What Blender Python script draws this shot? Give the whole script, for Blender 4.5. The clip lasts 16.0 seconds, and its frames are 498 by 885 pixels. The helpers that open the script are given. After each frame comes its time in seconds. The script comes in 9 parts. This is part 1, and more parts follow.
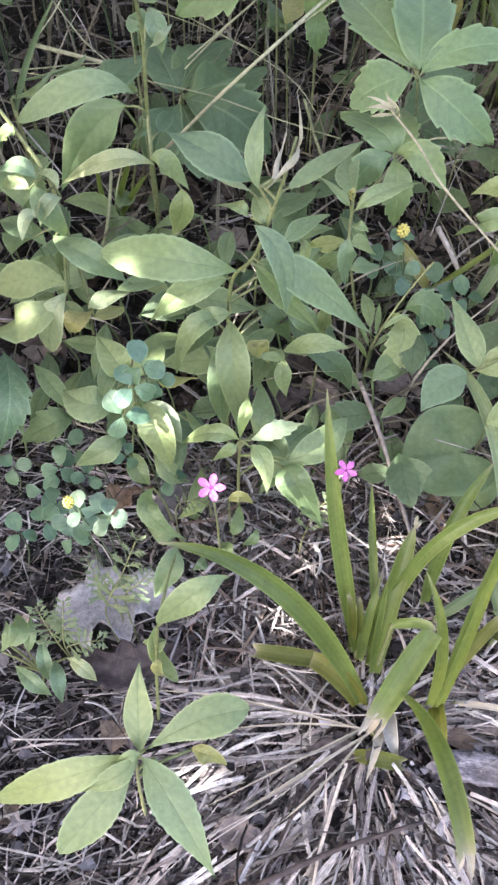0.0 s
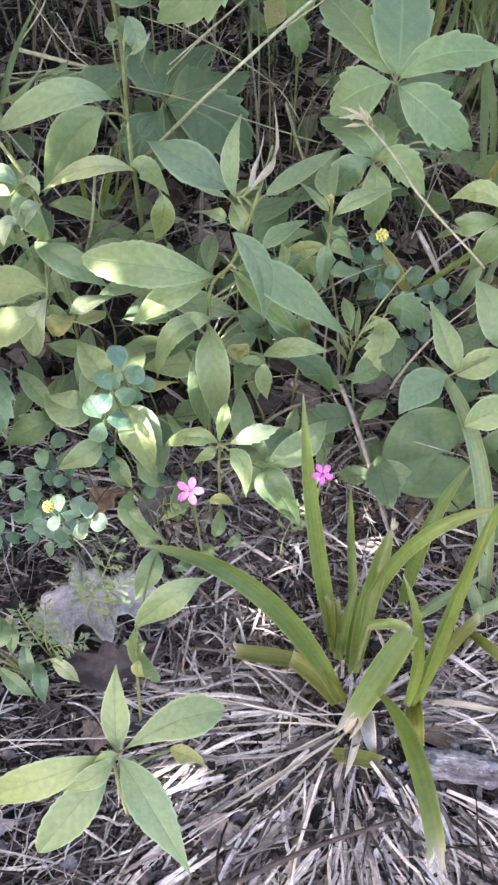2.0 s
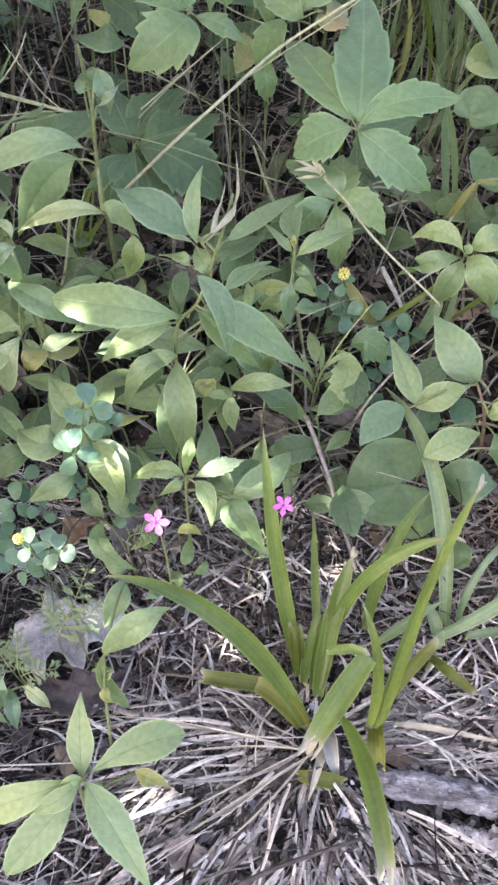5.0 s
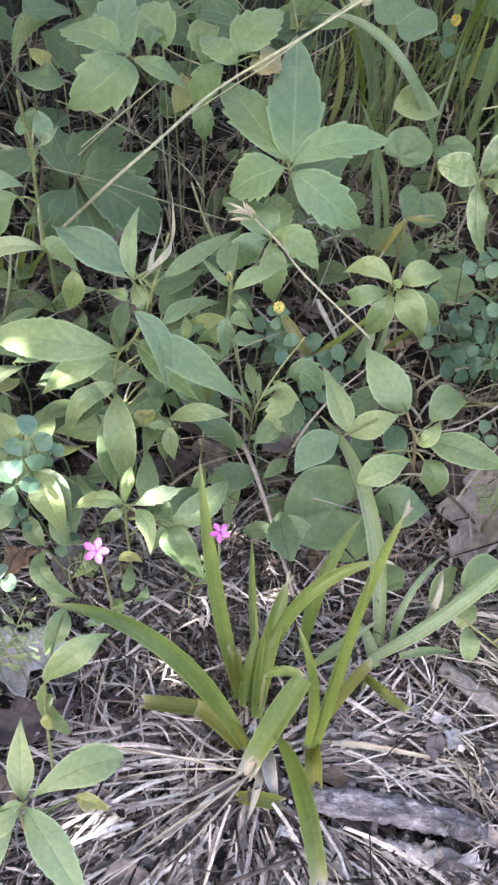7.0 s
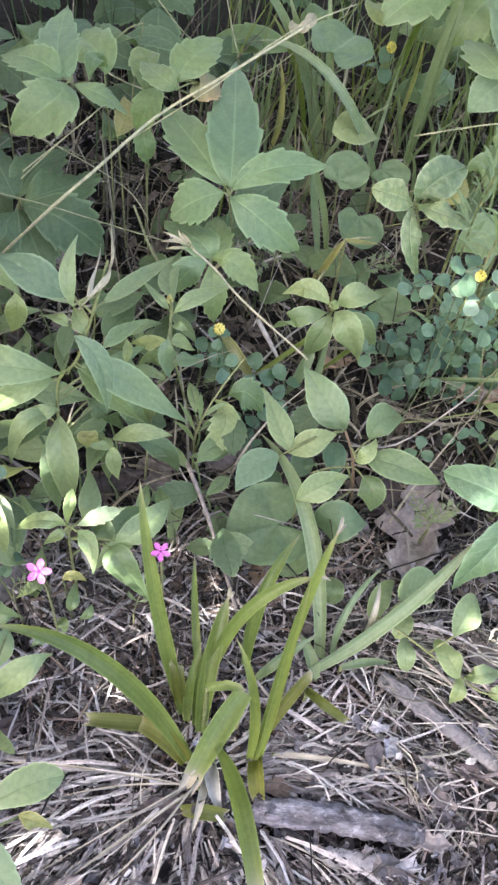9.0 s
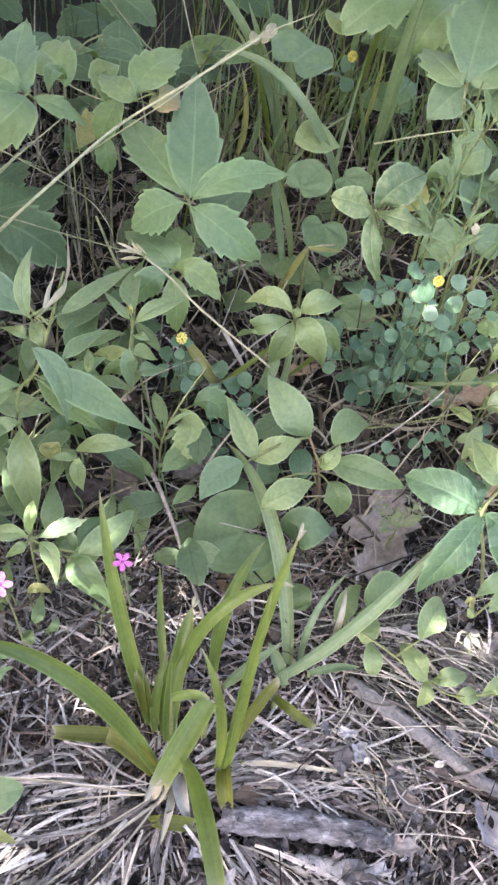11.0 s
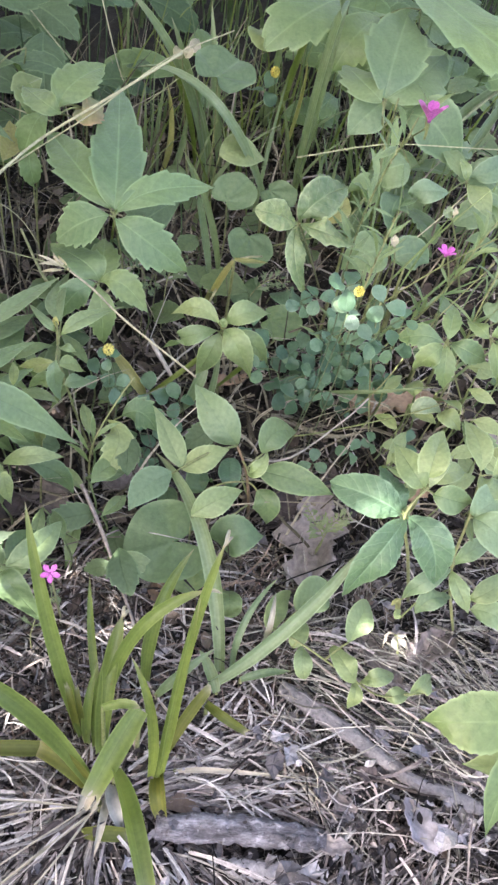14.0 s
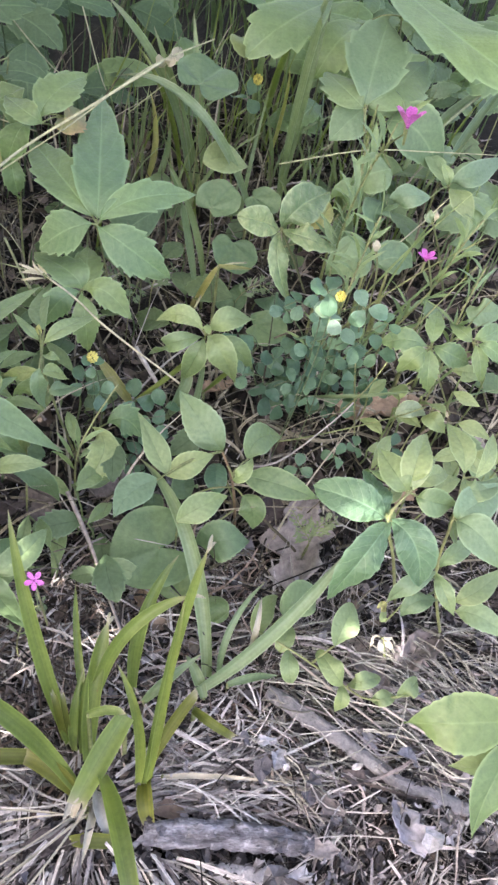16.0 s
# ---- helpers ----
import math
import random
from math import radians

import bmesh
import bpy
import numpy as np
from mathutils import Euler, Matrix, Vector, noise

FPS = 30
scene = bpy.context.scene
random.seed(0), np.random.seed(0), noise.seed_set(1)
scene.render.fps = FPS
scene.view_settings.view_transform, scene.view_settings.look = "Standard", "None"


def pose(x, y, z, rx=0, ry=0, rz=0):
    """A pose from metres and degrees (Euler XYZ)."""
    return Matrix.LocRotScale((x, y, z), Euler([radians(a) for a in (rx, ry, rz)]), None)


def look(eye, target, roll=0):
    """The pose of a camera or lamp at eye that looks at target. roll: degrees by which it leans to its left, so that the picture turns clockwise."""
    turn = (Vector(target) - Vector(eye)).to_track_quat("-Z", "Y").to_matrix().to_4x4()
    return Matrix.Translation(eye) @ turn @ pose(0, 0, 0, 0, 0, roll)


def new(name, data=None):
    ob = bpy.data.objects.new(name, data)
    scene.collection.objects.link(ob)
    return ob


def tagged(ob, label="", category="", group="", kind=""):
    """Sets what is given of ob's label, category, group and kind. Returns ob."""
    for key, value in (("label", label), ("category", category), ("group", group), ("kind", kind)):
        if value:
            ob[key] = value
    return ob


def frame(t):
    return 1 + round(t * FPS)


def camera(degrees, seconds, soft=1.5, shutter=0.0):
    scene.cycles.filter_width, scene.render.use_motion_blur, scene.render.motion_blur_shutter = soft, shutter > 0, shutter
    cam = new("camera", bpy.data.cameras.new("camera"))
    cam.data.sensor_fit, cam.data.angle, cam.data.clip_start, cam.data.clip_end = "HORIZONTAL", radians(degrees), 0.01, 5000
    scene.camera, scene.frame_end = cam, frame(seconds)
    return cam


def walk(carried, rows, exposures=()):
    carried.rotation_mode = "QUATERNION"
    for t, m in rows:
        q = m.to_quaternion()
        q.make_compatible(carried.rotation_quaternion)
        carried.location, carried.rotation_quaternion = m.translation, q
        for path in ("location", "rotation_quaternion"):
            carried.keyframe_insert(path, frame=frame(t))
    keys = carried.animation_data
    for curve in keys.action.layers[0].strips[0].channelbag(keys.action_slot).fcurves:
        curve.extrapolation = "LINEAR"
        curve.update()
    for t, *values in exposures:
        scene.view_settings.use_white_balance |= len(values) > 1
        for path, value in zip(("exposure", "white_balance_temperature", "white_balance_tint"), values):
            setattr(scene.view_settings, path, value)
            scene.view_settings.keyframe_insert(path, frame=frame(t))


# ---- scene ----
cam = camera(31.8, 16.0, soft=2.65)
PATH = [
    (0, (-0.028, -0.193, 0.406), (-0.104, 0.938, -1.241), 1.9),
    (0.5, (-0.026, -0.192, 0.408), (-0.104, 0.937, -1.241), 1.8),
    (1, (-0.025, -0.192, 0.409), (-0.101, 0.935, -1.241), 1.8),
    (1.5, (-0.024, -0.193, 0.411), (-0.088, 0.933, -1.241), 2.3),
    (2, (-0.022, -0.193, 0.412), (-0.082, 0.934, -1.239), 2.4),
    (2.5, (-0.02, -0.194, 0.414), (-0.079, 0.935, -1.236), 2.4),
    (3, (-0.019, -0.194, 0.416), (-0.075, 0.939, -1.231), 2.5),
    (5.5, (-0.012, -0.198, 0.431), (-0.022, 0.985, -1.182), 4.1),
    (6, (-0.012, -0.199, 0.434), (0.012, 0.997, -1.168), 5.3),
    (6.5, (-0.01, -0.201, 0.437), (0.042, 1.008, -1.155), 6.2),
    (7, (-0.008, -0.203, 0.44), (0.075, 1.018, -1.142), 7.2),
    (7.5, (-0.005, -0.204, 0.445), (0.104, 1.021, -1.132), 8.1),
    (8, (-0.006, -0.204, 0.448), (0.139, 1.026, -1.123), 9.2),
    (8.5, (-0.003, -0.205, 0.45), (0.162, 1.03, -1.114), 9.8),
    (9, (-0.002, -0.206, 0.452), (0.183, 1.035, -1.106), 10.2),
    (11.5, (0.01, -0.208, 0.454), (0.249, 1.051, -1.081), 10.6),
    (12, (0.011, -0.209, 0.455), (0.274, 1.053, -1.075), 11.2),
    (12.5, (0.013, -0.209, 0.457), (0.299, 1.051, -1.07), 11.7),
    (13, (0.013, -0.21, 0.458), (0.328, 1.051, -1.063), 12.5),
    (13.5, (0.013, -0.211, 0.458), (0.355, 1.052, -1.055), 13.3),
    (14, (0.013, -0.212, 0.458), (0.375, 1.054, -1.048), 13.7),
    (14.5, (0.014, -0.212, 0.458), (0.389, 1.057, -1.041), 13.9),
    (15, (0.014, -0.213, 0.459), (0.398, 1.057, -1.038), 14.0),
    (15.5, (0.016, -0.213, 0.459), (0.399, 1.06, -1.035), 13.8),
    (16, (0.018, -0.214, 0.46), (0.393, 1.061, -1.035), 13.3),
]
walk(cam, [(t, look(eye, target, roll)) for t, eye, target, roll in PATH], exposures=[(0, 3.27, 6600, 16), (3, 3.22, 6600, 15), (6, 3.28, 6600, 15), (9, 3.28, 6600, 14), (16, 3.24, 6700, 13.5)])
# ---- light ----
world = bpy.data.worlds.new("sky")
scene.world = world
world.use_nodes = True
wn, wl = world.node_tree.nodes, world.node_tree.links
sky = wn.new("ShaderNodeTexSky")
sky.sky_type, sky.sun_disc = "NISHITA", False
sky.sun_elevation, sky.sun_rotation = radians(46), radians(-116)
sky.air_density, sky.dust_density, sky.ozone_density = 0.6, 7.0, 0.6
wl.new(sky.outputs["Color"], wn["Background"].inputs["Color"])
wn["Background"].inputs["Strength"].default_value = 0.15
sun_data = bpy.data.lights.new("sun", "SUN")
sun_data.energy, sun_data.angle, sun_data.color = 2.6, radians(0.35), (1.0, 0.98, 0.95)
sun = new("sun", sun_data)
SUN_WAY = Vector((-0.62, -0.30, 0.72)).normalized()
sun.matrix_basis = look(SUN_WAY * 3, (0, 0, 0))


# ---- materials ----
def nodes_of(name):
    mat = bpy.data.materials.new(name)
    mat.use_nodes = True
    return mat, mat.node_tree.nodes, mat.node_tree.links


def math_node(n, l, op, a, b=None, c=None):
    k = n.new("ShaderNodeMath")
    k.operation = op
    for i, v in enumerate((a, b, c)):
        if v is None:
            continue
        if isinstance(v, (int, float)):
            k.inputs[i].default_value = v
        else:
            l.new(v, k.inputs[i])
    return k.outputs[0]


def mix_col(n, l, fac, a, b, how="MIX"):
    k = n.new("ShaderNodeMix")
    k.data_type, k.blend_type = "RGBA", how
    for i, v in ((0, fac), (6, a), (7, b)):
        if isinstance(v, (int, float)):
            k.inputs[i].default_value = v
        elif isinstance(v, tuple):
            k.inputs[i].default_value = (*v, 1)
        else:
            l.new(v, k.inputs[i])
    return k.outputs[2]


def noise_node(n, l, scale, detail=3.0, rough=0.6, coord=None):
    k = n.new("ShaderNodeTexNoise")
    k.inputs["Scale"].default_value, k.inputs["Detail"].default_value, k.inputs["Roughness"].default_value = scale, detail, rough
    if coord is not None:
        l.new(coord, k.inputs["Vector"])
    return k


def ramp(n, l, src, stops):
    k = n.new("ShaderNodeValToRGB")
    e = k.color_ramp.elements
    while len(e) < len(stops):
        e.new(0.5)
    for i, (pos, col) in enumerate(stops):
        e[i].position, e[i].color = pos, (*col, 1)
    l.new(src, k.inputs[0])
    return k.outputs[0]


def leaf_material(name, colour, tip, veins=0.24, side_veins=8.0, spots=0.0, gloss=0.40, lit=0.28, ripple=0.55, stripes=0.0, rib_dark=True, blotch=45.0, side_mark=0.08, sink=1.5):
    """A leaf: midrib and side veins from the blade's own UV (u across, v along), blotches, wear, light passing through."""
    colour, tip = (colour[0] * 1.03, colour[1], colour[2] * 0.93), (tip[0] * 1.03, tip[1], tip[2] * 0.93)
    mat, n, l = nodes_of(name)
    bsdf, out = n["Principled BSDF"], n["Material Output"]
    uv = n.new("ShaderNodeUVMap")
    sep = n.new("ShaderNodeSeparateXYZ")
    l.new(uv.outputs[0], sep.inputs[0])
    u = math_node(n, l, "ABSOLUTE", math_node(n, l, "SUBTRACT", math_node(n, l, "MULTIPLY", sep.outputs[0], 2.0), 1.0))
    geo = n.new("ShaderNodeNewGeometry")
    info = n.new("ShaderNodeObjectInfo")
    rib = math_node(n, l, "SUBTRACT", 1.0, math_node(n, l, "SMOOTH_MIN", math_node(n, l, "DIVIDE", u, 0.07), 1.0, 0.2))
    rib = math_node(n, l, "MAXIMUM", rib, 0.0)
    phase = math_node(n, l, "SUBTRACT", math_node(n, l, "MULTIPLY", sep.outputs[1], side_veins), math_node(n, l, "MULTIPLY", u, side_veins * 0.22))
    saw = math_node(n, l, "ABSOLUTE", math_node(n, l, "SUBTRACT", math_node(n, l, "FRACT", phase), 0.5))
    side = math_node(n, l, "MAXIMUM", math_node(n, l, "SUBTRACT", 1.0, math_node(n, l, "DIVIDE", saw, 0.07)), 0.0)
    vein = math_node(n, l, "MINIMUM", math_node(n, l, "ADD", rib, math_node(n, l, "MULTIPLY", side, side_mark)), 1.0)
    big = noise_node(n, l, blotch, 1.5, 0.5, geo.outputs["Position"])
    fine = noise_node(n, l, 420.0, 4.0, 0.65, geo.outputs["Position"])
    base = mix_col(n, l, ramp(n, l, big.outputs["Fac"], [(0.26, (0, 0, 0)), (0.74, (1, 1, 1))]), colour, tip)
    grain = ramp(n, l, fine.outputs["Fac"], [(0.3, (0.84, 0.86, 0.83)), (0.7, (1.13, 1.11, 1.10))])
    base = mix_col(n, l, 1.0, base, grain, "MULTIPLY")
    each = ramp(n, l, info.outputs["Random"], [(0.0, (0.72, 0.79, 0.80)), (0.3, (1.06, 1.03, 0.92)), (0.55, (0.88, 0.93, 1.00)), (0.8, (1.04, 1.06, 1.04)), (1.0, (1.24, 1.17, 1.04))])
    base = mix_col(n, l, 1.0, base, each, "MULTIPLY")
    # soft swell between the side veins, and a paler rim painted as a bright edge halo
    swell = math_node(n, l, "SINE", math_node(n, l, "MULTIPLY", phase, 6.283))
    base = mix_col(n, l, 1.0, base, ramp(n, l, math_node(n, l, "MULTIPLY_ADD", swell, 0.5, 0.5), [(0.0, (0.96, 0.96, 0.96)), (1.0, (1.04, 1.04, 1.03))]), "MULTIPLY")
    rim = ramp(n, l, u, [(0.84, (0, 0, 0)), (1.0, (0.62, 0.62, 0.62))])
    base = mix_col(n, l, rim, base, tuple(min(1.0, c * 1.5 + 0.03) for c in tip))
    pale = tuple(c * 0.55 for c in colour) if rib_dark else tuple(min(1.0, c * 1.9 + 0.035) for c in tip)
    base = mix_col(n, l, math_node(n, l, "MULTIPLY", vein, veins), base, pale)
    if stripes:
        wave = math_node(n, l, "SINE", math_node(n, l, "MULTIPLY", sep.outputs[0], 26.0))
        line = math_node(n, l, "MULTIPLY_ADD", wave, stripes * 0.5, 0.5)
        band = ramp(n, l, line, [(0.2, (0.72, 0.74, 0.66)), (0.8, (1.3, 1.26, 1.3))])
        base = mix_col(n, l, 1.0, base, band, "MULTIPLY")
        base = mix_col(n, l, math_node(n, l, "POWER", sep.outputs[1], 18.0), base, (0.34, 0.315, 0.22))
    # brown nibbled spots
    speck = noise_node(n, l, 160.0, 2.0, 0.5, geo.outputs["Position"])
    mask = ramp(n, l, speck.outputs["Fac"], [(0.76 - spots * 0.13, (0, 0, 0)), (0.80 - spots * 0.13, (1, 1, 1))])
    base = mix_col(n, l, math_node(n, l, "MULTIPLY", mask, 0.5), base, (0.16, 0.12, 0.05))
    l.new(base, bsdf.inputs["Base Color"])
    bsdf.inputs["Roughness"].default_value = gloss
    bsdf.inputs["Specular IOR Level"].default_value = 0.5
    bump = n.new("ShaderNodeBump")
    bump.inputs["Strength"].default_value, bump.inputs["Distance"].default_value = ripple, 0.0012
    pucker = noise_node(n, l, 170.0, 2.0, 0.5, geo.outputs["Position"])
    h = math_node(n, l, "SUBTRACT", math_node(n, l, "MULTIPLY", fine.outputs["Fac"], 0.5), math_node(n, l, "MULTIPLY", vein, veins * sink))
    h = math_node(n, l, "MULTIPLY_ADD", pucker.outputs["Fac"], 1.1, h)
    l.new(h, bump.inputs["Height"])
    l.new(bump.outputs[0], bsdf.inputs["Normal"])
    thru = n.new("ShaderNodeBsdfTranslucent")
    glow = mix_col(n, l, 1.0, base, (1.15, 1.25, 0.55), "MULTIPLY")
    l.new(glow, thru.inputs["Color"])
    mixs = n.new("ShaderNodeMixShader")
    mixs.inputs[0].default_value = lit
    l.new(bsdf.outputs[0], mixs.inputs[1])
    l.new(thru.outputs[0], mixs.inputs[2])
    l.new(mixs.outputs[0], out.inputs["Surface"])
    return mat


LEAF = {
    "green": leaf_material("leaf_green", (0.165, 0.244, 0.131), (0.207, 0.290, 0.156), veins=0.18),
    "bright": leaf_material("leaf_fresh", (0.215, 0.298, 0.150), (0.275, 0.352, 0.184)),
    "light": leaf_material("leaf_light", (0.222, 0.300, 0.150), (0.270, 0.345, 0.178)),
    "pale": leaf_material("leaf_pale", (0.250, 0.318, 0.201), (0.331, 0.392, 0.254)),
    # darker copy of leaf_green: shade on low and rear leaves is in its colour
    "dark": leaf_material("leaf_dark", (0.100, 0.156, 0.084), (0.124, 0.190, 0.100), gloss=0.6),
    "yellow": leaf_material("leaf_yellowing", (0.299, 0.329, 0.132), (0.416, 0.392, 0.180), spots=0.6),
    "mottled": leaf_material("leaf_mottled", (0.140, 0.225, 0.115), (0.290, 0.360, 0.220), side_veins=6.0, veins=0.35, blotch=190.0, rib_dark=False, ripple=0.9, side_mark=0.35),
    "wrinkled": leaf_material("leaf_wrinkled", (0.116, 0.206, 0.126), (0.152, 0.248, 0.152), side_veins=7.0, veins=0.42, ripple=0.85, rib_dark=False, side_mark=0.6, sink=0.35),
    "clover": leaf_material("clover_leaf", (0.080, 0.158, 0.104), (0.114, 0.202, 0.134), veins=0.12, side_veins=12.0),
    "creeper": leaf_material("creeper_leaf", (0.150, 0.238, 0.120), (0.190, 0.285, 0.145), veins=0.3, side_veins=6.0, rib_dark=False, side_mark=0.3),
    # creeper again, darkened and dulled to paint shade on leaves at the back
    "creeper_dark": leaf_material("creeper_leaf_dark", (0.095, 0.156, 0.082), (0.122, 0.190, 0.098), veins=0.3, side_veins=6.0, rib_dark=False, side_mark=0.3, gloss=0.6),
    # paler clover for leaflets at sun flecks, some of the sun painted in
    "clover_pale": leaf_material("clover_leaf_pale", (0.150, 0.235, 0.172), (0.200, 0.290, 0.215), veins=0.12, side_veins=12.0),
    "grass": leaf_material("blade_green", (0.122, 0.174, 0.044), (0.168, 0.226, 0.068), veins=0.35, side_veins=0.0, gloss=0.4, ripple=0.12, stripes=0.12),
    "paleblade": leaf_material("blade_pale", (0.160, 0.232, 0.140), (0.208, 0.282, 0.184), veins=0.05, side_veins=0.0, gloss=0.4, ripple=0.12, stripes=0.16),
    "olive": leaf_material("blade_olive", (0.070, 0.089, 0.012), (0.108, 0.126, 0.022), veins=0.05, side_veins=0.0, gloss=0.65, ripple=0.2, stripes=0.2, spots=0.5),
    "soft": leaf_material("leaf_soft", (0.184, 0.250, 0.124), (0.210, 0.276, 0.140), lit=0.2, veins=0.12, side_mark=0.03, blotch=25.0, gloss=0.5),
    "soft_blue": leaf_material("leaf_soft_blue", (0.150, 0.228, 0.136), (0.175, 0.254, 0.153), lit=0.2, veins=0.12, side_mark=0.03, blotch=25.0, gloss=0.5),
    "spotted": leaf_material("leaf_browning", (0.200, 0.268, 0.130), (0.330, 0.215, 0.130), veins=0.2, side_veins=6.0, spots=0.9, rib_dark=False),
    "creeper_light": leaf_material("creeper_leaf_light", (0.155, 0.232, 0.110), (0.186, 0.262, 0.130), veins=0.25, side_veins=6.0, rib_dark=False, side_mark=0.2),
    "round_leaf": leaf_material("round_leaf", (0.128, 0.205, 0.112), (0.158, 0.238, 0.130), veins=0.12, side_veins=5.0, side_mark=0.05, blotch=25.0, gloss=0.5),
    "vine": leaf_material("vine_leaf", (0.138, 0.215, 0.122), (0.172, 0.252, 0.144), veins=0.22, side_veins=5.0, rib_dark=False, side_mark=0.15, blotch=30.0, gloss=0.5),
    "fresh": leaf_material("leaf_yellow_green", (0.165, 0.238, 0.108), (0.188, 0.262, 0.122), veins=0.2, side_veins=6.0, rib_dark=False, side_mark=0.2, blotch=25.0),
    "stalk": leaf_material("yellowed_blade", (0.230, 0.245, 0.105), (0.330, 0.325, 0.160), veins=0.05, side_veins=0.0, gloss=0.4, ripple=0.12, stripes=0.2),
    "clover_dark": leaf_material("clover_leaf_dark", (0.048, 0.104, 0.070), (0.070, 0.136, 0.090), veins=0.12, side_veins=12.0),
    "medic_light": leaf_material("medic_leaf_light", (0.105, 0.196, 0.138), (0.150, 0.250, 0.178), veins=0.12, side_veins=12.0),
    "feathery": leaf_material("feathery_leaf", (0.135, 0.190, 0.112), (0.180, 0.235, 0.145), veins=0.05),
    "bleach": leaf_material("bleached_blade", (0.20, 0.190, 0.178), (0.38, 0.365, 0.345), veins=0.05, side_veins=0.0, lit=0.12, gloss=0.6),
    "husk": leaf_material("pale_husk", (0.33, 0.31, 0.24), (0.46, 0.43, 0.36), veins=0.1, lit=0.15),
    "dry": leaf_material("leaf_dry", (0.300, 0.280, 0.175), (0.430, 0.400, 0.270), veins=0.1, lit=0.15),
}


def litter_material(name, stops, rough=0.8, scale=240.0, by_island=True, cool=1.0, streak=False):
    """Dry stuff: one tone a piece, with grey weathering, and fine lines along it where it is a grass blade."""
    mat, n, l = nodes_of(name)
    bsdf = n["Principled BSDF"]
    geo = n.new("ShaderNodeNewGeometry")
    info = n.new("ShaderNodeObjectInfo")
    tone = geo.outputs["Random Per Island"] if by_island else info.outputs["Random"]
    col = ramp(n, l, tone, [(q, (c[0], c[1], min(1.0, c[2] * cool))) for q, c in stops])
    nz = noise_node(n, l, scale, 4.0, 0.7, geo.outputs["Position"])
    shade = ramp(n, l, nz.outputs["Fac"], [(0.3, (0.62, 0.62, 0.63)), (0.7, (1.34, 1.32, 1.30))])
    col = mix_col(n, l, 1.0, col, shade, "MULTIPLY")
    if streak:
        uv = n.new("ShaderNodeUVMap")
        sep = n.new("ShaderNodeSeparateXYZ")
        l.new(uv.outputs[0], sep.inputs[0])
        com = n.new("ShaderNodeCombineXYZ")
        l.new(math_node(n, l, "MULTIPLY", sep.outputs[0], 3.2), com.inputs[0])
        l.new(math_node(n, l, "MULTIPLY", sep.outputs[1], 0.7), com.inputs[1])
        l.new(math_node(n, l, "MULTIPLY", tone, 90.0), com.inputs[2])
        line = noise_node(n, l, 1.0, 3.0, 0.6, com.outputs[0])
        col = mix_col(n, l, 1.0, col, ramp(n, l, line.outputs["Fac"], [(0.32, (0.46, 0.44, 0.43)), (0.66, (1.28, 1.28, 1.28))]), "MULTIPLY")
    l.new(col, bsdf.inputs["Base Color"])
    bsdf.inputs["Roughness"].default_value = rough
    bsdf.inputs["Specular IOR Level"].default_value = 0.25
    bump = n.new("ShaderNodeBump")
    bump.inputs["Strength"].default_value, bump.inputs["Distance"].default_value = 0.8, 0.0012
    l.new(nz.outputs["Fac"], bump.inputs["Height"])
    l.new(bump.outputs[0], bsdf.inputs["Normal"])
    return mat


ROOTLET = litter_material("reddish_rootlet", [(0.0, (0.040, 0.028, 0.022)), (0.5, (0.21, 0.158, 0.130)), (1.0, (0.50, 0.43, 0.385))], streak=True)
# low tones of straw, weathered straw and crumbs darkened for shade in litter gaps
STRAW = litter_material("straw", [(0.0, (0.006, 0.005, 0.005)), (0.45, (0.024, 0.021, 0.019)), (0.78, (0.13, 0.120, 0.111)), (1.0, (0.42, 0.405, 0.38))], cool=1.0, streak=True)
STRAW_TOP = litter_material("bleached_grass", [(0.0, (0.15, 0.139, 0.132)), (0.35, (0.345, 0.318, 0.305)), (0.75, (0.48, 0.464, 0.440)), (1.0, (0.58, 0.565, 0.540))], scale=400.0, cool=1.02, streak=True)
WEATHERED = litter_material("weathered_straw", [(0.0, (0.016, 0.013, 0.012)), (0.35, (0.080, 0.067, 0.062)), (0.70, (0.305, 0.270, 0.254)), (1.0, (0.55, 0.512, 0.488))], scale=400.0, cool=1.04, streak=True)
OLD_GRASS = litter_material("old_tan_grass", [(0.0, (0.07, 0.062, 0.042)), (0.4, (0.19, 0.172, 0.125)), (0.75, (0.32, 0.295, 0.225)), (1.0, (0.46, 0.43, 0.34))], scale=400.0, streak=True)
FINE_STRAW = litter_material("fine_olive_straw", [(0.0, (0.10, 0.098, 0.082)), (0.45, (0.30, 0.293, 0.250)), (1.0, (0.54, 0.53, 0.47))], scale=400.0, streak=True)
LEAF_BITS = litter_material("torn_dead_leaf", [(0.0, (0.045, 0.034, 0.028)), (0.4, (0.105, 0.082, 0.068)), (0.8, (0.20, 0.165, 0.142)), (1.0, (0.31, 0.275, 0.25))], scale=180.0)
# dead leaf crumbs under the plants, with the shade there put into their colour
CRUMB_SHADE = litter_material("shade_darkened_crumbs", [(0.0, (0.008, 0.006, 0.005)), (0.5, (0.026, 0.021, 0.017)), (0.85, (0.080, 0.066, 0.056)), (1.0, (0.24, 0.21, 0.185))])
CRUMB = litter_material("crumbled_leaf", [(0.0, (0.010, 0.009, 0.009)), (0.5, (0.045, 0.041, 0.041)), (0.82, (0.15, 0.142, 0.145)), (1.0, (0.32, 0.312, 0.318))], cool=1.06)
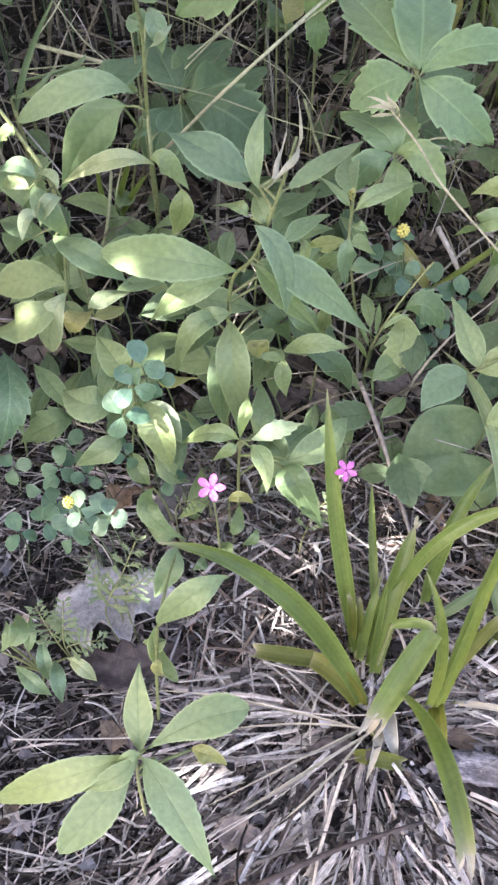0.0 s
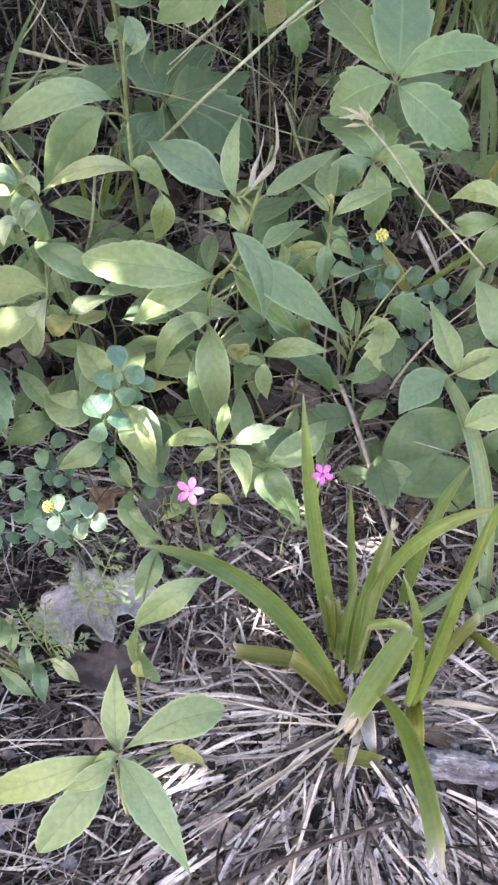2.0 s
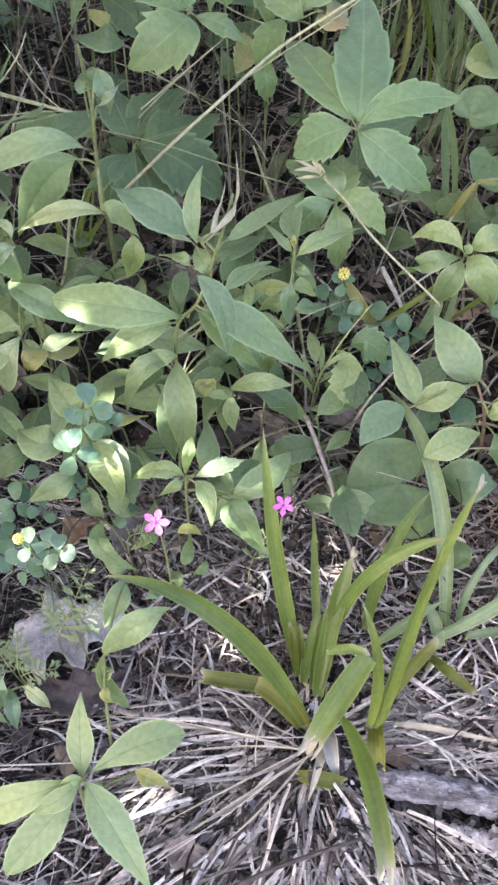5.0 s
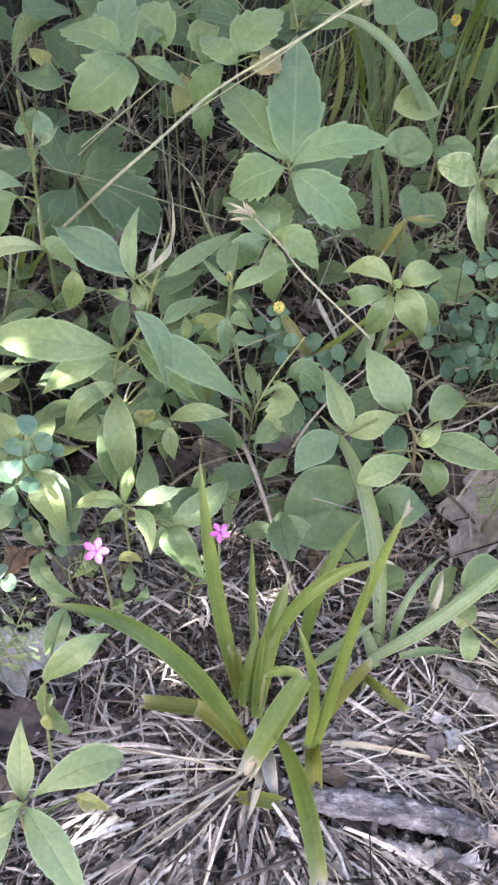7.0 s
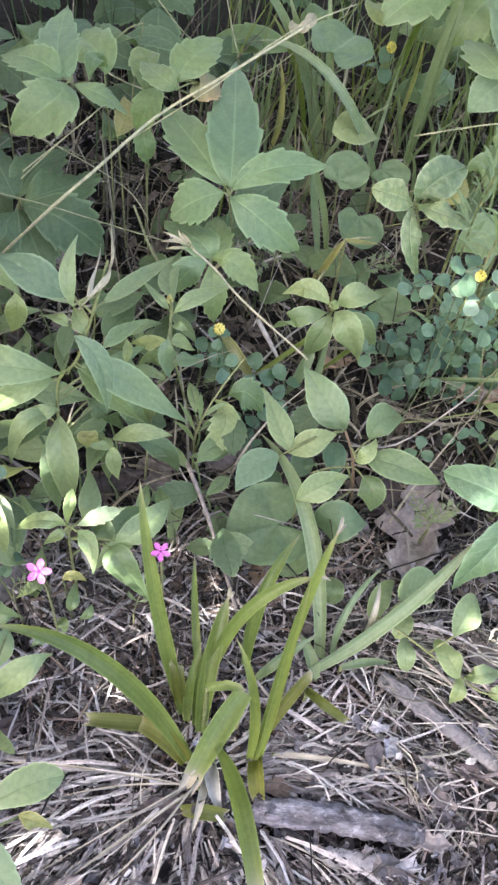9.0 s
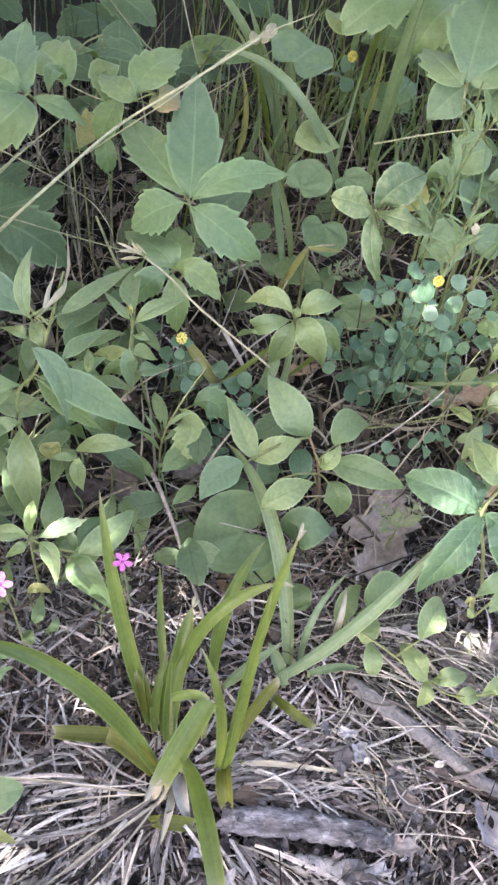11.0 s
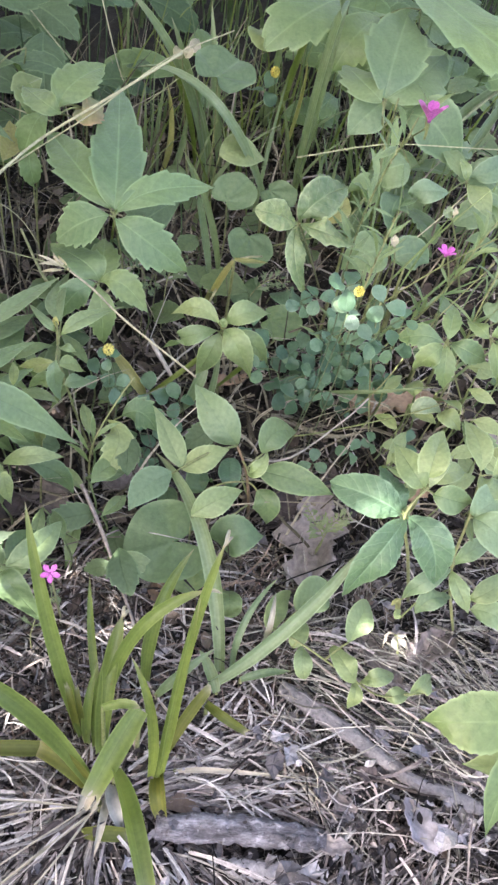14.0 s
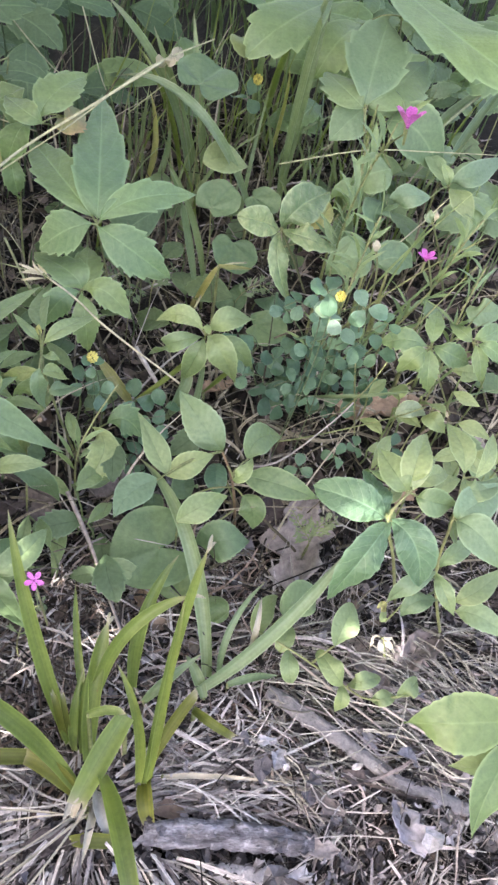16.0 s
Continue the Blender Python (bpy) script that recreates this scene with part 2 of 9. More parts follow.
CHIP = litter_material("grey_bark_chip", [(0.0, (0.045, 0.042, 0.046)), (0.5, (0.13, 0.124, 0.135)), (0.85, (0.25, 0.243, 0.262)), (1.0, (0.42, 0.412, 0.43))], scale=330.0)
DEAD = {
    "grey": litter_material("dead_leaf_grey", [(0.0, (0.155, 0.132, 0.125)), (1.0, (0.25, 0.222, 0.212))], scale=220.0, by_island=False),
    "brown": litter_material("dead_leaf_brown", [(0.0, (0.27, 0.185, 0.13)), (1.0, (0.37, 0.275, 0.20))], scale=120.0, by_island=False),
    "dark": litter_material("dead_leaf_dark", [(0.0, (0.058, 0.047, 0.046)), (1.0, (0.105, 0.087, 0.085))], scale=190.0, by_island=False),
    "ash": litter_material("dead_leaf_ash", [(0.0, (0.37, 0.352, 0.358)), (1.0, (0.42, 0.40, 0.405))], scale=420.0, by_island=False),
    "pale": litter_material("dead_leaf_pale", [(0.0, (0.25, 0.242, 0.275)), (1.0, (0.31, 0.30, 0.335))], scale=120.0, by_island=False),
}
STEM_GREEN = litter_material("green_stem", [(0.0, (0.155, 0.19, 0.075)), (1.0, (0.25, 0.27, 0.125))], rough=0.5, by_island=False)
STEM_DARK = litter_material("dark_green_stem", [(0.0, (0.075, 0.11, 0.05)), (1.0, (0.12, 0.16, 0.075))], rough=0.5, by_island=False)
STEM_BROWN = litter_material("brown_stem", [(0.0, (0.20, 0.14, 0.09)), (1.0, (0.30, 0.22, 0.14))], rough=0.6, by_island=False)
BLEACHED = litter_material("bleached_straw", [(0.0, (0.33, 0.31, 0.285)), (1.0, (0.46, 0.435, 0.405))], rough=0.6, by_island=False)
STALK = litter_material("dry_stalk", [(0.0, (0.27, 0.30, 0.16)), (1.0, (0.42, 0.42, 0.27))], rough=0.6, by_island=False)
GREY_TWIG = litter_material("weathered_twig", [(0.0, (0.28, 0.245, 0.22)), (1.0, (0.42, 0.375, 0.34))], rough=0.85, by_island=False)
SMOOTH_WOOD = litter_material("bare_grey_branch", [(0.0, (0.190, 0.183, 0.186)), (1.0, (0.215, 0.206, 0.21))], rough=0.85, scale=480.0, by_island=False)
TAN = litter_material("tan_grass_stalk", [(0.0, (0.46, 0.42, 0.28)), (1.0, (0.54, 0.50, 0.35))], rough=0.6, by_island=False)
PINK = litter_material("pink_petal", [(0.0, (0.45, 0.10, 0.37)), (1.0, (0.56, 0.18, 0.49))], rough=0.5, scale=900.0, by_island=False)
PINK_EYE = litter_material("magenta_flower_eye", [(0.0, (0.20, 0.03, 0.16)), (1.0, (0.26, 0.05, 0.21))], rough=0.5, by_island=False)
YELLOW = litter_material("yellow_floret", [(0.0, (0.60, 0.53, 0.12)), (1.0, (0.68, 0.62, 0.20))], rough=0.6, by_island=False)


def bark_material():
    mat, n, l = nodes_of("weathered_bark")
    bsdf = n["Principled BSDF"]
    co = n.new("ShaderNodeTexCoord")
    mp = n.new("ShaderNodeMapping")
    mp.inputs["Scale"].default_value = (70, 170, 170)
    l.new(co.outputs["Object"], mp.inputs[0])
    a = noise_node(n, l, 1.0, 5.0, 0.7, mp.outputs[0])
    b = noise_node(n, l, 190.0, 3.0, 0.6, co.outputs["Object"])
    col = ramp(n, l, a.outputs["Fac"], [(0.32, (0.030, 0.028, 0.032)), (0.5, (0.115, 0.110, 0.124)), (0.7, (0.32, 0.312, 0.348))])
    col = mix_col(n, l, ramp(n, l, b.outputs["Fac"], [(0.55, (0, 0, 0)), (0.72, (0.7, 0.7, 0.7))]), col, (0.40, 0.39, 0.42))
    l.new(col, bsdf.inputs["Base Color"])
    bsdf.inputs["Roughness"].default_value = 0.9
    bump = n.new("ShaderNodeBump")
    bump.inputs["Strength"].default_value, bump.inputs["Distance"].default_value = 0.9, 0.003
    l.new(a.outputs["Fac"], bump.inputs["Height"])
    l.new(bump.outputs[0], bsdf.inputs["Normal"])
    return mat


BARK = bark_material()


def soil_material():
    mat, n, l = nodes_of("soil_and_mould")
    bsdf = n["Principled BSDF"]
    geo = n.new("ShaderNodeNewGeometry")
    a = noise_node(n, l, 90.0, 5.0, 0.7, geo.outputs["Position"])
    b = noise_node(n, l, 12.0, 3.0, 0.6, geo.outputs["Position"])
    # soil tones lowered to near black, painting the shade in gaps above it
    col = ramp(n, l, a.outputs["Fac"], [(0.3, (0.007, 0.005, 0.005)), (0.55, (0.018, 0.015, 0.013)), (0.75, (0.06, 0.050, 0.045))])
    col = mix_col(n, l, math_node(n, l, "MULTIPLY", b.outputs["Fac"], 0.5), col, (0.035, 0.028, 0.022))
    l.new(col, bsdf.inputs["Base Color"])
    bsdf.inputs["Roughness"].default_value = 0.95
    bump = n.new("ShaderNodeBump")
    bump.inputs["Strength"].default_value, bump.inputs["Distance"].default_value = 1.0, 0.006
    l.new(a.outputs["Fac"], bump.inputs["Height"])
    l.new(bump.outputs[0], bsdf.inputs["Normal"])
    return mat


SOIL = soil_material()


# ---- ground ----
def ground_height(x, y):
    return 0.004 * noise.noise((x * 14, y * 14, 3.1)) + 0.002 * noise.noise((x * 60, y * 60, 7.7)) - 0.003


def make_ground():
    def steps(lo, hi):
        fine = list(np.arange(lo, hi + 1e-6, 0.008))
        far = [0.03, 0.08, 0.2, 0.5, 1.2, 3, 8, 25, 80, 300, 1500]
        return [lo - f for f in reversed(far)] + fine + [hi + f for f in far]
    xs, ys = steps(-0.32, 0.42), steps(-0.30, 0.74)
    verts = []
    for y in ys:
        for x in xs:
            near = -0.4 < x < 0.5 and -0.4 < y < 0.8
            verts.append((x, y, ground_height(x, y) if near else -0.003))
    w = len(xs)
    faces = [(j * w + i, j * w + i + 1, (j + 1) * w + i + 1, (j + 1) * w + i) for j in range(len(ys) - 1) for i in range(w - 1)]
    me = bpy.data.meshes.new("ground")
    me.from_pydata(verts, [], faces)
    me.polygons.foreach_set("use_smooth", [True] * len(faces))
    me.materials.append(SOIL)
    return tagged(new("ground", me), "dark soil with mouldering brown leaf litter", "ground", kind="structure")


make_ground()


# ---- builders ----
def mesh_object(name, verts, faces, mat, uvs=None, smooth=True):
    me = bpy.data.meshes.new(name)
    me.from_pydata([tuple(v) for v in verts], [], faces)
    if uvs is not None:
        layer = me.uv_layers.new(name="UVMap")
        at = np.empty(len(me.loops), dtype=np.int32)
        me.loops.foreach_get("vertex_index", at)
        layer.data.foreach_set("uv", np.array(uvs, dtype=np.float32)[at].ravel())
    if smooth:
        me.polygons.foreach_set("use_smooth", [True] * len(faces))
    me.materials.append(mat)
    return new(name, me)


class Plant:
    def __init__(self, root):
        self.root, self.set, self.stems = root, False, []

    def base(self, p):
        if not self.set:
            self.root.location, self.set = (p[0], p[1], 0.0), True
        return self.root.location


def plant(name, label, category, group=""):
    return Plant(tagged(new(name), label, category, group))


def under(pl, name, verts, faces, mat, uvs=None, parent=None, label=""):
    """A part of a plant, its vertices given in the world."""
    o = pl.base(verts[0])
    ob = mesh_object(name, [Vector(v) - o for v in verts], faces, mat, uvs)
    ob.parent = parent or pl.root
    if label:
        ob["label"] = label
    return ob


def tube(points, r0, r1, sides=6, rough=0.0):
    """A tapering round stem along points."""
    pts = [Vector(p) for p in points]
    # smooth the line
    dense = []
    for i in range(len(pts) - 1):
        a, b, c, d = pts[max(i - 1, 0)], pts[i], pts[i + 1], pts[min(i + 2, len(pts) - 1)]
        for s in range(4):
            t = s / 4
            dense.append(0.5 * ((2 * b) + (c - a) * t + (2 * a - 5 * b + 4 * c - d) * t * t + (3 * b - a - 3 * c + d) * t ** 3))
    dense.append(pts[-1])
    verts, faces = [], []
    for i, p in enumerate(dense):
        t = (dense[min(i + 1, len(dense) - 1)] - dense[max(i - 1, 0)]).normalized()
        s = t.cross(Vector((0.3, 1, 0.2))).normalized()
        q = t.cross(s)
        r = r0 + (r1 - r0) * i / (len(dense) - 1)
        for k in range(sides):
            a = 2 * math.pi * k / sides
            rr = r * (1 + rough * (random.random() - 0.5))
            verts.append(p + s * math.cos(a) * rr + q * math.sin(a) * rr)
    for i in range(len(dense) - 1):
        for k in range(sides):
            a, b = i * sides + k, i * sides + (k + 1) % sides
            faces.append((a, b, b + sides, a + sides))
    faces.append(tuple(range(sides))[::-1])
    faces.append(tuple(len(verts) - sides + k for k in range(sides)))
    return verts, faces


def stem(pl, points, r0=0.0009, r1=0.0005, mat=None, name="stem"):
    pts = [Vector(p) for p in points]
    if pts[0].z < 0.003:
        pts[0].z = -0.006
    pl.base(pts[0])
    for a, b in zip(pts, pts[1:]):
        for s in range(6):
            pl.stems.append(a.lerp(b, s / 5))
    return under(pl, name, *tube(pts, r0, r1), mat or STEM_GREEN)


def spindle(t, peak, low, high):
    """Half width of a leaf that is widest at peak, with its base and its tip drawn out by the two powers."""
    if t < peak:
        return math.sin(math.pi / 2 * t / peak) ** low
    return max(0.0, math.cos(math.pi / 2 * (t - peak) / (1 - peak))) ** high


PROFILE = {  # half width along the blade, as a share of the full half width
    "lance": lambda t: spindle(t, 0.45, 1.0, 1.2),
    "oval": lambda t: max(0.0, math.sin(math.pi * t)) ** 0.62,
    "quilt": lambda t: spindle(t, 0.52, 0.85, 0.6),
    "oblanc": lambda t: spindle(t, 0.64, 1.5, 0.6),
    "ovate": lambda t: spindle(t, 0.42, 0.8, 1.05),
    "round": lambda t: max(0.0, math.sin(math.pi * min(1, t ** 0.85)) ** 0.5),
    "tooth": lambda t: spindle(t, 0.52, 1.25, 1.15),
    "rhomb": lambda t: spindle(t, 0.55, 1.05, 0.9),
    "blade": lambda t: min(1.0, 0.6 + 1.4 * t) * (1 - t ** 3.4) + 0.015,
    "strap": lambda t: min(1.0, 0.6 + 1.4 * t) * (1 - t ** 8) + 0.03,
    "cut": lambda t: 0.75 + 0.25 * math.sin(math.pi * t),
    "curl": lambda t: 0.12 + 0.75 * math.sin(math.pi * min(1, t ** 0.7)) ** 2,
}
FACING = Vector((0.05, -0.5, 0.85))


def blade_mesh(b, m, e, width, shape, rnd, coarse=False, fold=None):
    """Vertices, faces and UVs of a leaf blade that runs from b through m to e, creased at the midrib, its halves arched."""
    b, m, e = Vector(b), Vector(m), Vector(e)
    c = 2 * m - (b + e) / 2
    given = fold is not None
    toothed, strap = shape in ("tooth", "rhomb"), shape in ("blade", "strap", "cut", "curl")
    rows = 18 if coarse or shape == "obovate" else 61 if toothed else 16 if strap else 49 if shape == "quilt" else 37
    cols = (-1, -0.55, 0, 0.55, 1) if coarse or strap or shape == "obovate" else (-1, -0.75, -0.42, -0.12, 0, 0.12, 0.42, 0.75, 1)
    lean = rnd.uniform(-0.5, 0.5) * (0.35 if toothed else 1)
    ref = (FACING + Vector((lean, rnd.uniform(-0.3, 0.3), 0))).normalized()
    drawn = {"blade": 0.8, "strap": 0.75, "cut": 0.6, "curl": 0.9}.get(shape, rnd.uniform(0.12, 0.32) if toothed else rnd.uniform(0.24, 0.6))
    fold = drawn if fold is None else fold
    arch = 0.0 if strap else fold * rnd.uniform(0.5, 0.9)
    skew, twist = rnd.uniform(-0.3, 0.3), 0.0 if strap else rnd.uniform(-0.6, 0.6) * (0.4 if shape == "rhomb" or given else 1)
    wave, ph = rnd.uniform(0.02, 0.07), rnd.uniform(0, 6.28)
    if shape in ("blade", "strap", "cut"):
        wave, skew = 0.01, 0.0
    verts, uvs, faces = [], [], []
    half = width / 2
    teeth = rnd.randint(6, 8) if toothed else rnd.randint(11, 15)
    bite = rnd.uniform(0.22, 0.34) if toothed else rnd.uniform(0.04, 0.12)
    bow, droop = (0.0, 0.0) if strap or shape == "obovate" or given else (rnd.uniform(-0.06, 0.06), rnd.uniform(0.0, 0.10))
    long = (e - b).length
    size = [rnd.uniform(0.55, 1.15) for q in range(34)]
    for i in range(rows):
        t = i / (rows - 1)
        p = (1 - t) ** 2 * b + 2 * t * (1 - t) * c + t * t * e
        tan = (2 * (1 - t) * (c - b) + 2 * t * (e - c)).normalized()
        side = tan.cross(ref)
        side = side + Vector((0.22 if side.x >= 0 else -0.22, 0, 0))
        side = (side - tan * side.dot(tan)).normalized()
        if shape == "curl":
            side = Matrix.Rotation(6.5 * t + ph, 3, tan) @ side
        elif twist:
            side = Matrix.Rotation(twist * (t - 0.25), 3, tan) @ side
        nor = side.cross(tan).normalized()
        p = p + side * (bow * long * math.sin(math.pi * t)) - nor * (droop * long * t ** 3)
        w = half * PROFILE[shape](t)
        for s in cols:
            k, lag = 1.0, 0.0
            if abs(s) == 1 and not coarse and (0.36 if shape == "rhomb" else 0.16) < t < 0.98 and (toothed or shape in ("lance", "ovate", "oblanc")):
                f = t * teeth + (0.4 if s > 0 else 0)
                bigness = bite * size[int(f) + (17 if s > 0 else 0)] * min(1, (t - 0.16) * 4 if shape != "rhomb" else (t - 0.36) * 5)
                k = 1.0 - bigness * 0.5 + bigness * (f % 1.0)
                lag = bigness * half * 0.35 * (f % 1.0)
            a = abs(s)
            up = fold * (1 + skew * (1 if s > 0 else -1)) * a * a * 1.12 / (a + 0.12) - arch * a * a
            ripple = wave * width * math.sin(ph + 9 * t + s * 1.3) * a
            if shape == "quilt":
                ripple += 0.11 * width * abs(math.sin(math.pi * (7 * t - 1.54 * a - 0.5))) ** 1.3 * min(1, a * 3) * (1 - 0.5 * a)
            verts.append(p + side * (w * s * k) + tan * lag + nor * (w * up + ripple))
            uvs.append((s * 0.5 + 0.5, t))
    if shape == "cut":  # ragged end
        for q in range(5):
            verts[-5 + q] = verts[-5 + q] + tan * rnd.uniform(-0.0022, 0.0018)
    n = len(cols)
    for i in range(rows - 1):
        for k in range(n - 1):
            a = i * n + k
            faces.append((a, a + 1, a + n + 1, a + n))
    return verts, faces, uvs


LEAF_RND = random.Random(11)


def leaf(pl, b, m, e, width, shape, colour, name="", fold=None):
    if not name:
        name = "blade" if shape in ("blade", "strap", "cut") else "leaf"
    if name == "blade":
        pl.base(Vector(b))
    verts, faces, uvs = blade_mesh(b, m, e, width, shape, LEAF_RND, fold=fold)
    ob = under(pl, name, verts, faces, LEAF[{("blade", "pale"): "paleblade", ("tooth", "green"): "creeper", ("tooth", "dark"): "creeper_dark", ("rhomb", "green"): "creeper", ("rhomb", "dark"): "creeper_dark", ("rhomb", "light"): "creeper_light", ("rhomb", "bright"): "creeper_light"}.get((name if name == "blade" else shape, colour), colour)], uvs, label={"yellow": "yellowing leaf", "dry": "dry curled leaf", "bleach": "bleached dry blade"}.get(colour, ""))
    b = Vector(b)
    if name == "leaf":
        if pl.stems:
            near = min(pl.stems, key=lambda q: (q - b).length)
            gap = (near - b).length
            if gap > 0.045:
                near = Vector((b.x + LEAF_RND.uniform(-0.006, 0.006), b.y + 0.012, -0.004))
        else:
            near, gap = Vector((b.x, b.y + 0.01, -0.004)), 1
        if gap > 0.001:
            mid = (near + b) / 2 + Vector((0, 0, 0.12 * (near - b).length))
            under(pl, "petiole", *tube([near, mid, b + (Vector(m) - b) * 0.04], 0.0007, 0.0005, 5), STEM_GREEN, parent=ob)
    elif name == "blade" and b.z > 0.012:
        foot = Vector((b.x + 0.003, b.y + 0.006, -0.004))
        under(pl, "sheath", *tube([foot, (foot + b) / 2, b], 0.0014, 0.0010, 6), STEM_GREEN)
    return ob


def kidney(pl, c, heading, radius, notch, colour):
    """A rounded leaf notched where its stalk joins: a wavy dish on a stalk. heading: the way from its middle to the notch."""
    c, r = Vector(c), LEAF_RND
    n = Vector((r.uniform(-0.15, 0.15), -0.28 + r.uniform(-0.12, 0.12), 0.94)).normalized()
    x = Vector((math.cos(heading), math.sin(heading), 0))
    x = (x - n * x.dot(n)).normalized()
    y = n.cross(x)
    rings, spokes = 7, 40
    ph, wave = r.uniform(0, 6.28), r.uniform(0.03, 0.07)
    hub = c + x * radius * (0.92 - notch)
    verts, uvs, faces = [hub], [(0.5, 0.0)], []
    for i in range(1, rings + 1):
        q = i / rings
        for k in range(spokes):
            a = 2 * math.pi * k / spokes
            off = min(a, 2 * math.pi - a)
            reach = radius * (1 - notch * math.exp(-(off / 0.32) ** 2)) * (1 + 0.03 * math.sin(3 * a + ph))
            rim = c + x * math.cos(a) * reach + y * math.sin(a) * reach
            lift = radius * (0.16 * q * q * abs(math.sin(a)) + wave * q * math.sin(5 * a + ph) - 0.05 * q)
            verts.append(hub.lerp(rim, q) + n * lift)
            uvs.append((0.5 + 0.5 * q * math.sin(a), q))
    for k in range(spokes):
        faces.append((0, 1 + k, 1 + (k + 1) % spokes))
        for i in range(rings - 1):
            a, b = 1 + i * spokes + k, 1 + i * spokes + (k + 1) % spokes
            faces.append((a, a + spokes, b + spokes, b))
    ob = under(pl, "leaf", verts, faces, LEAF[colour], uvs)
    foot = Vector((hub.x + 0.004, hub.y + 0.012, -0.004))
    under(pl, "petiole", *tube([foot, (foot + hub) / 2 + Vector((0.002, 0, 0.004)), hub], 0.0008, 0.0006, 5), STEM_GREEN, parent=ob)


# ---- litter ----
BARE = [  # strips that loose straw has slid off: sticks and broad fallen leaves
    ((0.050, -0.081), (0.127, -0.094), 0.010),
    ((0.121, -0.011), (0.155, -0.039), 0.0036),
    ((0.155, -0.039), (0.185, -0.065), 0.0030),
    ((-0.116, -0.034), (-0.085, -0.020), 0.015),
    ((-0.107, -0.050), (-0.079, -0.040), 0.014),
    ((0.214, 0.207), (0.258, 0.209), 0.012),
    ((0.151, 0.070), (0.161, 0.113), 0.012),
]


def bare(x, y):
    for (ax, ay), (bx, by), r in BARE:
        dx, dy = bx - ax, by - ay
        t = min(1, max(0, ((x - ax) * dx + (y - ay) * dy) / (dx * dx + dy * dy)))
        if (x - ax - t * dx) ** 2 + (y - ay - t * dy) ** 2 < r * r:
            return True
    return False


def ribbons(name, label, count, area, length, width, height, mat, seed, heading=None, steep=0.25, bend=0.3, ridge=0.2):
    """Many loose dry blades in one sheet: each a bent ribbon of its own."""
    r = np.random.default_rng(seed)
    seg = 6
    verts, faces, uvs = [], [], []
    for k in range(count):
        x, y = r.uniform(area[0], area[1]), r.uniform(area[2], area[3])
        a = r.uniform(0, 2 * math.pi) if heading is None else heading(x, y, r)
        ln, w = r.uniform(*length), r.uniform(*width)
        if any(bare(x + math.cos(a) * ln * q, y + math.sin(a) * ln * q) for q in (0.0, 0.33, 0.66, 1.0)) and r.random() < 0.88:
            continue
        z = ground_height(x, y) + height[0] + (height[1] - height[0]) * r.random() ** 2
        turn, rise = r.normal(0, bend), r.normal(0, steep)
        tilt = r.normal(0, 0.7)
        px, py, pz = x, y, z
        for s in range(seg + 1):
            t = s / seg
            ca, sa = math.cos(a), math.sin(a)
            ww = w * (1 - 0.75 * abs(t - 0.4)) * 0.5
            sx, sy, sz = -sa * math.cos(tilt) * ww, ca * math.cos(tilt) * ww, math.sin(tilt) * ww
            verts.append((px - sx, py - sy, max(pz - sz, -0.002)))
            verts.append((px, py, max(pz, -0.002) + ww * ridge))
            verts.append((px + sx, py + sy, max(pz + sz, -0.002)))
            uvs += [(0.0, t * ln * 100), (0.5, t * ln * 100), (1.0, t * ln * 100)]
            step = ln / seg
            px, py = px + ca * step, py + sa * step
            pz = pz + rise * step + r.normal(0, 0.0008)
            floor = ground_height(px, py) + 0.001
            if pz < floor:
                pz, rise = floor, abs(rise) * 0.4
            rise -= 0.12
            a += turn / seg * 1.6 + r.normal(0, 0.06)
            tilt += r.normal(0, 0.25)
        o = len(verts) - 3 * (seg + 1)
        for s in range(seg):
            q = o + 3 * s
            faces.append((q, q + 1, q + 4, q + 3))
            faces.append((q + 1, q + 2, q + 5, q + 4))
    ob = mesh_object(name, verts, faces, mat, uvs)
    return tagged(ob, label, "litter", kind="stuff")


def combed(x, y, r):
    """Dead leaves of the clump lie combed outwards from it, bending round together."""
    a = math.atan2(y + 0.068, x - 0.022)
    return a + 0.35 * noise.noise((x * 22, y * 22, 8.5)) + r.normal(0, 0.28)


def along_branch(x, y, r):
    """Fine straw drifted beside the fallen branch, running with it."""
    return -0.55 + 0.9 * noise.noise((x * 20, y * 20, 2.5)) + r.normal(0, 0.3)


def around_clump(x, y, r):
    """Straw lies in bundles: out from the clump near it, drifting into level drifts farther off."""
    a = math.atan2(y + 0.065, x - 0.02)
    reach = math.hypot(x - 0.02, y + 0.065)
    drift = 0.2 + 1.3 * noise.noise((x * 16, y * 16, 5.5))
    if r.random() < max(0.10, 0.75 - reach / 0.13):
        return a + 0.5 * noise.noise((x * 25, y * 25, 1.5)) + r.normal(0, 0.35)
    return drift + r.normal(0, 0.6) + (math.pi if r.random() < 0.5 else 0)


NEAR = (-0.20, 0.30, -0.22, 0.10)
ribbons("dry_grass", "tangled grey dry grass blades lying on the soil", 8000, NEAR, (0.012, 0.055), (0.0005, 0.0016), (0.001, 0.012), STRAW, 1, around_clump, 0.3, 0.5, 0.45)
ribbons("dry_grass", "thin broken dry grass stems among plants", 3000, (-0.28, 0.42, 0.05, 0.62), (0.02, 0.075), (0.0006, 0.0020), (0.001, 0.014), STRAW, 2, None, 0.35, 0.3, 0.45)
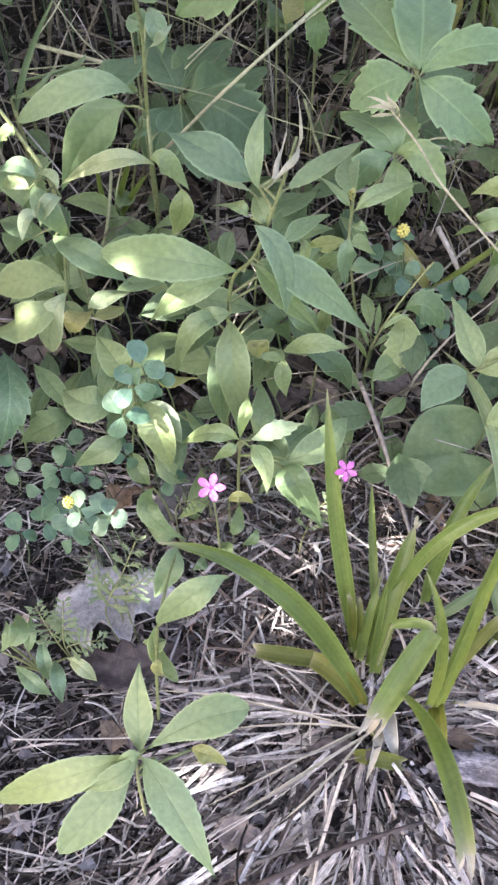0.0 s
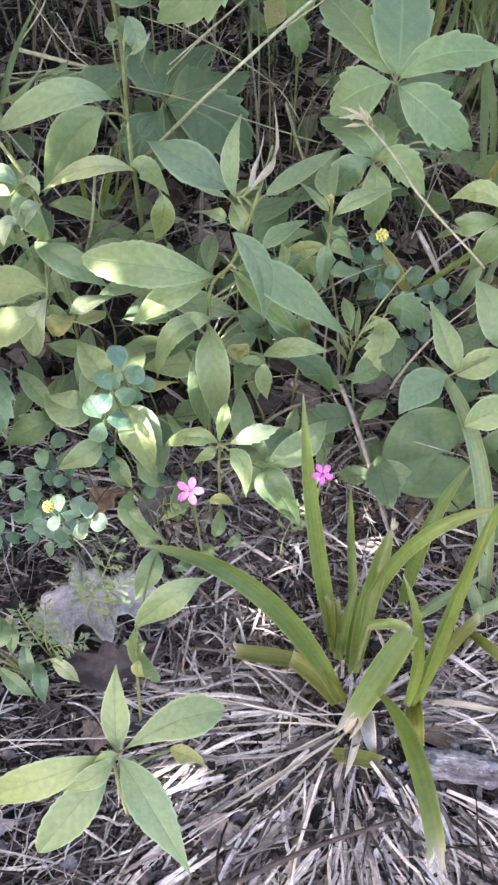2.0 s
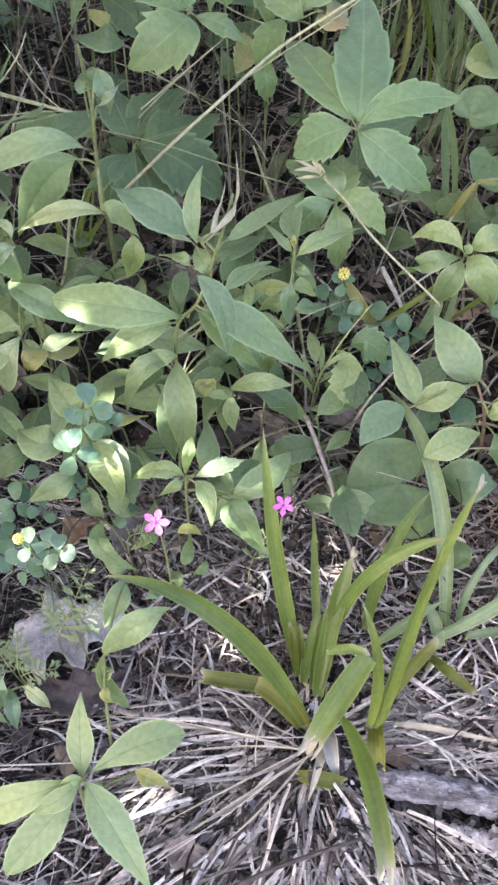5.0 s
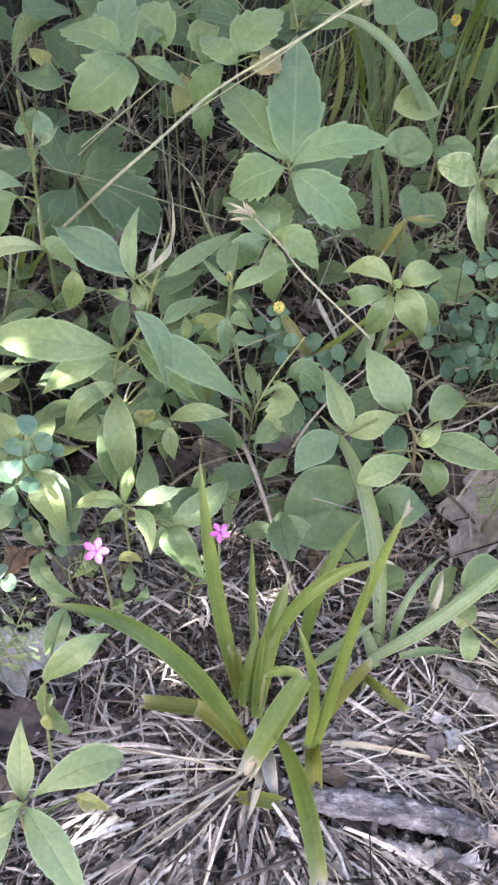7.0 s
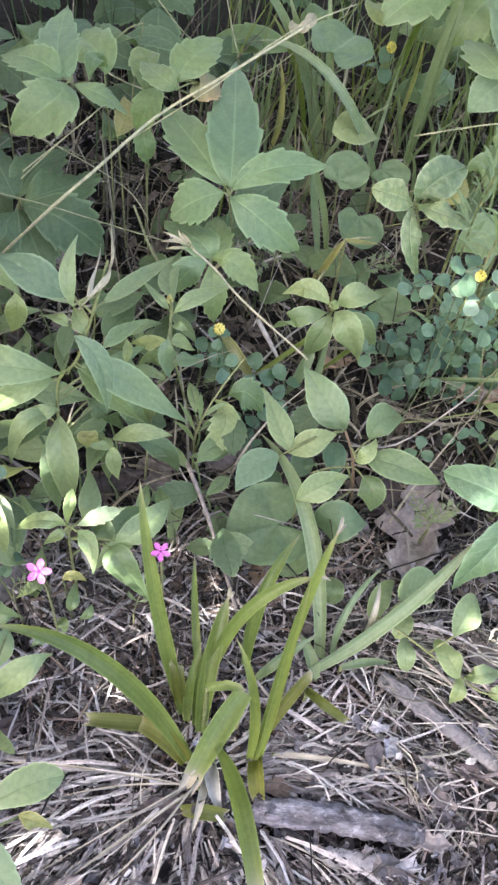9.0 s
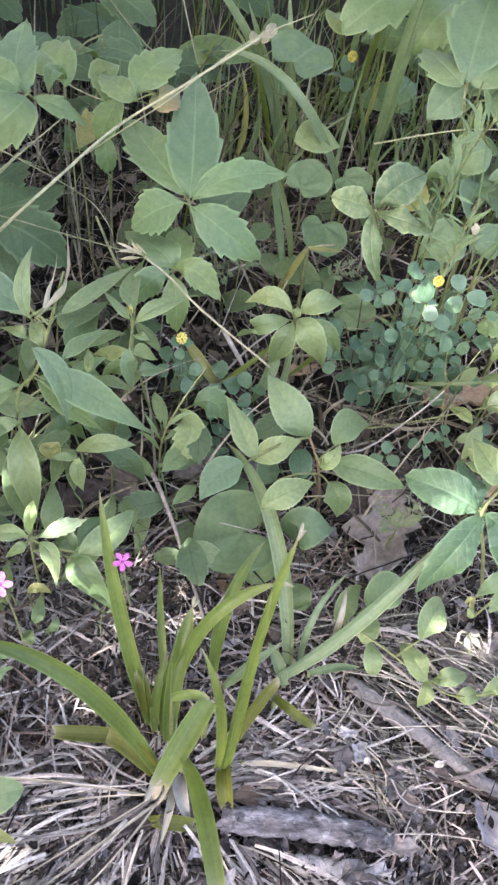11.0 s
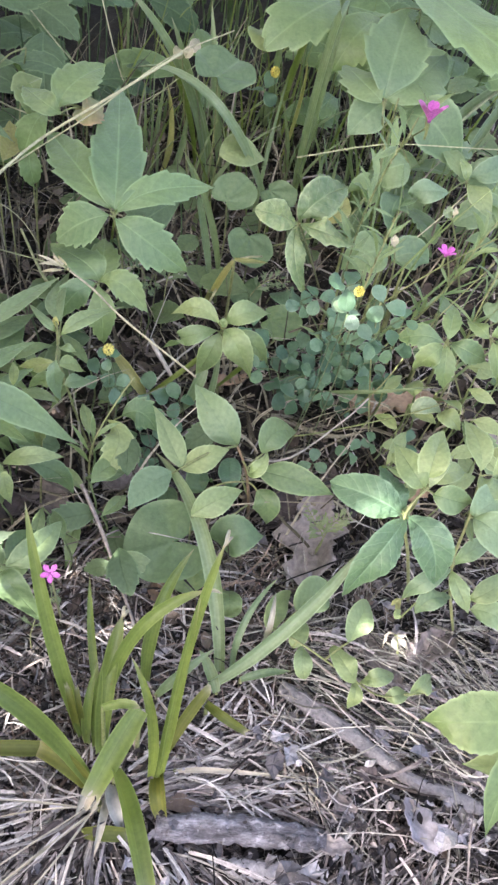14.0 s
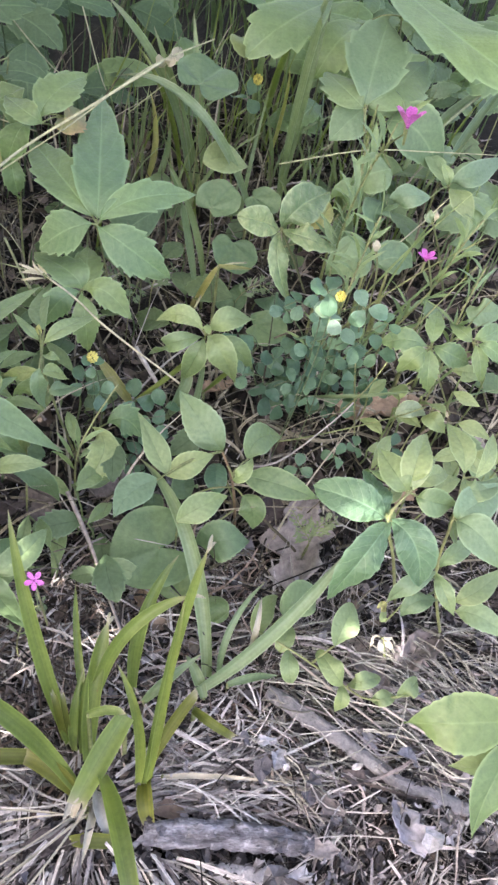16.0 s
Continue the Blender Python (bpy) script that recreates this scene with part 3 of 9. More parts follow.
ribbons("dry_grass", "tan dry grass stems among plants", 900, (-0.28, 0.42, 0.05, 0.62), (0.02, 0.08), (0.0008, 0.0024), (0.006, 0.022), OLD_GRASS, 43, None, 0.3, 0.3, 0.45)
ribbons("dry_grass", "bleached flat straw fanned round the clump", 1050, (-0.05, 0.09, -0.18, -0.045), (0.03, 0.085), (0.0010, 0.0032), (0.004, 0.016), STRAW_TOP, 3, combed, 0.12, 0.40, 0.2)
ribbons("dry_grass", "grey flat straw matted in the fan", 600, (-0.06, 0.10, -0.17, -0.04), (0.03, 0.08), (0.0010, 0.0030), (0.003, 0.013), WEATHERED, 58, combed, 0.12, 0.40, 0.2)
ribbons("dry_grass", "long fine straw drifted along the fallen branch", 480, (0.10, 0.25, -0.06, 0.030), (0.035, 0.10), (0.0005, 0.0013), (0.008, 0.020), FINE_STRAW, 59, along_branch, 0.12, 0.8, 0.3)
ribbons("dry_grass", "matted grey straw along the fallen branch", 300, (0.09, 0.26, -0.065, 0.03), (0.03, 0.09), (0.0008, 0.0024), (0.004, 0.014), WEATHERED, 60, along_branch, 0.15, 0.7, 0.2)
ribbons("dry_grass", "pale arched straw beside the clump", 220, (0.045, 0.10, -0.075, -0.035), (0.03, 0.08), (0.0006, 0.0016), (0.006, 0.018), STRAW_TOP, 57, lambda x, y, r: r.normal(0.1, 0.4), 0.2, 0.7, 0.3)
ribbons("dry_grass", "weathered brown-grey flat straw under the bleached blades", 1700, (-0.10, 0.20, -0.17, 0.00), (0.02, 0.08), (0.0007, 0.0023), (0.003, 0.012), WEATHERED, 51, around_clump, 0.15, 0.5, 0.3)
ribbons("dry_grass", "old straw and leaf shreds lying under the clovers", 260, (0.08, 0.32, 0.06, 0.26), (0.02, 0.07), (0.001, 0.003), (0.006, 0.020), OLD_GRASS, 64, None, 0.25, 0.5, 0.2)
ribbons("dry_grass", "weathered flat straw lying between the plants", 1100, (-0.28, 0.42, 0.02, 0.62), (0.03, 0.09), (0.0009, 0.0028), (0.003, 0.013), WEATHERED, 52, None, 0.2, 0.4, 0.3)
ribbons("dry_grass", "pale straw scattered over the litter", 2300, (-0.20, 0.26, -0.22, 0.08), (0.012, 0.05), (0.0005, 0.0014), (0.006, 0.016), STRAW_TOP, 41, around_clump, 0.2, 0.6, 0.45)
ribbons("dry_grass", "wiry curled dead rootlets on top of the litter", 650, NEAR, (0.02, 0.05), (0.0003, 0.0006), (0.006, 0.018), STRAW_TOP, 4, None, 0.25, 1.1, 0.5)
ribbons("dry_grass", "reddish dead grass tangled behind the clump", 1300, (-0.09, 0.13, -0.05, 0.08), (0.02, 0.055), (0.0006, 0.0020), (0.003, 0.014), ROOTLET, 42, None, 0.25, 0.6, 0.5)
ribbons("dry_grass", "flat grey-pink dead blades behind the clump", 700, (-0.09, 0.14, -0.05, 0.07), (0.02, 0.06), (0.0009, 0.0026), (0.004, 0.015), WEATHERED, 61, None, 0.25, 0.5, 0.2)
ribbons("dry_grass", "pale pinkish straw tangled beside the clump", 270, (-0.09, 0.02, -0.06, 0.05), (0.02, 0.055), (0.0008, 0.0022), (0.005, 0.018), STRAW_TOP, 63, None, 0.3, 0.6, 0.3)
ribbons("dry_grass", "pale curled straw behind the clump", 300, (-0.08, 0.14, -0.04, 0.08), (0.015, 0.045), (0.0007, 0.0022), (0.006, 0.016), STRAW_TOP, 46, None, 0.3, 0.45, 0.45)


def flakes(name, label, count, area, size, mat, seed, height=0.01):
    """Crumbled leaf bits: small cupped plates with ragged rims."""
    r = np.random.default_rng(seed)
    verts, faces = [], []
    for k in range(count):
        x, y = r.uniform(area[0], area[1]), r.uniform(area[2], area[3])
        s = size[0] + (size[1] - size[0]) * r.random() ** 2.2
        rot = Euler((r.normal(0, 0.45), r.normal(0, 0.45), r.uniform(0, 6.28))).to_matrix()
        c = Vector((x, y, ground_height(x, y) + 0.001 + s * 0.25 + height * r.random() ** 3))
        o, n = len(verts), int(r.integers(7, 12))
        verts.append(c + rot @ Vector((0, 0, -s * 0.15)))
        long = r.uniform(0.5, 1.0)
        for i in range(n):
            a = 2 * math.pi * i / n
            rad = s * r.uniform(0.42, 1.1)
            verts.append(c + rot @ Vector((math.cos(a) * rad, math.sin(a) * rad * long, s * r.normal(0.0, 0.24))))
        faces += [(o, o + 1 + i, o + 1 + (i + 1) % n) for i in range(n)]
    ob = mesh_object(name, verts, faces, mat, smooth=False)
    return tagged(ob, label, "litter", kind="stuff")


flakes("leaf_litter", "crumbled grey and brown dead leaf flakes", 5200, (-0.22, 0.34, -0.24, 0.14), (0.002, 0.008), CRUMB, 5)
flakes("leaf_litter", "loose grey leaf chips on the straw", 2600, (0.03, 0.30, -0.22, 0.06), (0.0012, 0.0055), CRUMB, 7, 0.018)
flakes("leaf_litter", "pale broken chips scattered round the bark stick", 190, (0.05, 0.24, -0.14, -0.01), (0.0015, 0.006), STRAW_TOP, 9, 0.018)
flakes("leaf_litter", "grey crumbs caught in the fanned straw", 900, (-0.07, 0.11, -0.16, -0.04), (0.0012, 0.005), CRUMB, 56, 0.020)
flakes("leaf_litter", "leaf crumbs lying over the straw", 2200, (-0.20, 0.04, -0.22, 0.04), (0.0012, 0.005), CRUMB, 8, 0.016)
flakes("leaf_litter", "grey-lilac broken leaf and bark plates by the bark stick", 330, (0.10, 0.27, -0.16, -0.035), (0.0025, 0.0095), CHIP, 62, 0.024)
flakes("leaf_litter", "broken dead leaves under the plants", 3000, (-0.28, 0.42, 0.10, 0.66), (0.003, 0.012), CRUMB_SHADE, 6)


flakes("leaf_litter", "torn brown dead leaves lying under the plants", 900, (-0.28, 0.42, 0.06, 0.60), (0.006, 0.017), LEAF_BITS, 53, 0.008)
flakes("leaf_litter", "torn grey-brown leaf pieces among the straw", 420, (-0.20, 0.28, -0.18, 0.07), (0.004, 0.010), LEAF_BITS, 54, 0.012)


def dead_leaf(place, heading, length, width, tone, label, lobes=0, seed=0, flat=1.0):
    """A fallen leaf lying on the litter: cupped and curled, torn at the rim, with a midrib crease and lobes where it has them."""
    r = random.Random(seed)
    rows, cols = 24, 11
    verts, faces = [], []
    m = pose(place[0], place[1], place[2], r.uniform(-14, 14), r.uniform(-10, 10), heading)
    roll_up, twist = r.uniform(0.25, 0.8) * flat, r.uniform(-0.8, 0.8) * flat
    for i in range(rows):
        t = i / (rows - 1)
        w0 = width / 2 * max(0.03, math.sin(math.pi * min(1, t ** 0.8)) ** 0.7)
        for k in range(cols):
            s = 2 * k / (cols - 1) - 1
            sg = 1 if s > 0 else -1
            torn = 0.80 + 0.5 * noise.noise((t * 6, sg * 3.3, seed * 1.7)) + 0.22 * noise.noise((t * 17, sg * 5.1, seed)) + 0.12 * noise.noise((t * 31, sg * 2.1, seed + 0.5))
            w = w0 * torn
            if lobes:
                w *= 0.55 + 0.6 * abs(math.sin(math.pi * lobes * t + (0.4 if sg > 0 else 0)))
            z = roll_up * w0 * abs(s) ** 1.8 + 0.10 * width * math.sin(4 * t + seed) * s * twist * 2
            z += width * (0.12 * noise.noise((t * 4, s * 2, seed)) + 0.07 * noise.noise((t * 13, s * 6, seed))) + 0.02 * width * (1 - abs(s)) * (k == cols // 2)
            bend = 0.12 * length * math.sin(math.pi * t) * twist
            verts.append(m @ Vector(((t - 0.5) * length, s * w + bend, z)))
    for i in range(rows - 1):
        for k in range(cols - 1):
            a = i * cols + k
            faces.append((a, a + 1, a + cols + 1, a + cols))
    o = m.translation
    ob = mesh_object("dead_leaf", [v - o for v in verts], faces, DEAD[tone])
    ob.location = o
    sol = ob.modifiers.new("thickness", "SOLIDIFY")
    sol.thickness = 0.0004
    return tagged(ob, label, "dead leaf", "fallen leaves")


def log(label, points, radius, flat=0.6, seed=0, mat=None):
    """A weathered stick with a knobbly core, loose bark plates along its back."""
    r = random.Random(seed)
    pts = [Vector(p) for p in points]
    root = tagged(new("stick"), label, "stick", "fallen sticks")
    root.location = (pts[0].x, pts[0].y, 0.0)
    o = root.location
    along = (pts[-1] - pts[0]).normalized()
    across = Vector((-along.y, along.x, 0)).normalized()
    rows, sides = 44, 16

    def skin(t, a, grow):
        f = t * (len(pts) - 1)
        i = min(int(f), len(pts) - 2)
        p = pts[i].lerp(pts[i + 1], f - i)
        rad = radius * (1 + 0.10 * math.sin(5 * t + seed) + 0.30 * noise.noise((t * 22, math.cos(a) * 1.4, math.sin(a) * 1.4 + seed)) + 0.12 * noise.noise((t * 60, a * 3, seed))) * grow
        if t < 0.03 or t > 0.97:
            rad *= 0.72 + 0.3 * r.random()
        return p + across * math.cos(a) * rad + Vector((0, 0, math.sin(a) * rad * flat)) - o

    def sheet(name, t0, t1, a0, a1, nt, na, grow, mat, closed):
        verts = []
        for i in range(nt):
            for k in range(na):
                t, a = t0 + (t1 - t0) * i / (nt - 1), a0 + (a1 - a0) * k / (na if closed else na - 1)
                rim = 0 if closed else 0.012 * r.uniform(-1, 1) * (i in (0, nt - 1))
                verts.append(skin(t + rim, a, grow))
        faces = []
        for i in range(nt - 1):
            for k in range(na if closed else na - 1):
                q = (k + 1) % na
                faces.append((i * na + k, i * na + q, (i + 1) * na + q, (i + 1) * na + k))
        if closed:
            faces += [tuple(range(na))[::-1], tuple((nt - 1) * na + k for k in range(na))]
        ob = mesh_object(name, verts, faces, mat)
        ob.parent = root
        if not closed:
            sol = ob.modifiers.new("thickness", "SOLIDIFY")
            sol.thickness = 0.0008
        return ob

    mat = mat or BARK
    sheet("wood", 0, 1, 0, 2 * math.pi, rows, sides, 1.0, mat, True)
    for k in range(9 if mat is BARK else 3):
        t = r.uniform(0.02, 0.8)
        a = r.uniform(0.4, 2.0)
        ob = sheet("bark_plate", t, t + r.uniform(0.08, 0.2), a, a + r.uniform(0.5, 1.0), 8, 6, 1.10, mat, False)
        ob["label"] = "loose peeling bark plate"
    return root


def branch(name, label, points, r0, r1, mat, sides=10, rough=0.25, flat=1.0):
    o = Vector(points[0])
    verts, faces = tube(points, r0, r1, sides, rough)
    ob = mesh_object(name, [Vector((v.x - o.x, v.y - o.y, (v.z - o.z) * 1.0)) for v in verts], faces, mat)
    ob.location = o
    return tagged(ob, label, "stick", "fallen sticks")


# ---- fallen leaves, sticks and straws ----
dead_leaf((-0.100, -0.027, 0.018), 23, 0.060, 0.052, "ash", "large grey oak leaf lying flat on the litter", 3, seed=1, flat=0.35)
dead_leaf((-0.091, -0.051, 0.014), 18, 0.054, 0.027, "dark", "dark purple-brown dead leaf in the litter", 0, seed=2)
dead_leaf((0.156, 0.088, 0.008), 74, 0.082, 0.043, "grey", "grey-brown lobed leaf under the sapling", 3, seed=3)
dead_leaf((0.236, 0.209, 0.009), -2, 0.075, 0.040, "brown", "tan dead leaf flat beside the creeper", 0, seed=4)
dead_leaf((0.185, -0.088, 0.012), 109, 0.031, 0.021, "pale", "pale bluish dry leaf flake by the log", 0, seed=5)
dead_leaf((0.136, -0.094, 0.010), -11, 0.024, 0.013, "grey", "weathered grey leaf beside the log", 0, seed=6)
dead_leaf((0.145, -0.073, 0.010), -43, 0.021, 0.012, "grey", "crumpled grey leaf on the straw", 0, seed=7)
dead_leaf((0.054, 0.049, 0.008), -75, 0.033, 0.014, "brown", "rusty brown dead leaf behind the clump", 0, seed=8)
dead_leaf((-0.032, 0.104, 0.008), 34, 0.047, 0.027, "dark", "dark curled leaf in the shade", 0, seed=9)
dead_leaf((-0.003, 0.111, 0.008), -47, 0.047, 0.023, "grey", "grey leaf under the asters", 0, seed=10)
dead_leaf((0.042, 0.132, 0.008), 28, 0.044, 0.024, "grey", "grey dead leaf behind the flowers", 0, seed=11)
dead_leaf((-0.125, 0.110, 0.008), 54, 0.043, 0.024, "grey", "grey leaf behind the clovers", 0, seed=12)
dead_leaf((-0.075, 0.038, 0.010), 56, 0.039, 0.022, "grey", "grey-brown dead leaf beside the pink flower", 0, seed=13)
dead_leaf((-0.105, 0.035, 0.010), 45, 0.029, 0.018, "brown", "reddish dead leaf beside the clover", 0, seed=14)
dead_leaf((0.135, 0.114, 0.008), 62, 0.040, 0.026, "dark", "dark dead leaf under the sapling", 0, seed=15)
dead_leaf((0.182, 0.002, 0.008), -66, 0.043, 0.020, "grey", "grey leaf on the bank of sticks", 0, seed=16)
dead_leaf((0.215, 0.012, 0.008), 34, 0.044, 0.024, "grey", "grey crumpled leaf under the slender plant", 0, seed=17)
dead_leaf((0.115, 0.224, 0.008), 26, 0.034, 0.020, "brown", "reddish crumbled leaf under the whorl", 0, seed=18)
dead_leaf((0.008, -0.083, 0.010), 5, 0.027, 0.015, "dark", "dark leaf under the straw", 0, seed=19)
dead_leaf((-0.031, -0.122, 0.010), -15, 0.023, 0.017, "grey", "grey leaf flake on the straw", 0, seed=20)
dead_leaf((0.162, -0.062, 0.010), -21, 0.018, 0.011, "dark", "grey leaf along the stick", 0, seed=21)
dead_leaf((0.233, 0.125, 0.014), 43, 0.027, 0.018, "brown", "small brown leaf in the shade", 0, seed=22)
log("flat grey bark stick with peeling surface", [(0.050, -0.082, 0.011), (0.088, -0.085, 0.011), (0.134, -0.093, 0.011)], 0.0066, seed=25)
log("splintered pale wood beside the bark stick", [(0.084, -0.101, 0.007), (0.108, -0.105, 0.007), (0.130, -0.112, 0.006)], 0.0040, seed=31, mat=DEAD["ash"])
log("long weathered branch lying under straw", [(0.121, -0.011, 0.010), (0.155, -0.039, 0.011), (0.185, -0.065, 0.010), (0.222, -0.081, 0.007)], 0.0043, seed=26, mat=SMOOTH_WOOD)
branch("twig", "straight grey twig leaning behind the clump", [(0.010, 0.100, 0.045), (0.023, 0.071, 0.035), (0.041, 0.021, 0.020)], 0.0014, 0.0009, GREY_TWIG, 6)
branch("twig", "thin grey vine stem across the litter", [(0.156, -0.001, 0.030), (0.185, -0.030, 0.020), (0.228, -0.053, 0.010)], 0.0008, 0.0006, GREY_TWIG, 6)
branch("twig", "pale twig bridging the litter", [(0.113, 0.017, 0.030), (0.143, -0.008, 0.025), (0.185, -0.040, 0.012)], 0.0009, 0.0006, GREY_TWIG, 6)
branch("twig", "reddish dry stem over the straw", [(-0.022, -0.140, 0.018), (0.007, -0.125, 0.020), (0.044, -0.110, 0.020)], 0.0014, 0.0009, DEAD["dark"], 6)
branch("straw", "single bleached straw lying level", [(-0.133, -0.094, 0.020), (-0.104, -0.091, 0.020), (-0.046, -0.082, 0.015), (-0.020, -0.077, 0.010)], 0.0004, 0.0004, BLEACHED, 6)
branch("straw", "long bleached straw slanting to the clump", [(-0.065, -0.146, 0.020), (-0.047, -0.127, 0.020), (-0.020, -0.109, 0.020), (0.013, -0.083, 0.030)], 0.0003, 0.0002, BLEACHED, 6)
branch("straw", "bright straw across the stick", [(0.138, -0.020, 0.030), (0.158, -0.039, 0.020), (0.180, -0.054, 0.010)], 0.0004, 0.0003, BLEACHED, 6)
branch("straw", "curved straw over the litter", [(0.107, -0.035, 0.015), (0.132, -0.054, 0.015), (0.144, -0.076, 0.012), (0.182, -0.081, 0.012)], 0.0004, 0.0004, BLEACHED, 6)
branch("straw", "pale straw along the log", [(0.104, -0.093, 0.012), (0.156, -0.091, 0.014), (0.223, -0.103, 0.012)], 0.0004, 0.0003, BLEACHED, 6)
branch("straw", "yellow dry grass stalk crossing the thicket", [(-0.039, 0.271, 0.140), (-0.012, 0.275, 0.160), (0.011, 0.273, 0.180), (0.054, 0.307, 0.200), (0.096, 0.332, 0.210)], 0.0005, 0.0004, STALK, 6)
branch("straw", "thick yellow grass stalk crossing the creepers", [(-0.107, 0.206, 0.100), (-0.071, 0.191, 0.150), (-0.048, 0.200, 0.170), (-0.020, 0.254, 0.170), (0.020, 0.256, 0.200), (0.060, 0.276, 0.220)], 0.0009, 0.0008, STALK, 6)
branch("straw", "short dry stalk among creepers", [(-0.101, 0.253, 0.120), (-0.080, 0.261, 0.140), (-0.055, 0.292, 0.150)], 0.0005, 0.0004, STALK, 6)
branch("straw", "thin stalk behind the asters", [(-0.120, 0.239, 0.120), (-0.084, 0.230, 0.120), (-0.045, 0.241, 0.100), (-0.010, 0.242, 0.090)], 0.0004, 0.0004, STALK, 6)
branch("straw", "thin bent stalk lying in the shade", [(-0.105, 0.305, 0.120), (-0.064, 0.289, 0.110), (-0.038, 0.291, 0.090), (-0.024, 0.276, 0.080)], 0.0004, 0.0003, STALK, 6)
branch("straw", "grey stalk in the shade", [(-0.093, 0.432, 0.120), (-0.058, 0.383, 0.120), (-0.017, 0.360, 0.120)], 0.0006, 0.0005, STALK, 6)
branch("straw", "thin dry stalk above the large leaf", [(0.049, 0.430, 0.100), (0.080, 0.448, 0.120), (0.115, 0.486, 0.130)], 0.0005, 0.0005, STALK, 6)
branch("straw", "broad pale straw under the whorl", [(0.086, 0.249, 0.030), (0.089, 0.213, 0.030), (0.073, 0.188, 0.010)], 0.0004, 0.0004, BLEACHED, 6)
branch("straw", "straight yellow stem across the vine leaves", [(0.147, 0.309, 0.140), (0.200, 0.301, 0.160), (0.249, 0.306, 0.160), (0.300, 0.309, 0.160)], 0.0006, 0.0003, STALK, 6)
branch("straw", "flat pale stalk leaning at the edge", [(0.297, 0.411, 0.120), (0.328, 0.439, 0.130), (0.371, 0.475, 0.140)], 0.0013, 0.0011, STALK, 6)
branch("straw", "bent dry stalk with husks", [(0.239, 0.298, 0.080), (0.261, 0.307, 0.100), (0.284, 0.320, 0.120)], 0.0006, 0.0005, STALK, 6)
branch("straw", "kinked dry stalk under creeper", [(0.009, 0.276, 0.020), (0.040, 0.280, 0.060), (0.054, 0.278, 0.070), (0.074, 0.275, 0.070)], 0.0009, 0.0006, STALK, 6)
branch("straw", "kinked yellow stalk by the vine", [(0.096, 0.269, 0.040), (0.111, 0.281, 0.070), (0.133, 0.290, 0.070)], 0.0010, 0.0007, STALK, 6)
branch("straw", "pale stalk behind the leaning aster", [(-0.208, 0.270, 0.100), (-0.189, 0.275, 0.100), (-0.166, 0.282, 0.100), (-0.143, 0.284, 0.100)], 0.0005, 0.0004, STALK, 6)
branch("straw", "upright dry stalk standing behind", [(-0.192, 0.263, 0.120), (-0.180, 0.288, 0.130), (-0.175, 0.301, 0.140)], 0.0005, 0.0004, STALK, 6)
branch("straw", "broad yellow dry grass blade", [(-0.201, 0.298, 0.100), (-0.171, 0.289, 0.100), (-0.149, 0.283, 0.100)], 0.0014, 0.0010, STALK, 6)
branch("straw", "thin dry stalk leaning in shade", [(-0.179, 0.270, 0.150), (-0.157, 0.256, 0.130), (-0.137, 0.247, 0.120)], 0.0003, 0.0003, STALK, 6)
branch("straw", "thin dry stalk leaning in shade", [(-0.048, 0.502, 0.140), (-0.008, 0.452, 0.120), (0.009, 0.457, 0.110)], 0.0005, 0.0005, STALK, 6)
branch("straw", "upright grass stalk behind the large leaf", [(0.014, 0.381, 0.200), (0.025, 0.380, 0.160), (0.031, 0.388, 0.140)], 0.0004, 0.0004, STALK, 6)
branch("straw", "broad pale upright stem", [(-0.146, 0.234, 0.060), (-0.144, 0.210, 0.050), (-0.148, 0.201, 0.030)], 0.0011, 0.0011, STALK, 6)
branch("straw", "upright thin green-yellow stem", [(-0.134, 0.236, 0.080), (-0.140, 0.224, 0.060), (-0.143, 0.216, 0.040)], 0.0006, 0.0006, STALK, 6)
branch("grass_stalk", "long tan grass stalk leaning with an open seed head", [(-0.0013, 0.0839, 0.2196), (0.0137, 0.0937, 0.1973), (0.0287, 0.1036, 0.1711), (0.0616, 0.1141, 0.1304), (0.0692, 0.1178, 0.1197)], 0.0004, 0.0006, TAN, 6)
branch("wiry_stem", "thin wiry green stem crossing the clovers", [(0.179, 0.229, 0.030), (0.198, 0.223, 0.080), (0.228, 0.212, 0.130), (0.254, 0.197, 0.170)], 0.0008, 0.0004, STEM_GREEN, 6)
branch("wiry_stem", "thin wiry green stem over the tan leaf", [(0.186, 0.183, 0.020), (0.202, 0.174, 0.060), (0.224, 0.187, 0.100), (0.254, 0.195, 0.150)], 0.0006, 0.0004, STEM_GREEN, 6)
branch("wiry_stem", "low trailing green stem beside the clover", [(0.139, 0.161, 0.020), (0.164, 0.150, 0.040), (0.212, 0.149, 0.060), (0.236, 0.151, 0.070)], 0.0006, 0.0004, STEM_GREEN, 6)
branch("wiry_stem", "upright thin red-green stem", [(0.207, 0.172, 0.010), (0.198, 0.189, 0.060), (0.189, 0.184, 0.100), (0.188, 0.188, 0.120)], 0.0006, 0.0004, STEM_GREEN, 6)
branch("wiry_stem", "thin green stem beneath the vine leaves", [(0.146, 0.317, 0.060), (0.171, 0.281, 0.100), (0.187, 0.273, 0.130), (0.195, 0.275, 0.160)], 0.0006, 0.0004, STEM_GREEN, 6)
branch("wiry_stem", "thin green stem by the creeper seedling", [(0.232, 0.198, 0.030), (0.255, 0.193, 0.070), (0.276, 0.207, 0.100), (0.284, 0.207, 0.120)], 0.0006, 0.0004, STEM_GREEN, 6)
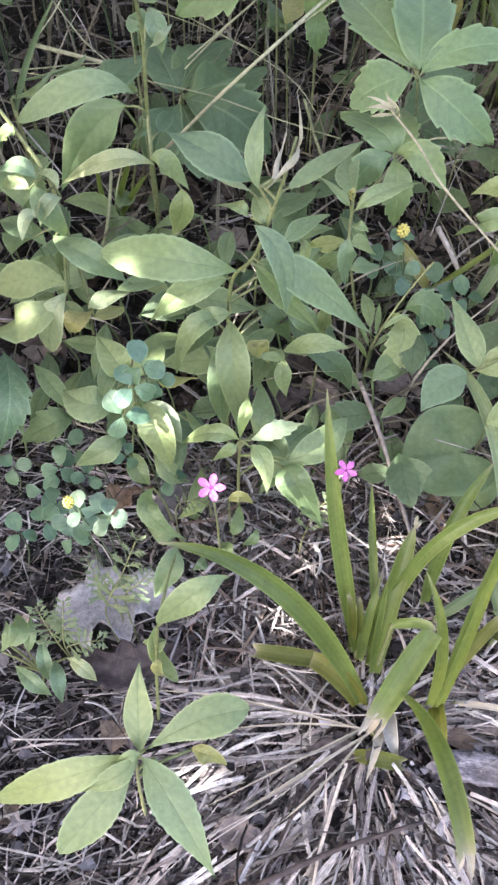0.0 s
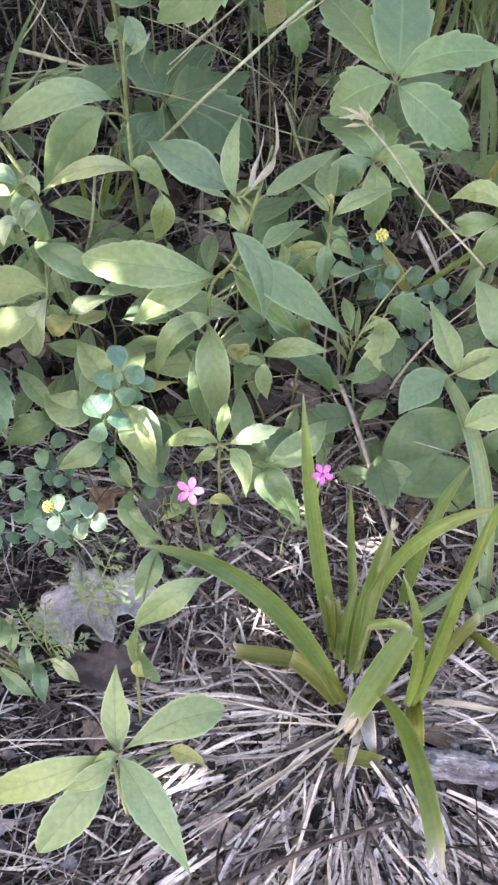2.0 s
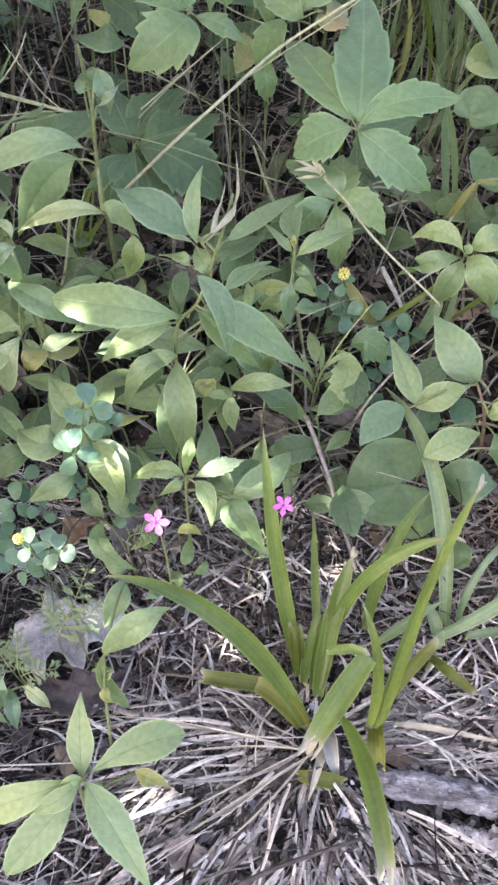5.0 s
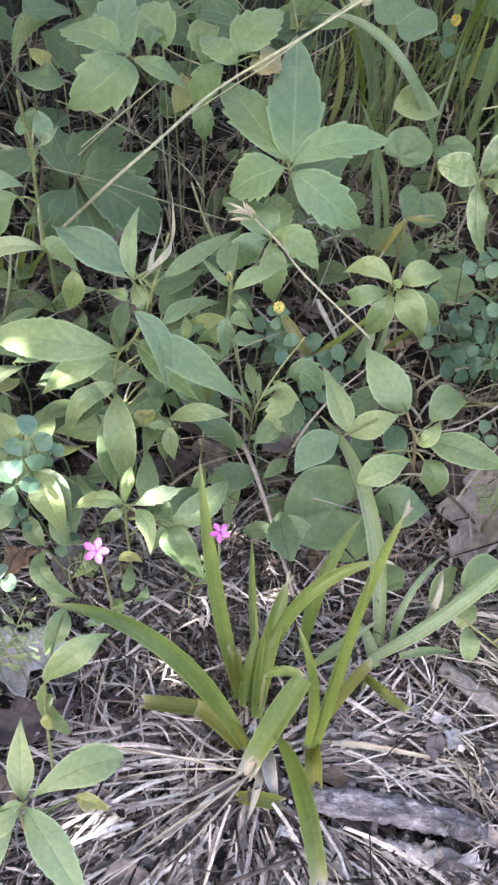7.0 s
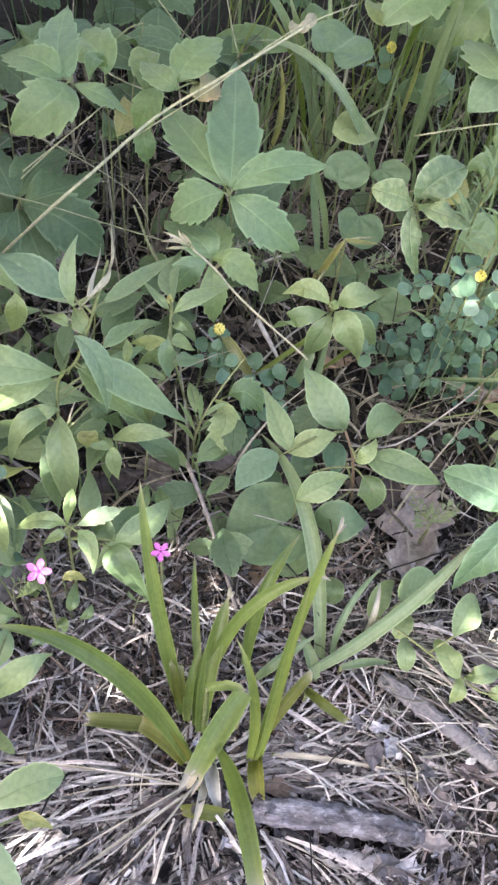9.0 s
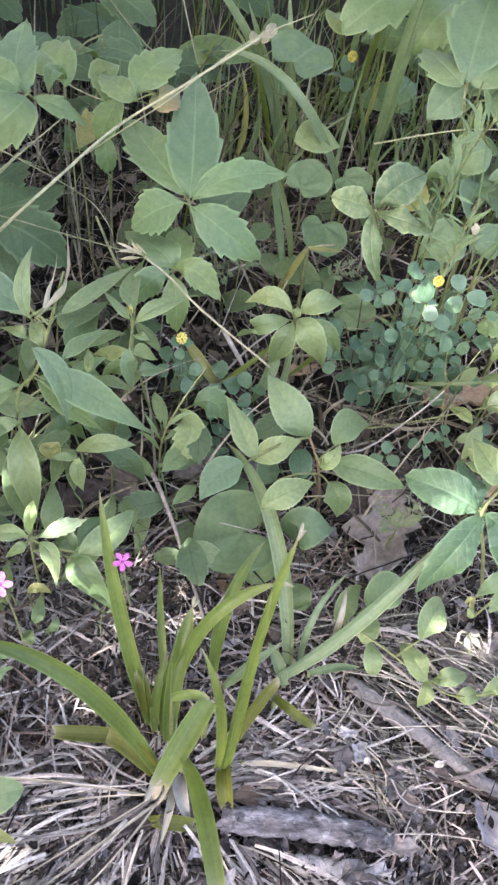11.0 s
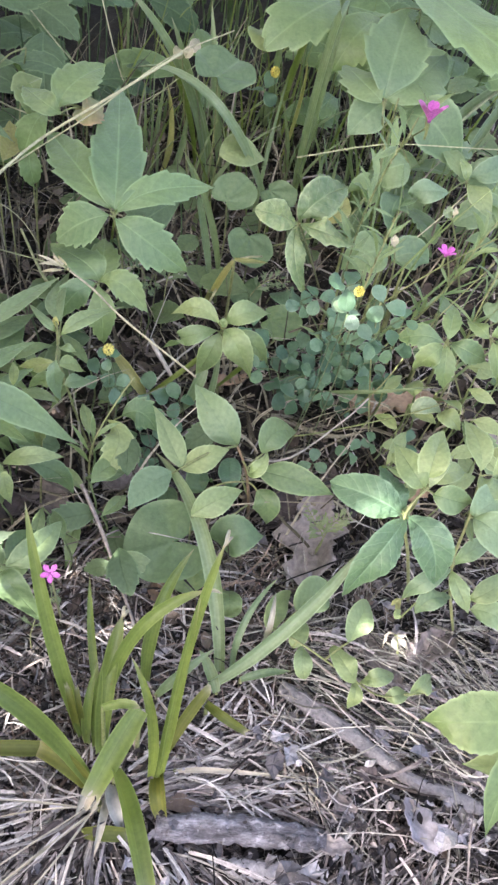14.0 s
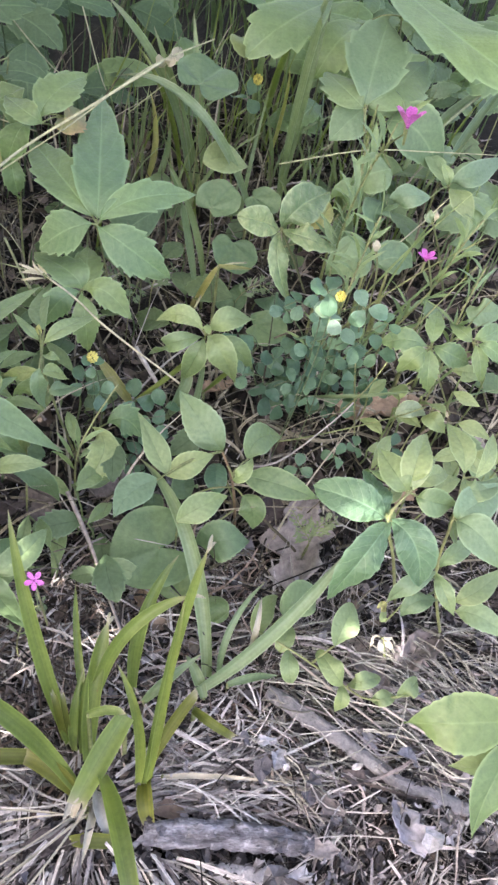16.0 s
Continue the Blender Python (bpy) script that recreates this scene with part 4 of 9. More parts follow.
branch("wiry_stem", "brown stem base of the aster cluster", [(-0.129, 0.088, 0.020), (-0.117, 0.086, 0.040), (-0.103, 0.093, 0.070)], 0.0006, 0.0005, STEM_BROWN, 6)
branch("straw", "pale straw bridging to the tan leaf", [(0.114, 0.141, 0.020), (0.142, 0.136, 0.030), (0.178, 0.154, 0.050), (0.192, 0.163, 0.060)], 0.0007, 0.0005, BLEACHED, 6)
branch("straw", "grey straw behind the pink flower", [(0.003, 0.113, 0.030), (0.020, 0.087, 0.020), (0.032, 0.066, 0.010)], 0.0005, 0.0004, BLEACHED, 6)
branch("straw", "short pale straw by the sapling", [(0.010, 0.116, 0.020), (0.034, 0.107, 0.015), (0.037, 0.109, 0.010)], 0.0004, 0.0004, BLEACHED, 6)
branch("straw", "pale straw over the round leaf", [(0.048, 0.067, 0.045), (0.060, 0.064, 0.045), (0.078, 0.063, 0.040)], 0.0003, 0.0002, BLEACHED, 6)
branch("straw", "pale straw behind the aster shoot", [(-0.008, 0.198, 0.020), (0.018, 0.201, 0.030), (0.048, 0.219, 0.020)], 0.0004, 0.0004, BLEACHED, 6)
branch("straw", "pale straw in the back litter", [(-0.182, 0.270, 0.050), (-0.167, 0.262, 0.040), (-0.144, 0.244, 0.020)], 0.0004, 0.0004, BLEACHED, 6)
branch("straw", "leaning pale straw in the back litter", [(-0.199, 0.244, 0.080), (-0.176, 0.230, 0.060), (-0.153, 0.221, 0.030)], 0.0005, 0.0004, BLEACHED, 6)
branch("straw", "level pale straw in front of the clump", [(-0.026, -0.071, 0.030), (-0.002, -0.073, 0.030), (0.021, -0.071, 0.030)], 0.0004, 0.0003, BLEACHED, 6)
branch("straw", "broad bleached straw behind the cut blades", [(-0.028, -0.048, 0.020), (-0.013, -0.051, 0.020), (-0.001, -0.051, 0.020)], 0.0005, 0.0004, BLEACHED, 6)
branch("straw", "thin bleached straw under the whorled plant", [(-0.047, -0.130, 0.022), (-0.027, -0.115, 0.022), (-0.022, -0.113, 0.022)], 0.0003, 0.0003, BLEACHED, 6)
branch("straw", "slender yellow stalk crossing behind", [(-0.098, 0.247, 0.130), (-0.076, 0.250, 0.150), (-0.056, 0.249, 0.170)], 0.0005, 0.0003, STALK, 6)
branch("straw", "thin stalk in the shaded thicket", [(-0.125, 0.310, 0.120), (-0.094, 0.310, 0.110), (-0.062, 0.306, 0.100)], 0.0004, 0.0002, STALK, 6)
branch("straw", "thin level stalk in the shaded thicket", [(-0.214, 0.285, 0.090), (-0.180, 0.268, 0.100), (-0.151, 0.284, 0.100)], 0.0004, 0.0002, STALK, 6)
branch("straw", "grey stalk hanging in the shade", [(-0.186, 0.341, 0.100), (-0.177, 0.333, 0.090), (-0.172, 0.324, 0.080)], 0.0004, 0.0003, BLEACHED, 6)
branch("straw", "dry stalk behind the tall aster", [(-0.153, 0.308, 0.080), (-0.113, 0.307, 0.080), (-0.060, 0.292, 0.070)], 0.0004, 0.0003, STALK, 6)
branch("straw", "dry upright grass stem behind the asters", [(-0.015, 0.255, 0.060), (-0.023, 0.263, 0.070), (-0.033, 0.263, 0.100)], 0.0010, 0.0008, STALK, 6)
branch("straw", "pale bent grass behind the seed stalk", [(0.051, 0.223, 0.040), (0.071, 0.290, 0.040), (0.088, 0.322, 0.040)], 0.0004, 0.0002, BLEACHED, 6)
branch("straw", "pale flat straw behind the large creeper", [(0.060, 0.302, 0.030), (0.077, 0.306, 0.035), (0.107, 0.312, 0.030)], 0.0008, 0.0006, BLEACHED, 6)
branch("straw", "short flat yellowed dry blade behind the clovers", [(0.052, 0.213, 0.055), (0.060, 0.199, 0.050), (0.069, 0.195, 0.035)], 0.0018, 0.0013, BLEACHED, 6)
branch("straw", "pale bent stem lying behind the medic sprig", [(0.035, 0.165, 0.030), (0.068, 0.208, 0.040), (0.096, 0.233, 0.045)], 0.0008, 0.0007, BLEACHED, 6)
branch("straw", "pale flat straw under the large creeper leaf", [(0.024, 0.303, 0.030), (0.048, 0.316, 0.035), (0.078, 0.323, 0.030)], 0.0010, 0.0008, BLEACHED, 6)


# ---- leafy plants ----
p = plant("aster_seedling", "tall green aster plant with lance-shaped leaves and dry curled tip", "wild plant", "lance-leaved plants")
stem(p, [(-0.0562, 0.0629, 0.0000), (-0.0590, 0.0853, 0.0500), (-0.0575, 0.0778, 0.1100), (-0.0555, 0.0782, 0.1350), (-0.0468, 0.0758, 0.1500), (-0.0410, 0.0793, 0.1680), (-0.0354, 0.0833, 0.1900), (-0.0329, 0.0938, 0.1970)], 0.0011, 0.0006)
leaf(p, (-0.0500, 0.0752, 0.1420), (-0.0765, 0.0665, 0.1540), (-0.1105, 0.0735, 0.1490), 0.0200, "oblanc", "green", fold=0.25)
leaf(p, (-0.0581, 0.0779, 0.1350), (-0.0727, 0.0683, 0.1320), (-0.0943, 0.0704, 0.1100), 0.0125, "lance", "green")
leaf(p, (-0.0570, 0.0767, 0.1100), (-0.0535, 0.0556, 0.1000), (-0.0496, 0.0490, 0.0600), 0.0160, "lance", "soft")
leaf(p, (-0.0602, 0.0767, 0.1000), (-0.0612, 0.0573, 0.0850), (-0.0575, 0.0567, 0.0500), 0.0124, "lance", "green")
leaf(p, (-0.0576, 0.0732, 0.1150), (-0.0710, 0.0588, 0.1200), (-0.0816, 0.0619, 0.0850), 0.0109, "lance", "soft")
leaf(p, (-0.0556, 0.0712, 0.1200), (-0.0659, 0.0676, 0.1200), (-0.0807, 0.0769, 0.1000), 0.0089, "lance", "soft")
leaf(p, (-0.0446, 0.0736, 0.1500), (-0.0229, 0.0744, 0.1400), (0.0107, 0.0822, 0.1000), 0.0171, "lance", "green", fold=0.25)
leaf(p, (-0.0465, 0.0774, 0.1450), (-0.0336, 0.0759, 0.1300), (-0.0137, 0.0803, 0.1000), 0.0105, "lance", "green")
leaf(p, (-0.0468, 0.0751, 0.1680), (-0.0360, 0.0682, 0.1550), (-0.0302, 0.0616, 0.1300), 0.0121, "lance", "soft_blue")
leaf(p, (-0.0454, 0.0703, 0.1900), (-0.0461, 0.0741, 0.2050), (-0.0456, 0.0907, 0.2140), 0.0070, "lance", "soft")
leaf(p, (-0.0493, 0.0870, 0.1800), (-0.0656, 0.0906, 0.1900), (-0.0873, 0.1062, 0.1900), 0.0172, "lance", "soft_blue")
leaf(p, (-0.0350, 0.0904, 0.1750), (-0.0216, 0.1093, 0.1750), (-0.0024, 0.1490, 0.1650), 0.0110, "lance", "soft")
leaf(p, (-0.0424, 0.0707, 0.1900), (-0.0325, 0.0892, 0.1950), (-0.0342, 0.1232, 0.1960), 0.0034, "curl", "husk")
leaf(p, (-0.0431, 0.0706, 0.1900), (-0.0384, 0.0890, 0.1900), (-0.0373, 0.1067, 0.1950), 0.0028, "curl", "husk")
leaf(p, (-0.0497, 0.0931, 0.1700), (-0.0598, 0.0945, 0.1750), (-0.0707, 0.1079, 0.1650), 0.0036, "lance", "pale")
leaf(p, (-0.0652, 0.1134, 0.1750), (-0.0670, 0.1000, 0.1780), (-0.0689, 0.0984, 0.1700), 0.0029, "lance", "pale")
leaf(p, (-0.0487, 0.0831, 0.1650), (-0.0552, 0.0826, 0.1700), (-0.0659, 0.0957, 0.1600), 0.0055, "lance", "soft")
leaf(p, (-0.0422, 0.0790, 0.1650), (-0.0459, 0.0825, 0.1700), (-0.0492, 0.0919, 0.1700), 0.0081, "lance", "soft")
leaf(p, (-0.0354, 0.0856, 0.1500), (-0.0262, 0.0974, 0.1500), (-0.0149, 0.1219, 0.1400), 0.0080, "lance", "bright")
leaf(p, (-0.0260, 0.1059, 0.1200), (-0.0262, 0.1099, 0.1250), (-0.0275, 0.1256, 0.1200), 0.0052, "lance", "bright")
leaf(p, (-0.0362, 0.0930, 0.1200), (-0.0279, 0.1070, 0.1200), (-0.0168, 0.1299, 0.1100), 0.0103, "lance", "green")
leaf(p, (-0.0427, 0.0720, 0.0900), (-0.0429, 0.0773, 0.0920), (-0.0375, 0.0772, 0.0800), 0.0099, "ovate", "yellow")
leaf(p, (-0.0319, 0.0863, 0.0800), (-0.0159, 0.0845, 0.0900), (0.0024, 0.0873, 0.0850), 0.0096, "lance", "soft")
leaf(p, (-0.0306, 0.0902, 0.0700), (-0.0304, 0.0826, 0.0650), (-0.0262, 0.0801, 0.0500), 0.0089, "lance", "light")
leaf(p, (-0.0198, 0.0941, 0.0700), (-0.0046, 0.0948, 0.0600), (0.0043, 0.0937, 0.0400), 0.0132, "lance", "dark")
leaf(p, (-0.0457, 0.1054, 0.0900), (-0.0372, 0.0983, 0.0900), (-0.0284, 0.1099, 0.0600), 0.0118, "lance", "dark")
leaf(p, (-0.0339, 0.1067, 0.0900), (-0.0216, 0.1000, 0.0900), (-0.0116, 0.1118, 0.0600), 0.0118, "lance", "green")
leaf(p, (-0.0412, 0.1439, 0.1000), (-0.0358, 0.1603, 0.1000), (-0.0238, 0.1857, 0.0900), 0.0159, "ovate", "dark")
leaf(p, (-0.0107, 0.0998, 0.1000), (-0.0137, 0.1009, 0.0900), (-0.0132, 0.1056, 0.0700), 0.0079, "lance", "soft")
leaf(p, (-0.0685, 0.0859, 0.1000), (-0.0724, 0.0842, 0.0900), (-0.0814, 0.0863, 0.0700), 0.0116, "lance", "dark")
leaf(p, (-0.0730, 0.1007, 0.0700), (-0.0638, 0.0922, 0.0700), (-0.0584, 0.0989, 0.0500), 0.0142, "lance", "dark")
leaf(p, (-0.0473, 0.0740, 0.0900), (-0.0336, 0.0798, 0.0850), (-0.0439, 0.0881, 0.0800), 0.0058, "lance", "soft")

p = plant("aster_shoot", "small pale green aster shoot with a bud at its top", "wild plant", "lance-leaved plants")
stem(p, [(0.0173, 0.1610, 0.0000), (0.0055, 0.1492, 0.0500), (-0.0036, 0.1398, 0.1050), (-0.0047, 0.1395, 0.1280), (-0.0053, 0.1397, 0.1350)], 0.0009, 0.0006)
leaf(p, (-0.0055, 0.1424, 0.1250), (-0.0127, 0.1479, 0.1300), (-0.0211, 0.1722, 0.1200), 0.0066, "lance", "bright")
leaf(p, (-0.0032, 0.1398, 0.1250), (0.0105, 0.1491, 0.1300), (0.0315, 0.1778, 0.1150), 0.0097, "lance", "bright")
leaf(p, (-0.0034, 0.1552, 0.1200), (-0.0036, 0.1784, 0.1200), (0.0002, 0.2167, 0.1100), 0.0131, "lance", "soft_blue")
leaf(p, (-0.0051, 0.1260, 0.1200), (-0.0071, 0.1199, 0.1100), (-0.0016, 0.1318, 0.0800), 0.0105, "lance", "soft_blue")
leaf(p, (-0.0040, 0.1274, 0.1150), (0.0037, 0.1318, 0.1100), (0.0114, 0.1388, 0.1000), 0.0110, "lance", "light")
leaf(p, (-0.0052, 0.1287, 0.1150), (-0.0170, 0.1328, 0.1100), (-0.0274, 0.1367, 0.1000), 0.0083, "lance", "soft")
leaf(p, (-0.0014, 0.1362, 0.0900), (0.0062, 0.1388, 0.0900), (0.0164, 0.1510, 0.0800), 0.0091, "lance", "soft_blue")
leaf(p, (-0.0051, 0.1424, 0.1280), (-0.0055, 0.1397, 0.1350), (-0.0055, 0.1412, 0.1380), 0.0034, "lance", "yellow")
leaf(p, (-0.0039, 0.1459, 0.1100), (-0.0000, 0.1407, 0.1150), (0.0055, 0.1426, 0.1100), 0.0055, "lance", "bright")
leaf(p, (-0.0036, 0.1336, 0.1000), (-0.0139, 0.1296, 0.1000), (-0.0209, 0.1378, 0.0800), 0.0096, "lance", "green")

p = plant("tall_aster", "tall aster stalk with drooping lance leaves and a leafy tip", "wild plant", "lance-leaved plants")
stem(p, [(-0.1171, 0.2236, 0.0200), (-0.1115, 0.1993, 0.0700), (-0.1052, 0.1643, 0.1300), (-0.1019, 0.1487, 0.1700), (-0.1001, 0.1435, 0.2000), (-0.0988, 0.1321, 0.2250), (-0.0992, 0.1305, 0.2350)], 0.0012, 0.0007, STEM_GREEN)
stem(p, [(-0.1389, 0.2440, 0.0300), (-0.1236, 0.2081, 0.0900), (-0.1079, 0.1617, 0.1500)], 0.0009, 0.0007, STEM_GREEN)
leaf(p, (-0.1042, 0.1490, 0.1700), (-0.1225, 0.1339, 0.1850), (-0.1620, 0.1332, 0.1650), 0.0144, "oblanc", "soft_blue")
leaf(p, (-0.1120, 0.1512, 0.1650), (-0.1303, 0.1497, 0.1500), (-0.1489, 0.1478, 0.1150), 0.0211, "lance", "green", fold=0.7)
leaf(p, (-0.1362, 0.1892, 0.1500), (-0.1246, 0.1947, 0.1550), (-0.1145, 0.2226, 0.1500), 0.0178, "lance", "dark")
leaf(p, (-0.0982, 0.1364, 0.1450), (-0.1159, 0.1264, 0.1550), (-0.1450, 0.1346, 0.1300), 0.0094, "lance", "pale")
leaf(p, (-0.0992, 0.1333, 0.1500), (-0.0910, 0.1343, 0.1500), (-0.0819, 0.1374, 0.1300), 0.0107, "lance", "soft")
leaf(p, (-0.0890, 0.1518, 0.1200), (-0.0896, 0.1464, 0.1100), (-0.0971, 0.1602, 0.0800), 0.0121, "lance", "light")
leaf(p, (-0.1024, 0.1712, 0.2000), (-0.0965, 0.1561, 0.2000), (-0.0954, 0.1573, 0.1850), 0.0092, "lance", "soft_blue")
leaf(p, (-0.1027, 0.1522, 0.2000), (-0.1044, 0.1495, 0.2050), (-0.1097, 0.1654, 0.2000), 0.0057, "lance", "green")
leaf(p, (-0.1009, 0.1571, 0.1900), (-0.0930, 0.1504, 0.2000), (-0.0906, 0.1615, 0.2000), 0.0044, "lance", "pale")
leaf(p, (-0.1178, 0.1985, 0.1800), (-0.1126, 0.1957, 0.1800), (-0.1089, 0.1979, 0.1700), 0.0113, "lance", "dark")
leaf(p, (-0.1013, 0.1671, 0.1400), (-0.0989, 0.1770, 0.1400), (-0.0994, 0.2049, 0.1300), 0.0080, "lance", "dark")
leaf(p, (-0.1057, 0.1634, 0.1400), (-0.1111, 0.1659, 0.1400), (-0.1207, 0.1758, 0.1200), 0.0108, "lance", "dark")

p = plant("leaning_aster", "leaning aster stalk with sunlit pale leaves", "wild plant", "lance-leaved plants")
stem(p, [(-0.1443, 0.1387, 0.0000), (-0.1429, 0.1388, 0.0300), (-0.1365, 0.1217, 0.0800), (-0.1375, 0.1120, 0.1250), (-0.1428, 0.1162, 0.1500), (-0.1543, 0.1205, 0.1700), (-0.1606, 0.1223, 0.1800)], 0.0011, 0.0008, STEM_GREEN)
leaf(p, (-0.1336, 0.1036, 0.1500), (-0.1387, 0.0983, 0.1500), (-0.1453, 0.1006, 0.1350), 0.0077, "lance", "pale", fold=0.9)
leaf(p, (-0.1420, 0.0896, 0.1500), (-0.1459, 0.0878, 0.1500), (-0.1484, 0.0842, 0.1400), 0.0073, "ovate", "pale")
leaf(p, (-0.1487, 0.1105, 0.1500), (-0.1395, 0.0983, 0.1450), (-0.1340, 0.1072, 0.1200), 0.0110, "lance", "soft_blue")
leaf(p, (-0.1421, 0.1051, 0.1250), (-0.1200, 0.0863, 0.1350), (-0.1040, 0.0948, 0.1100), 0.0138, "lance", "soft_blue")
leaf(p, (-0.1291, 0.0794, 0.1200), (-0.1469, 0.0830, 0.1200), (-0.1694, 0.0886, 0.1050), 0.0175, "oblanc", "soft", fold=0.2)
leaf(p, (-0.1315, 0.0782, 0.1150), (-0.1440, 0.0632, 0.1150), (-0.1688, 0.0707, 0.0950), 0.0179, "oblanc", "soft", fold=0.2)
leaf(p, (-0.1297, 0.0761, 0.1200), (-0.1354, 0.0654, 0.1150), (-0.1431, 0.0681, 0.0850), 0.0148, "oblanc", "pale")
leaf(p, (-0.1214, 0.0766, 0.1100), (-0.1128, 0.0803, 0.1150), (-0.1045, 0.1004, 0.1000), 0.0095, "lance", "pale")
leaf(p, (-0.1244, 0.0898, 0.0900), (-0.1173, 0.0946, 0.0900), (-0.1139, 0.1086, 0.0800), 0.0110, "lance", "yellow")
leaf(p, (-0.1454, 0.1082, 0.1550), (-0.1531, 0.1110, 0.1600), (-0.1669, 0.1175, 0.1500), 0.0084, "lance", "soft_blue")
leaf(p, (-0.1488, 0.1072, 0.1500), (-0.1568, 0.1104, 0.1500), (-0.1677, 0.1173, 0.1400), 0.0071, "lance", "soft")
leaf(p, (-0.1545, 0.1176, 0.1700), (-0.1574, 0.1187, 0.1700), (-0.1652, 0.1244, 0.1600), 0.0069, "lance", "light")
leaf(p, (-0.1365, 0.1087, 0.1500), (-0.1402, 0.1129, 0.1550), (-0.1514, 0.1180, 0.1500), 0.0046, "lance", "pale")
leaf(p, (-0.1356, 0.1081, 0.1200), (-0.1393, 0.1047, 0.1100), (-0.1414, 0.1140, 0.0900), 0.0077, "lance", "soft")
leaf(p, (-0.1530, 0.1089, 0.1200), (-0.1625, 0.1162, 0.1200), (-0.1781, 0.1301, 0.1100), 0.0115, "lance", "dark")
leaf(p, (-0.1385, 0.1299, 0.0500), (-0.1449, 0.1157, 0.0550), (-0.1502, 0.1198, 0.0400), 0.0130, "ovate", "yellow")

p = plant("aster_cluster", "broad-leaved aster cluster with sunlit tips", "wild plant", "lance-leaved plants")
stem(p, [(-0.1090, 0.0816, 0.0000), (-0.1012, 0.0600, 0.0600), (-0.0972, 0.0461, 0.1000)], 0.0009, 0.0006)
leaf(p, (-0.0999, 0.0441, 0.1050), (-0.1043, 0.0444, 0.1150), (-0.1142, 0.0591, 0.1150), 0.0139, "ovate", "soft")
leaf(p, (-0.1041, 0.0313, 0.1000), (-0.1138, 0.0280, 0.1050), (-0.1281, 0.0407, 0.0950), 0.0167, "ovate", "soft")
leaf(p, (-0.0986, 0.0210, 0.0900), (-0.1066, 0.0130, 0.0900), (-0.1198, 0.0130, 0.0750), 0.0116, "ovate", "soft")
leaf(p, (-0.0896, 0.0333, 0.1000), (-0.0817, 0.0204, 0.0950), (-0.0773, 0.0191, 0.0700), 0.0157, "ovate", "soft")
leaf(p, (-0.0881, 0.0346, 0.1000), (-0.0787, 0.0253, 0.1000), (-0.0722, 0.0223, 0.0850), 0.0098, "lance", "pale")
leaf(p, (-0.0954, 0.0434, 0.1050), (-0.0902, 0.0525, 0.1100), (-0.0912, 0.0767, 0.1000), 0.0131, "lance", "soft")
leaf(p, (-0.0878, 0.0547, 0.0900), (-0.0793, 0.0521, 0.0950), (-0.0703, 0.0636, 0.0850), 0.0077, "lance", "yellow")
leaf(p, (-0.1006, 0.0392, 0.0500), (-0.0959, 0.0291, 0.0500), (-0.0903, 0.0262, 0.0400), 0.0101, "ovate", "green")
leaf(p, (-0.0646, 0.0410, 0.0700), (-0.0685, 0.0428, 0.0750), (-0.0771, 0.0637, 0.0600), 0.0068, "lance", "soft")
leaf(p, (-0.1095, 0.0625, 0.0900), (-0.1114, 0.0526, 0.0900), (-0.1137, 0.0483, 0.0800), 0.0093, "ovate", "green")
leaf(p, (-0.1750, 0.0879, 0.0600), (-0.1608, 0.0517, 0.0700), (-0.1690, 0.0391, 0.0400), 0.0202, "tooth", "wrinkled")
leaf(p, (-0.1324, 0.0578, 0.0500), (-0.1430, 0.0493, 0.0550), (-0.1644, 0.0501, 0.0300), 0.0159, "tooth", "dark")
leaf(p, (-0.0879, 0.0326, 0.0600), (-0.0794, 0.0253, 0.0550), (-0.0714, 0.0334, 0.0400), 0.0096, "lance", "soft")

p = plant("aster_star", "young aster with toothed leaves spread in a star", "wild plant", "lance-leaved plants")
stem(p, [(-0.0475, 0.0382, 0.0000), (-0.0472, 0.0256, 0.0600), (-0.0459, 0.0176, 0.1000)], 0.0009, 0.0006)
leaf(p, (-0.0460, 0.0175, 0.1000), (-0.0585, 0.0183, 0.1050), (-0.0735, 0.0235, 0.0850), 0.0092, "lance", "bright")
leaf(p, (-0.0422, 0.0180, 0.1000), (-0.0310, 0.0198, 0.1080), (-0.0190, 0.0327, 0.1000), 0.0081, "tooth", "pale")
leaf(p, (-0.0418, 0.0153, 0.1000), (-0.0359, 0.0073, 0.1000), (-0.0334, -0.0014, 0.0880), 0.0091, "lance", "bright")
leaf(p, (-0.0460, 0.0186, 0.1000), (-0.0445, 0.0168, 0.1200), (-0.0429, 0.0278, 0.1200), 0.0062, "lance", "bright")
leaf(p, (-0.0410, 0.0283, 0.0900), (-0.0380, 0.0372, 0.0950), (-0.0418, 0.0631, 0.0850), 0.0111, "lance", "soft")
leaf(p, (-0.0470, 0.0154, 0.1000), (-0.0509, 0.0118, 0.1000), (-0.0579, 0.0115, 0.0900), 0.0058, "lance", "light")
leaf(p, (-0.0241, 0.0195, 0.0850), (-0.0113, 0.0298, 0.0900), (0.0025, 0.0534, 0.0800), 0.0142, "ovate", "soft")
leaf(p, (-0.0267, 0.0197, 0.0800), (-0.0201, 0.0094, 0.0800), (-0.0061, 0.0057, 0.0500), 0.0152, "ovate", "green")
leaf(p, (-0.0272, 0.0225, 0.0800), (-0.0314, 0.0273, 0.0850), (-0.0391, 0.0350, 0.0750), 0.0101, "ovate", "dark")
leaf(p, (-0.0274, 0.0391, 0.0600), (-0.0205, 0.0517, 0.0600), (-0.0136, 0.0644, 0.0500), 0.0117, "ovate", "dark")

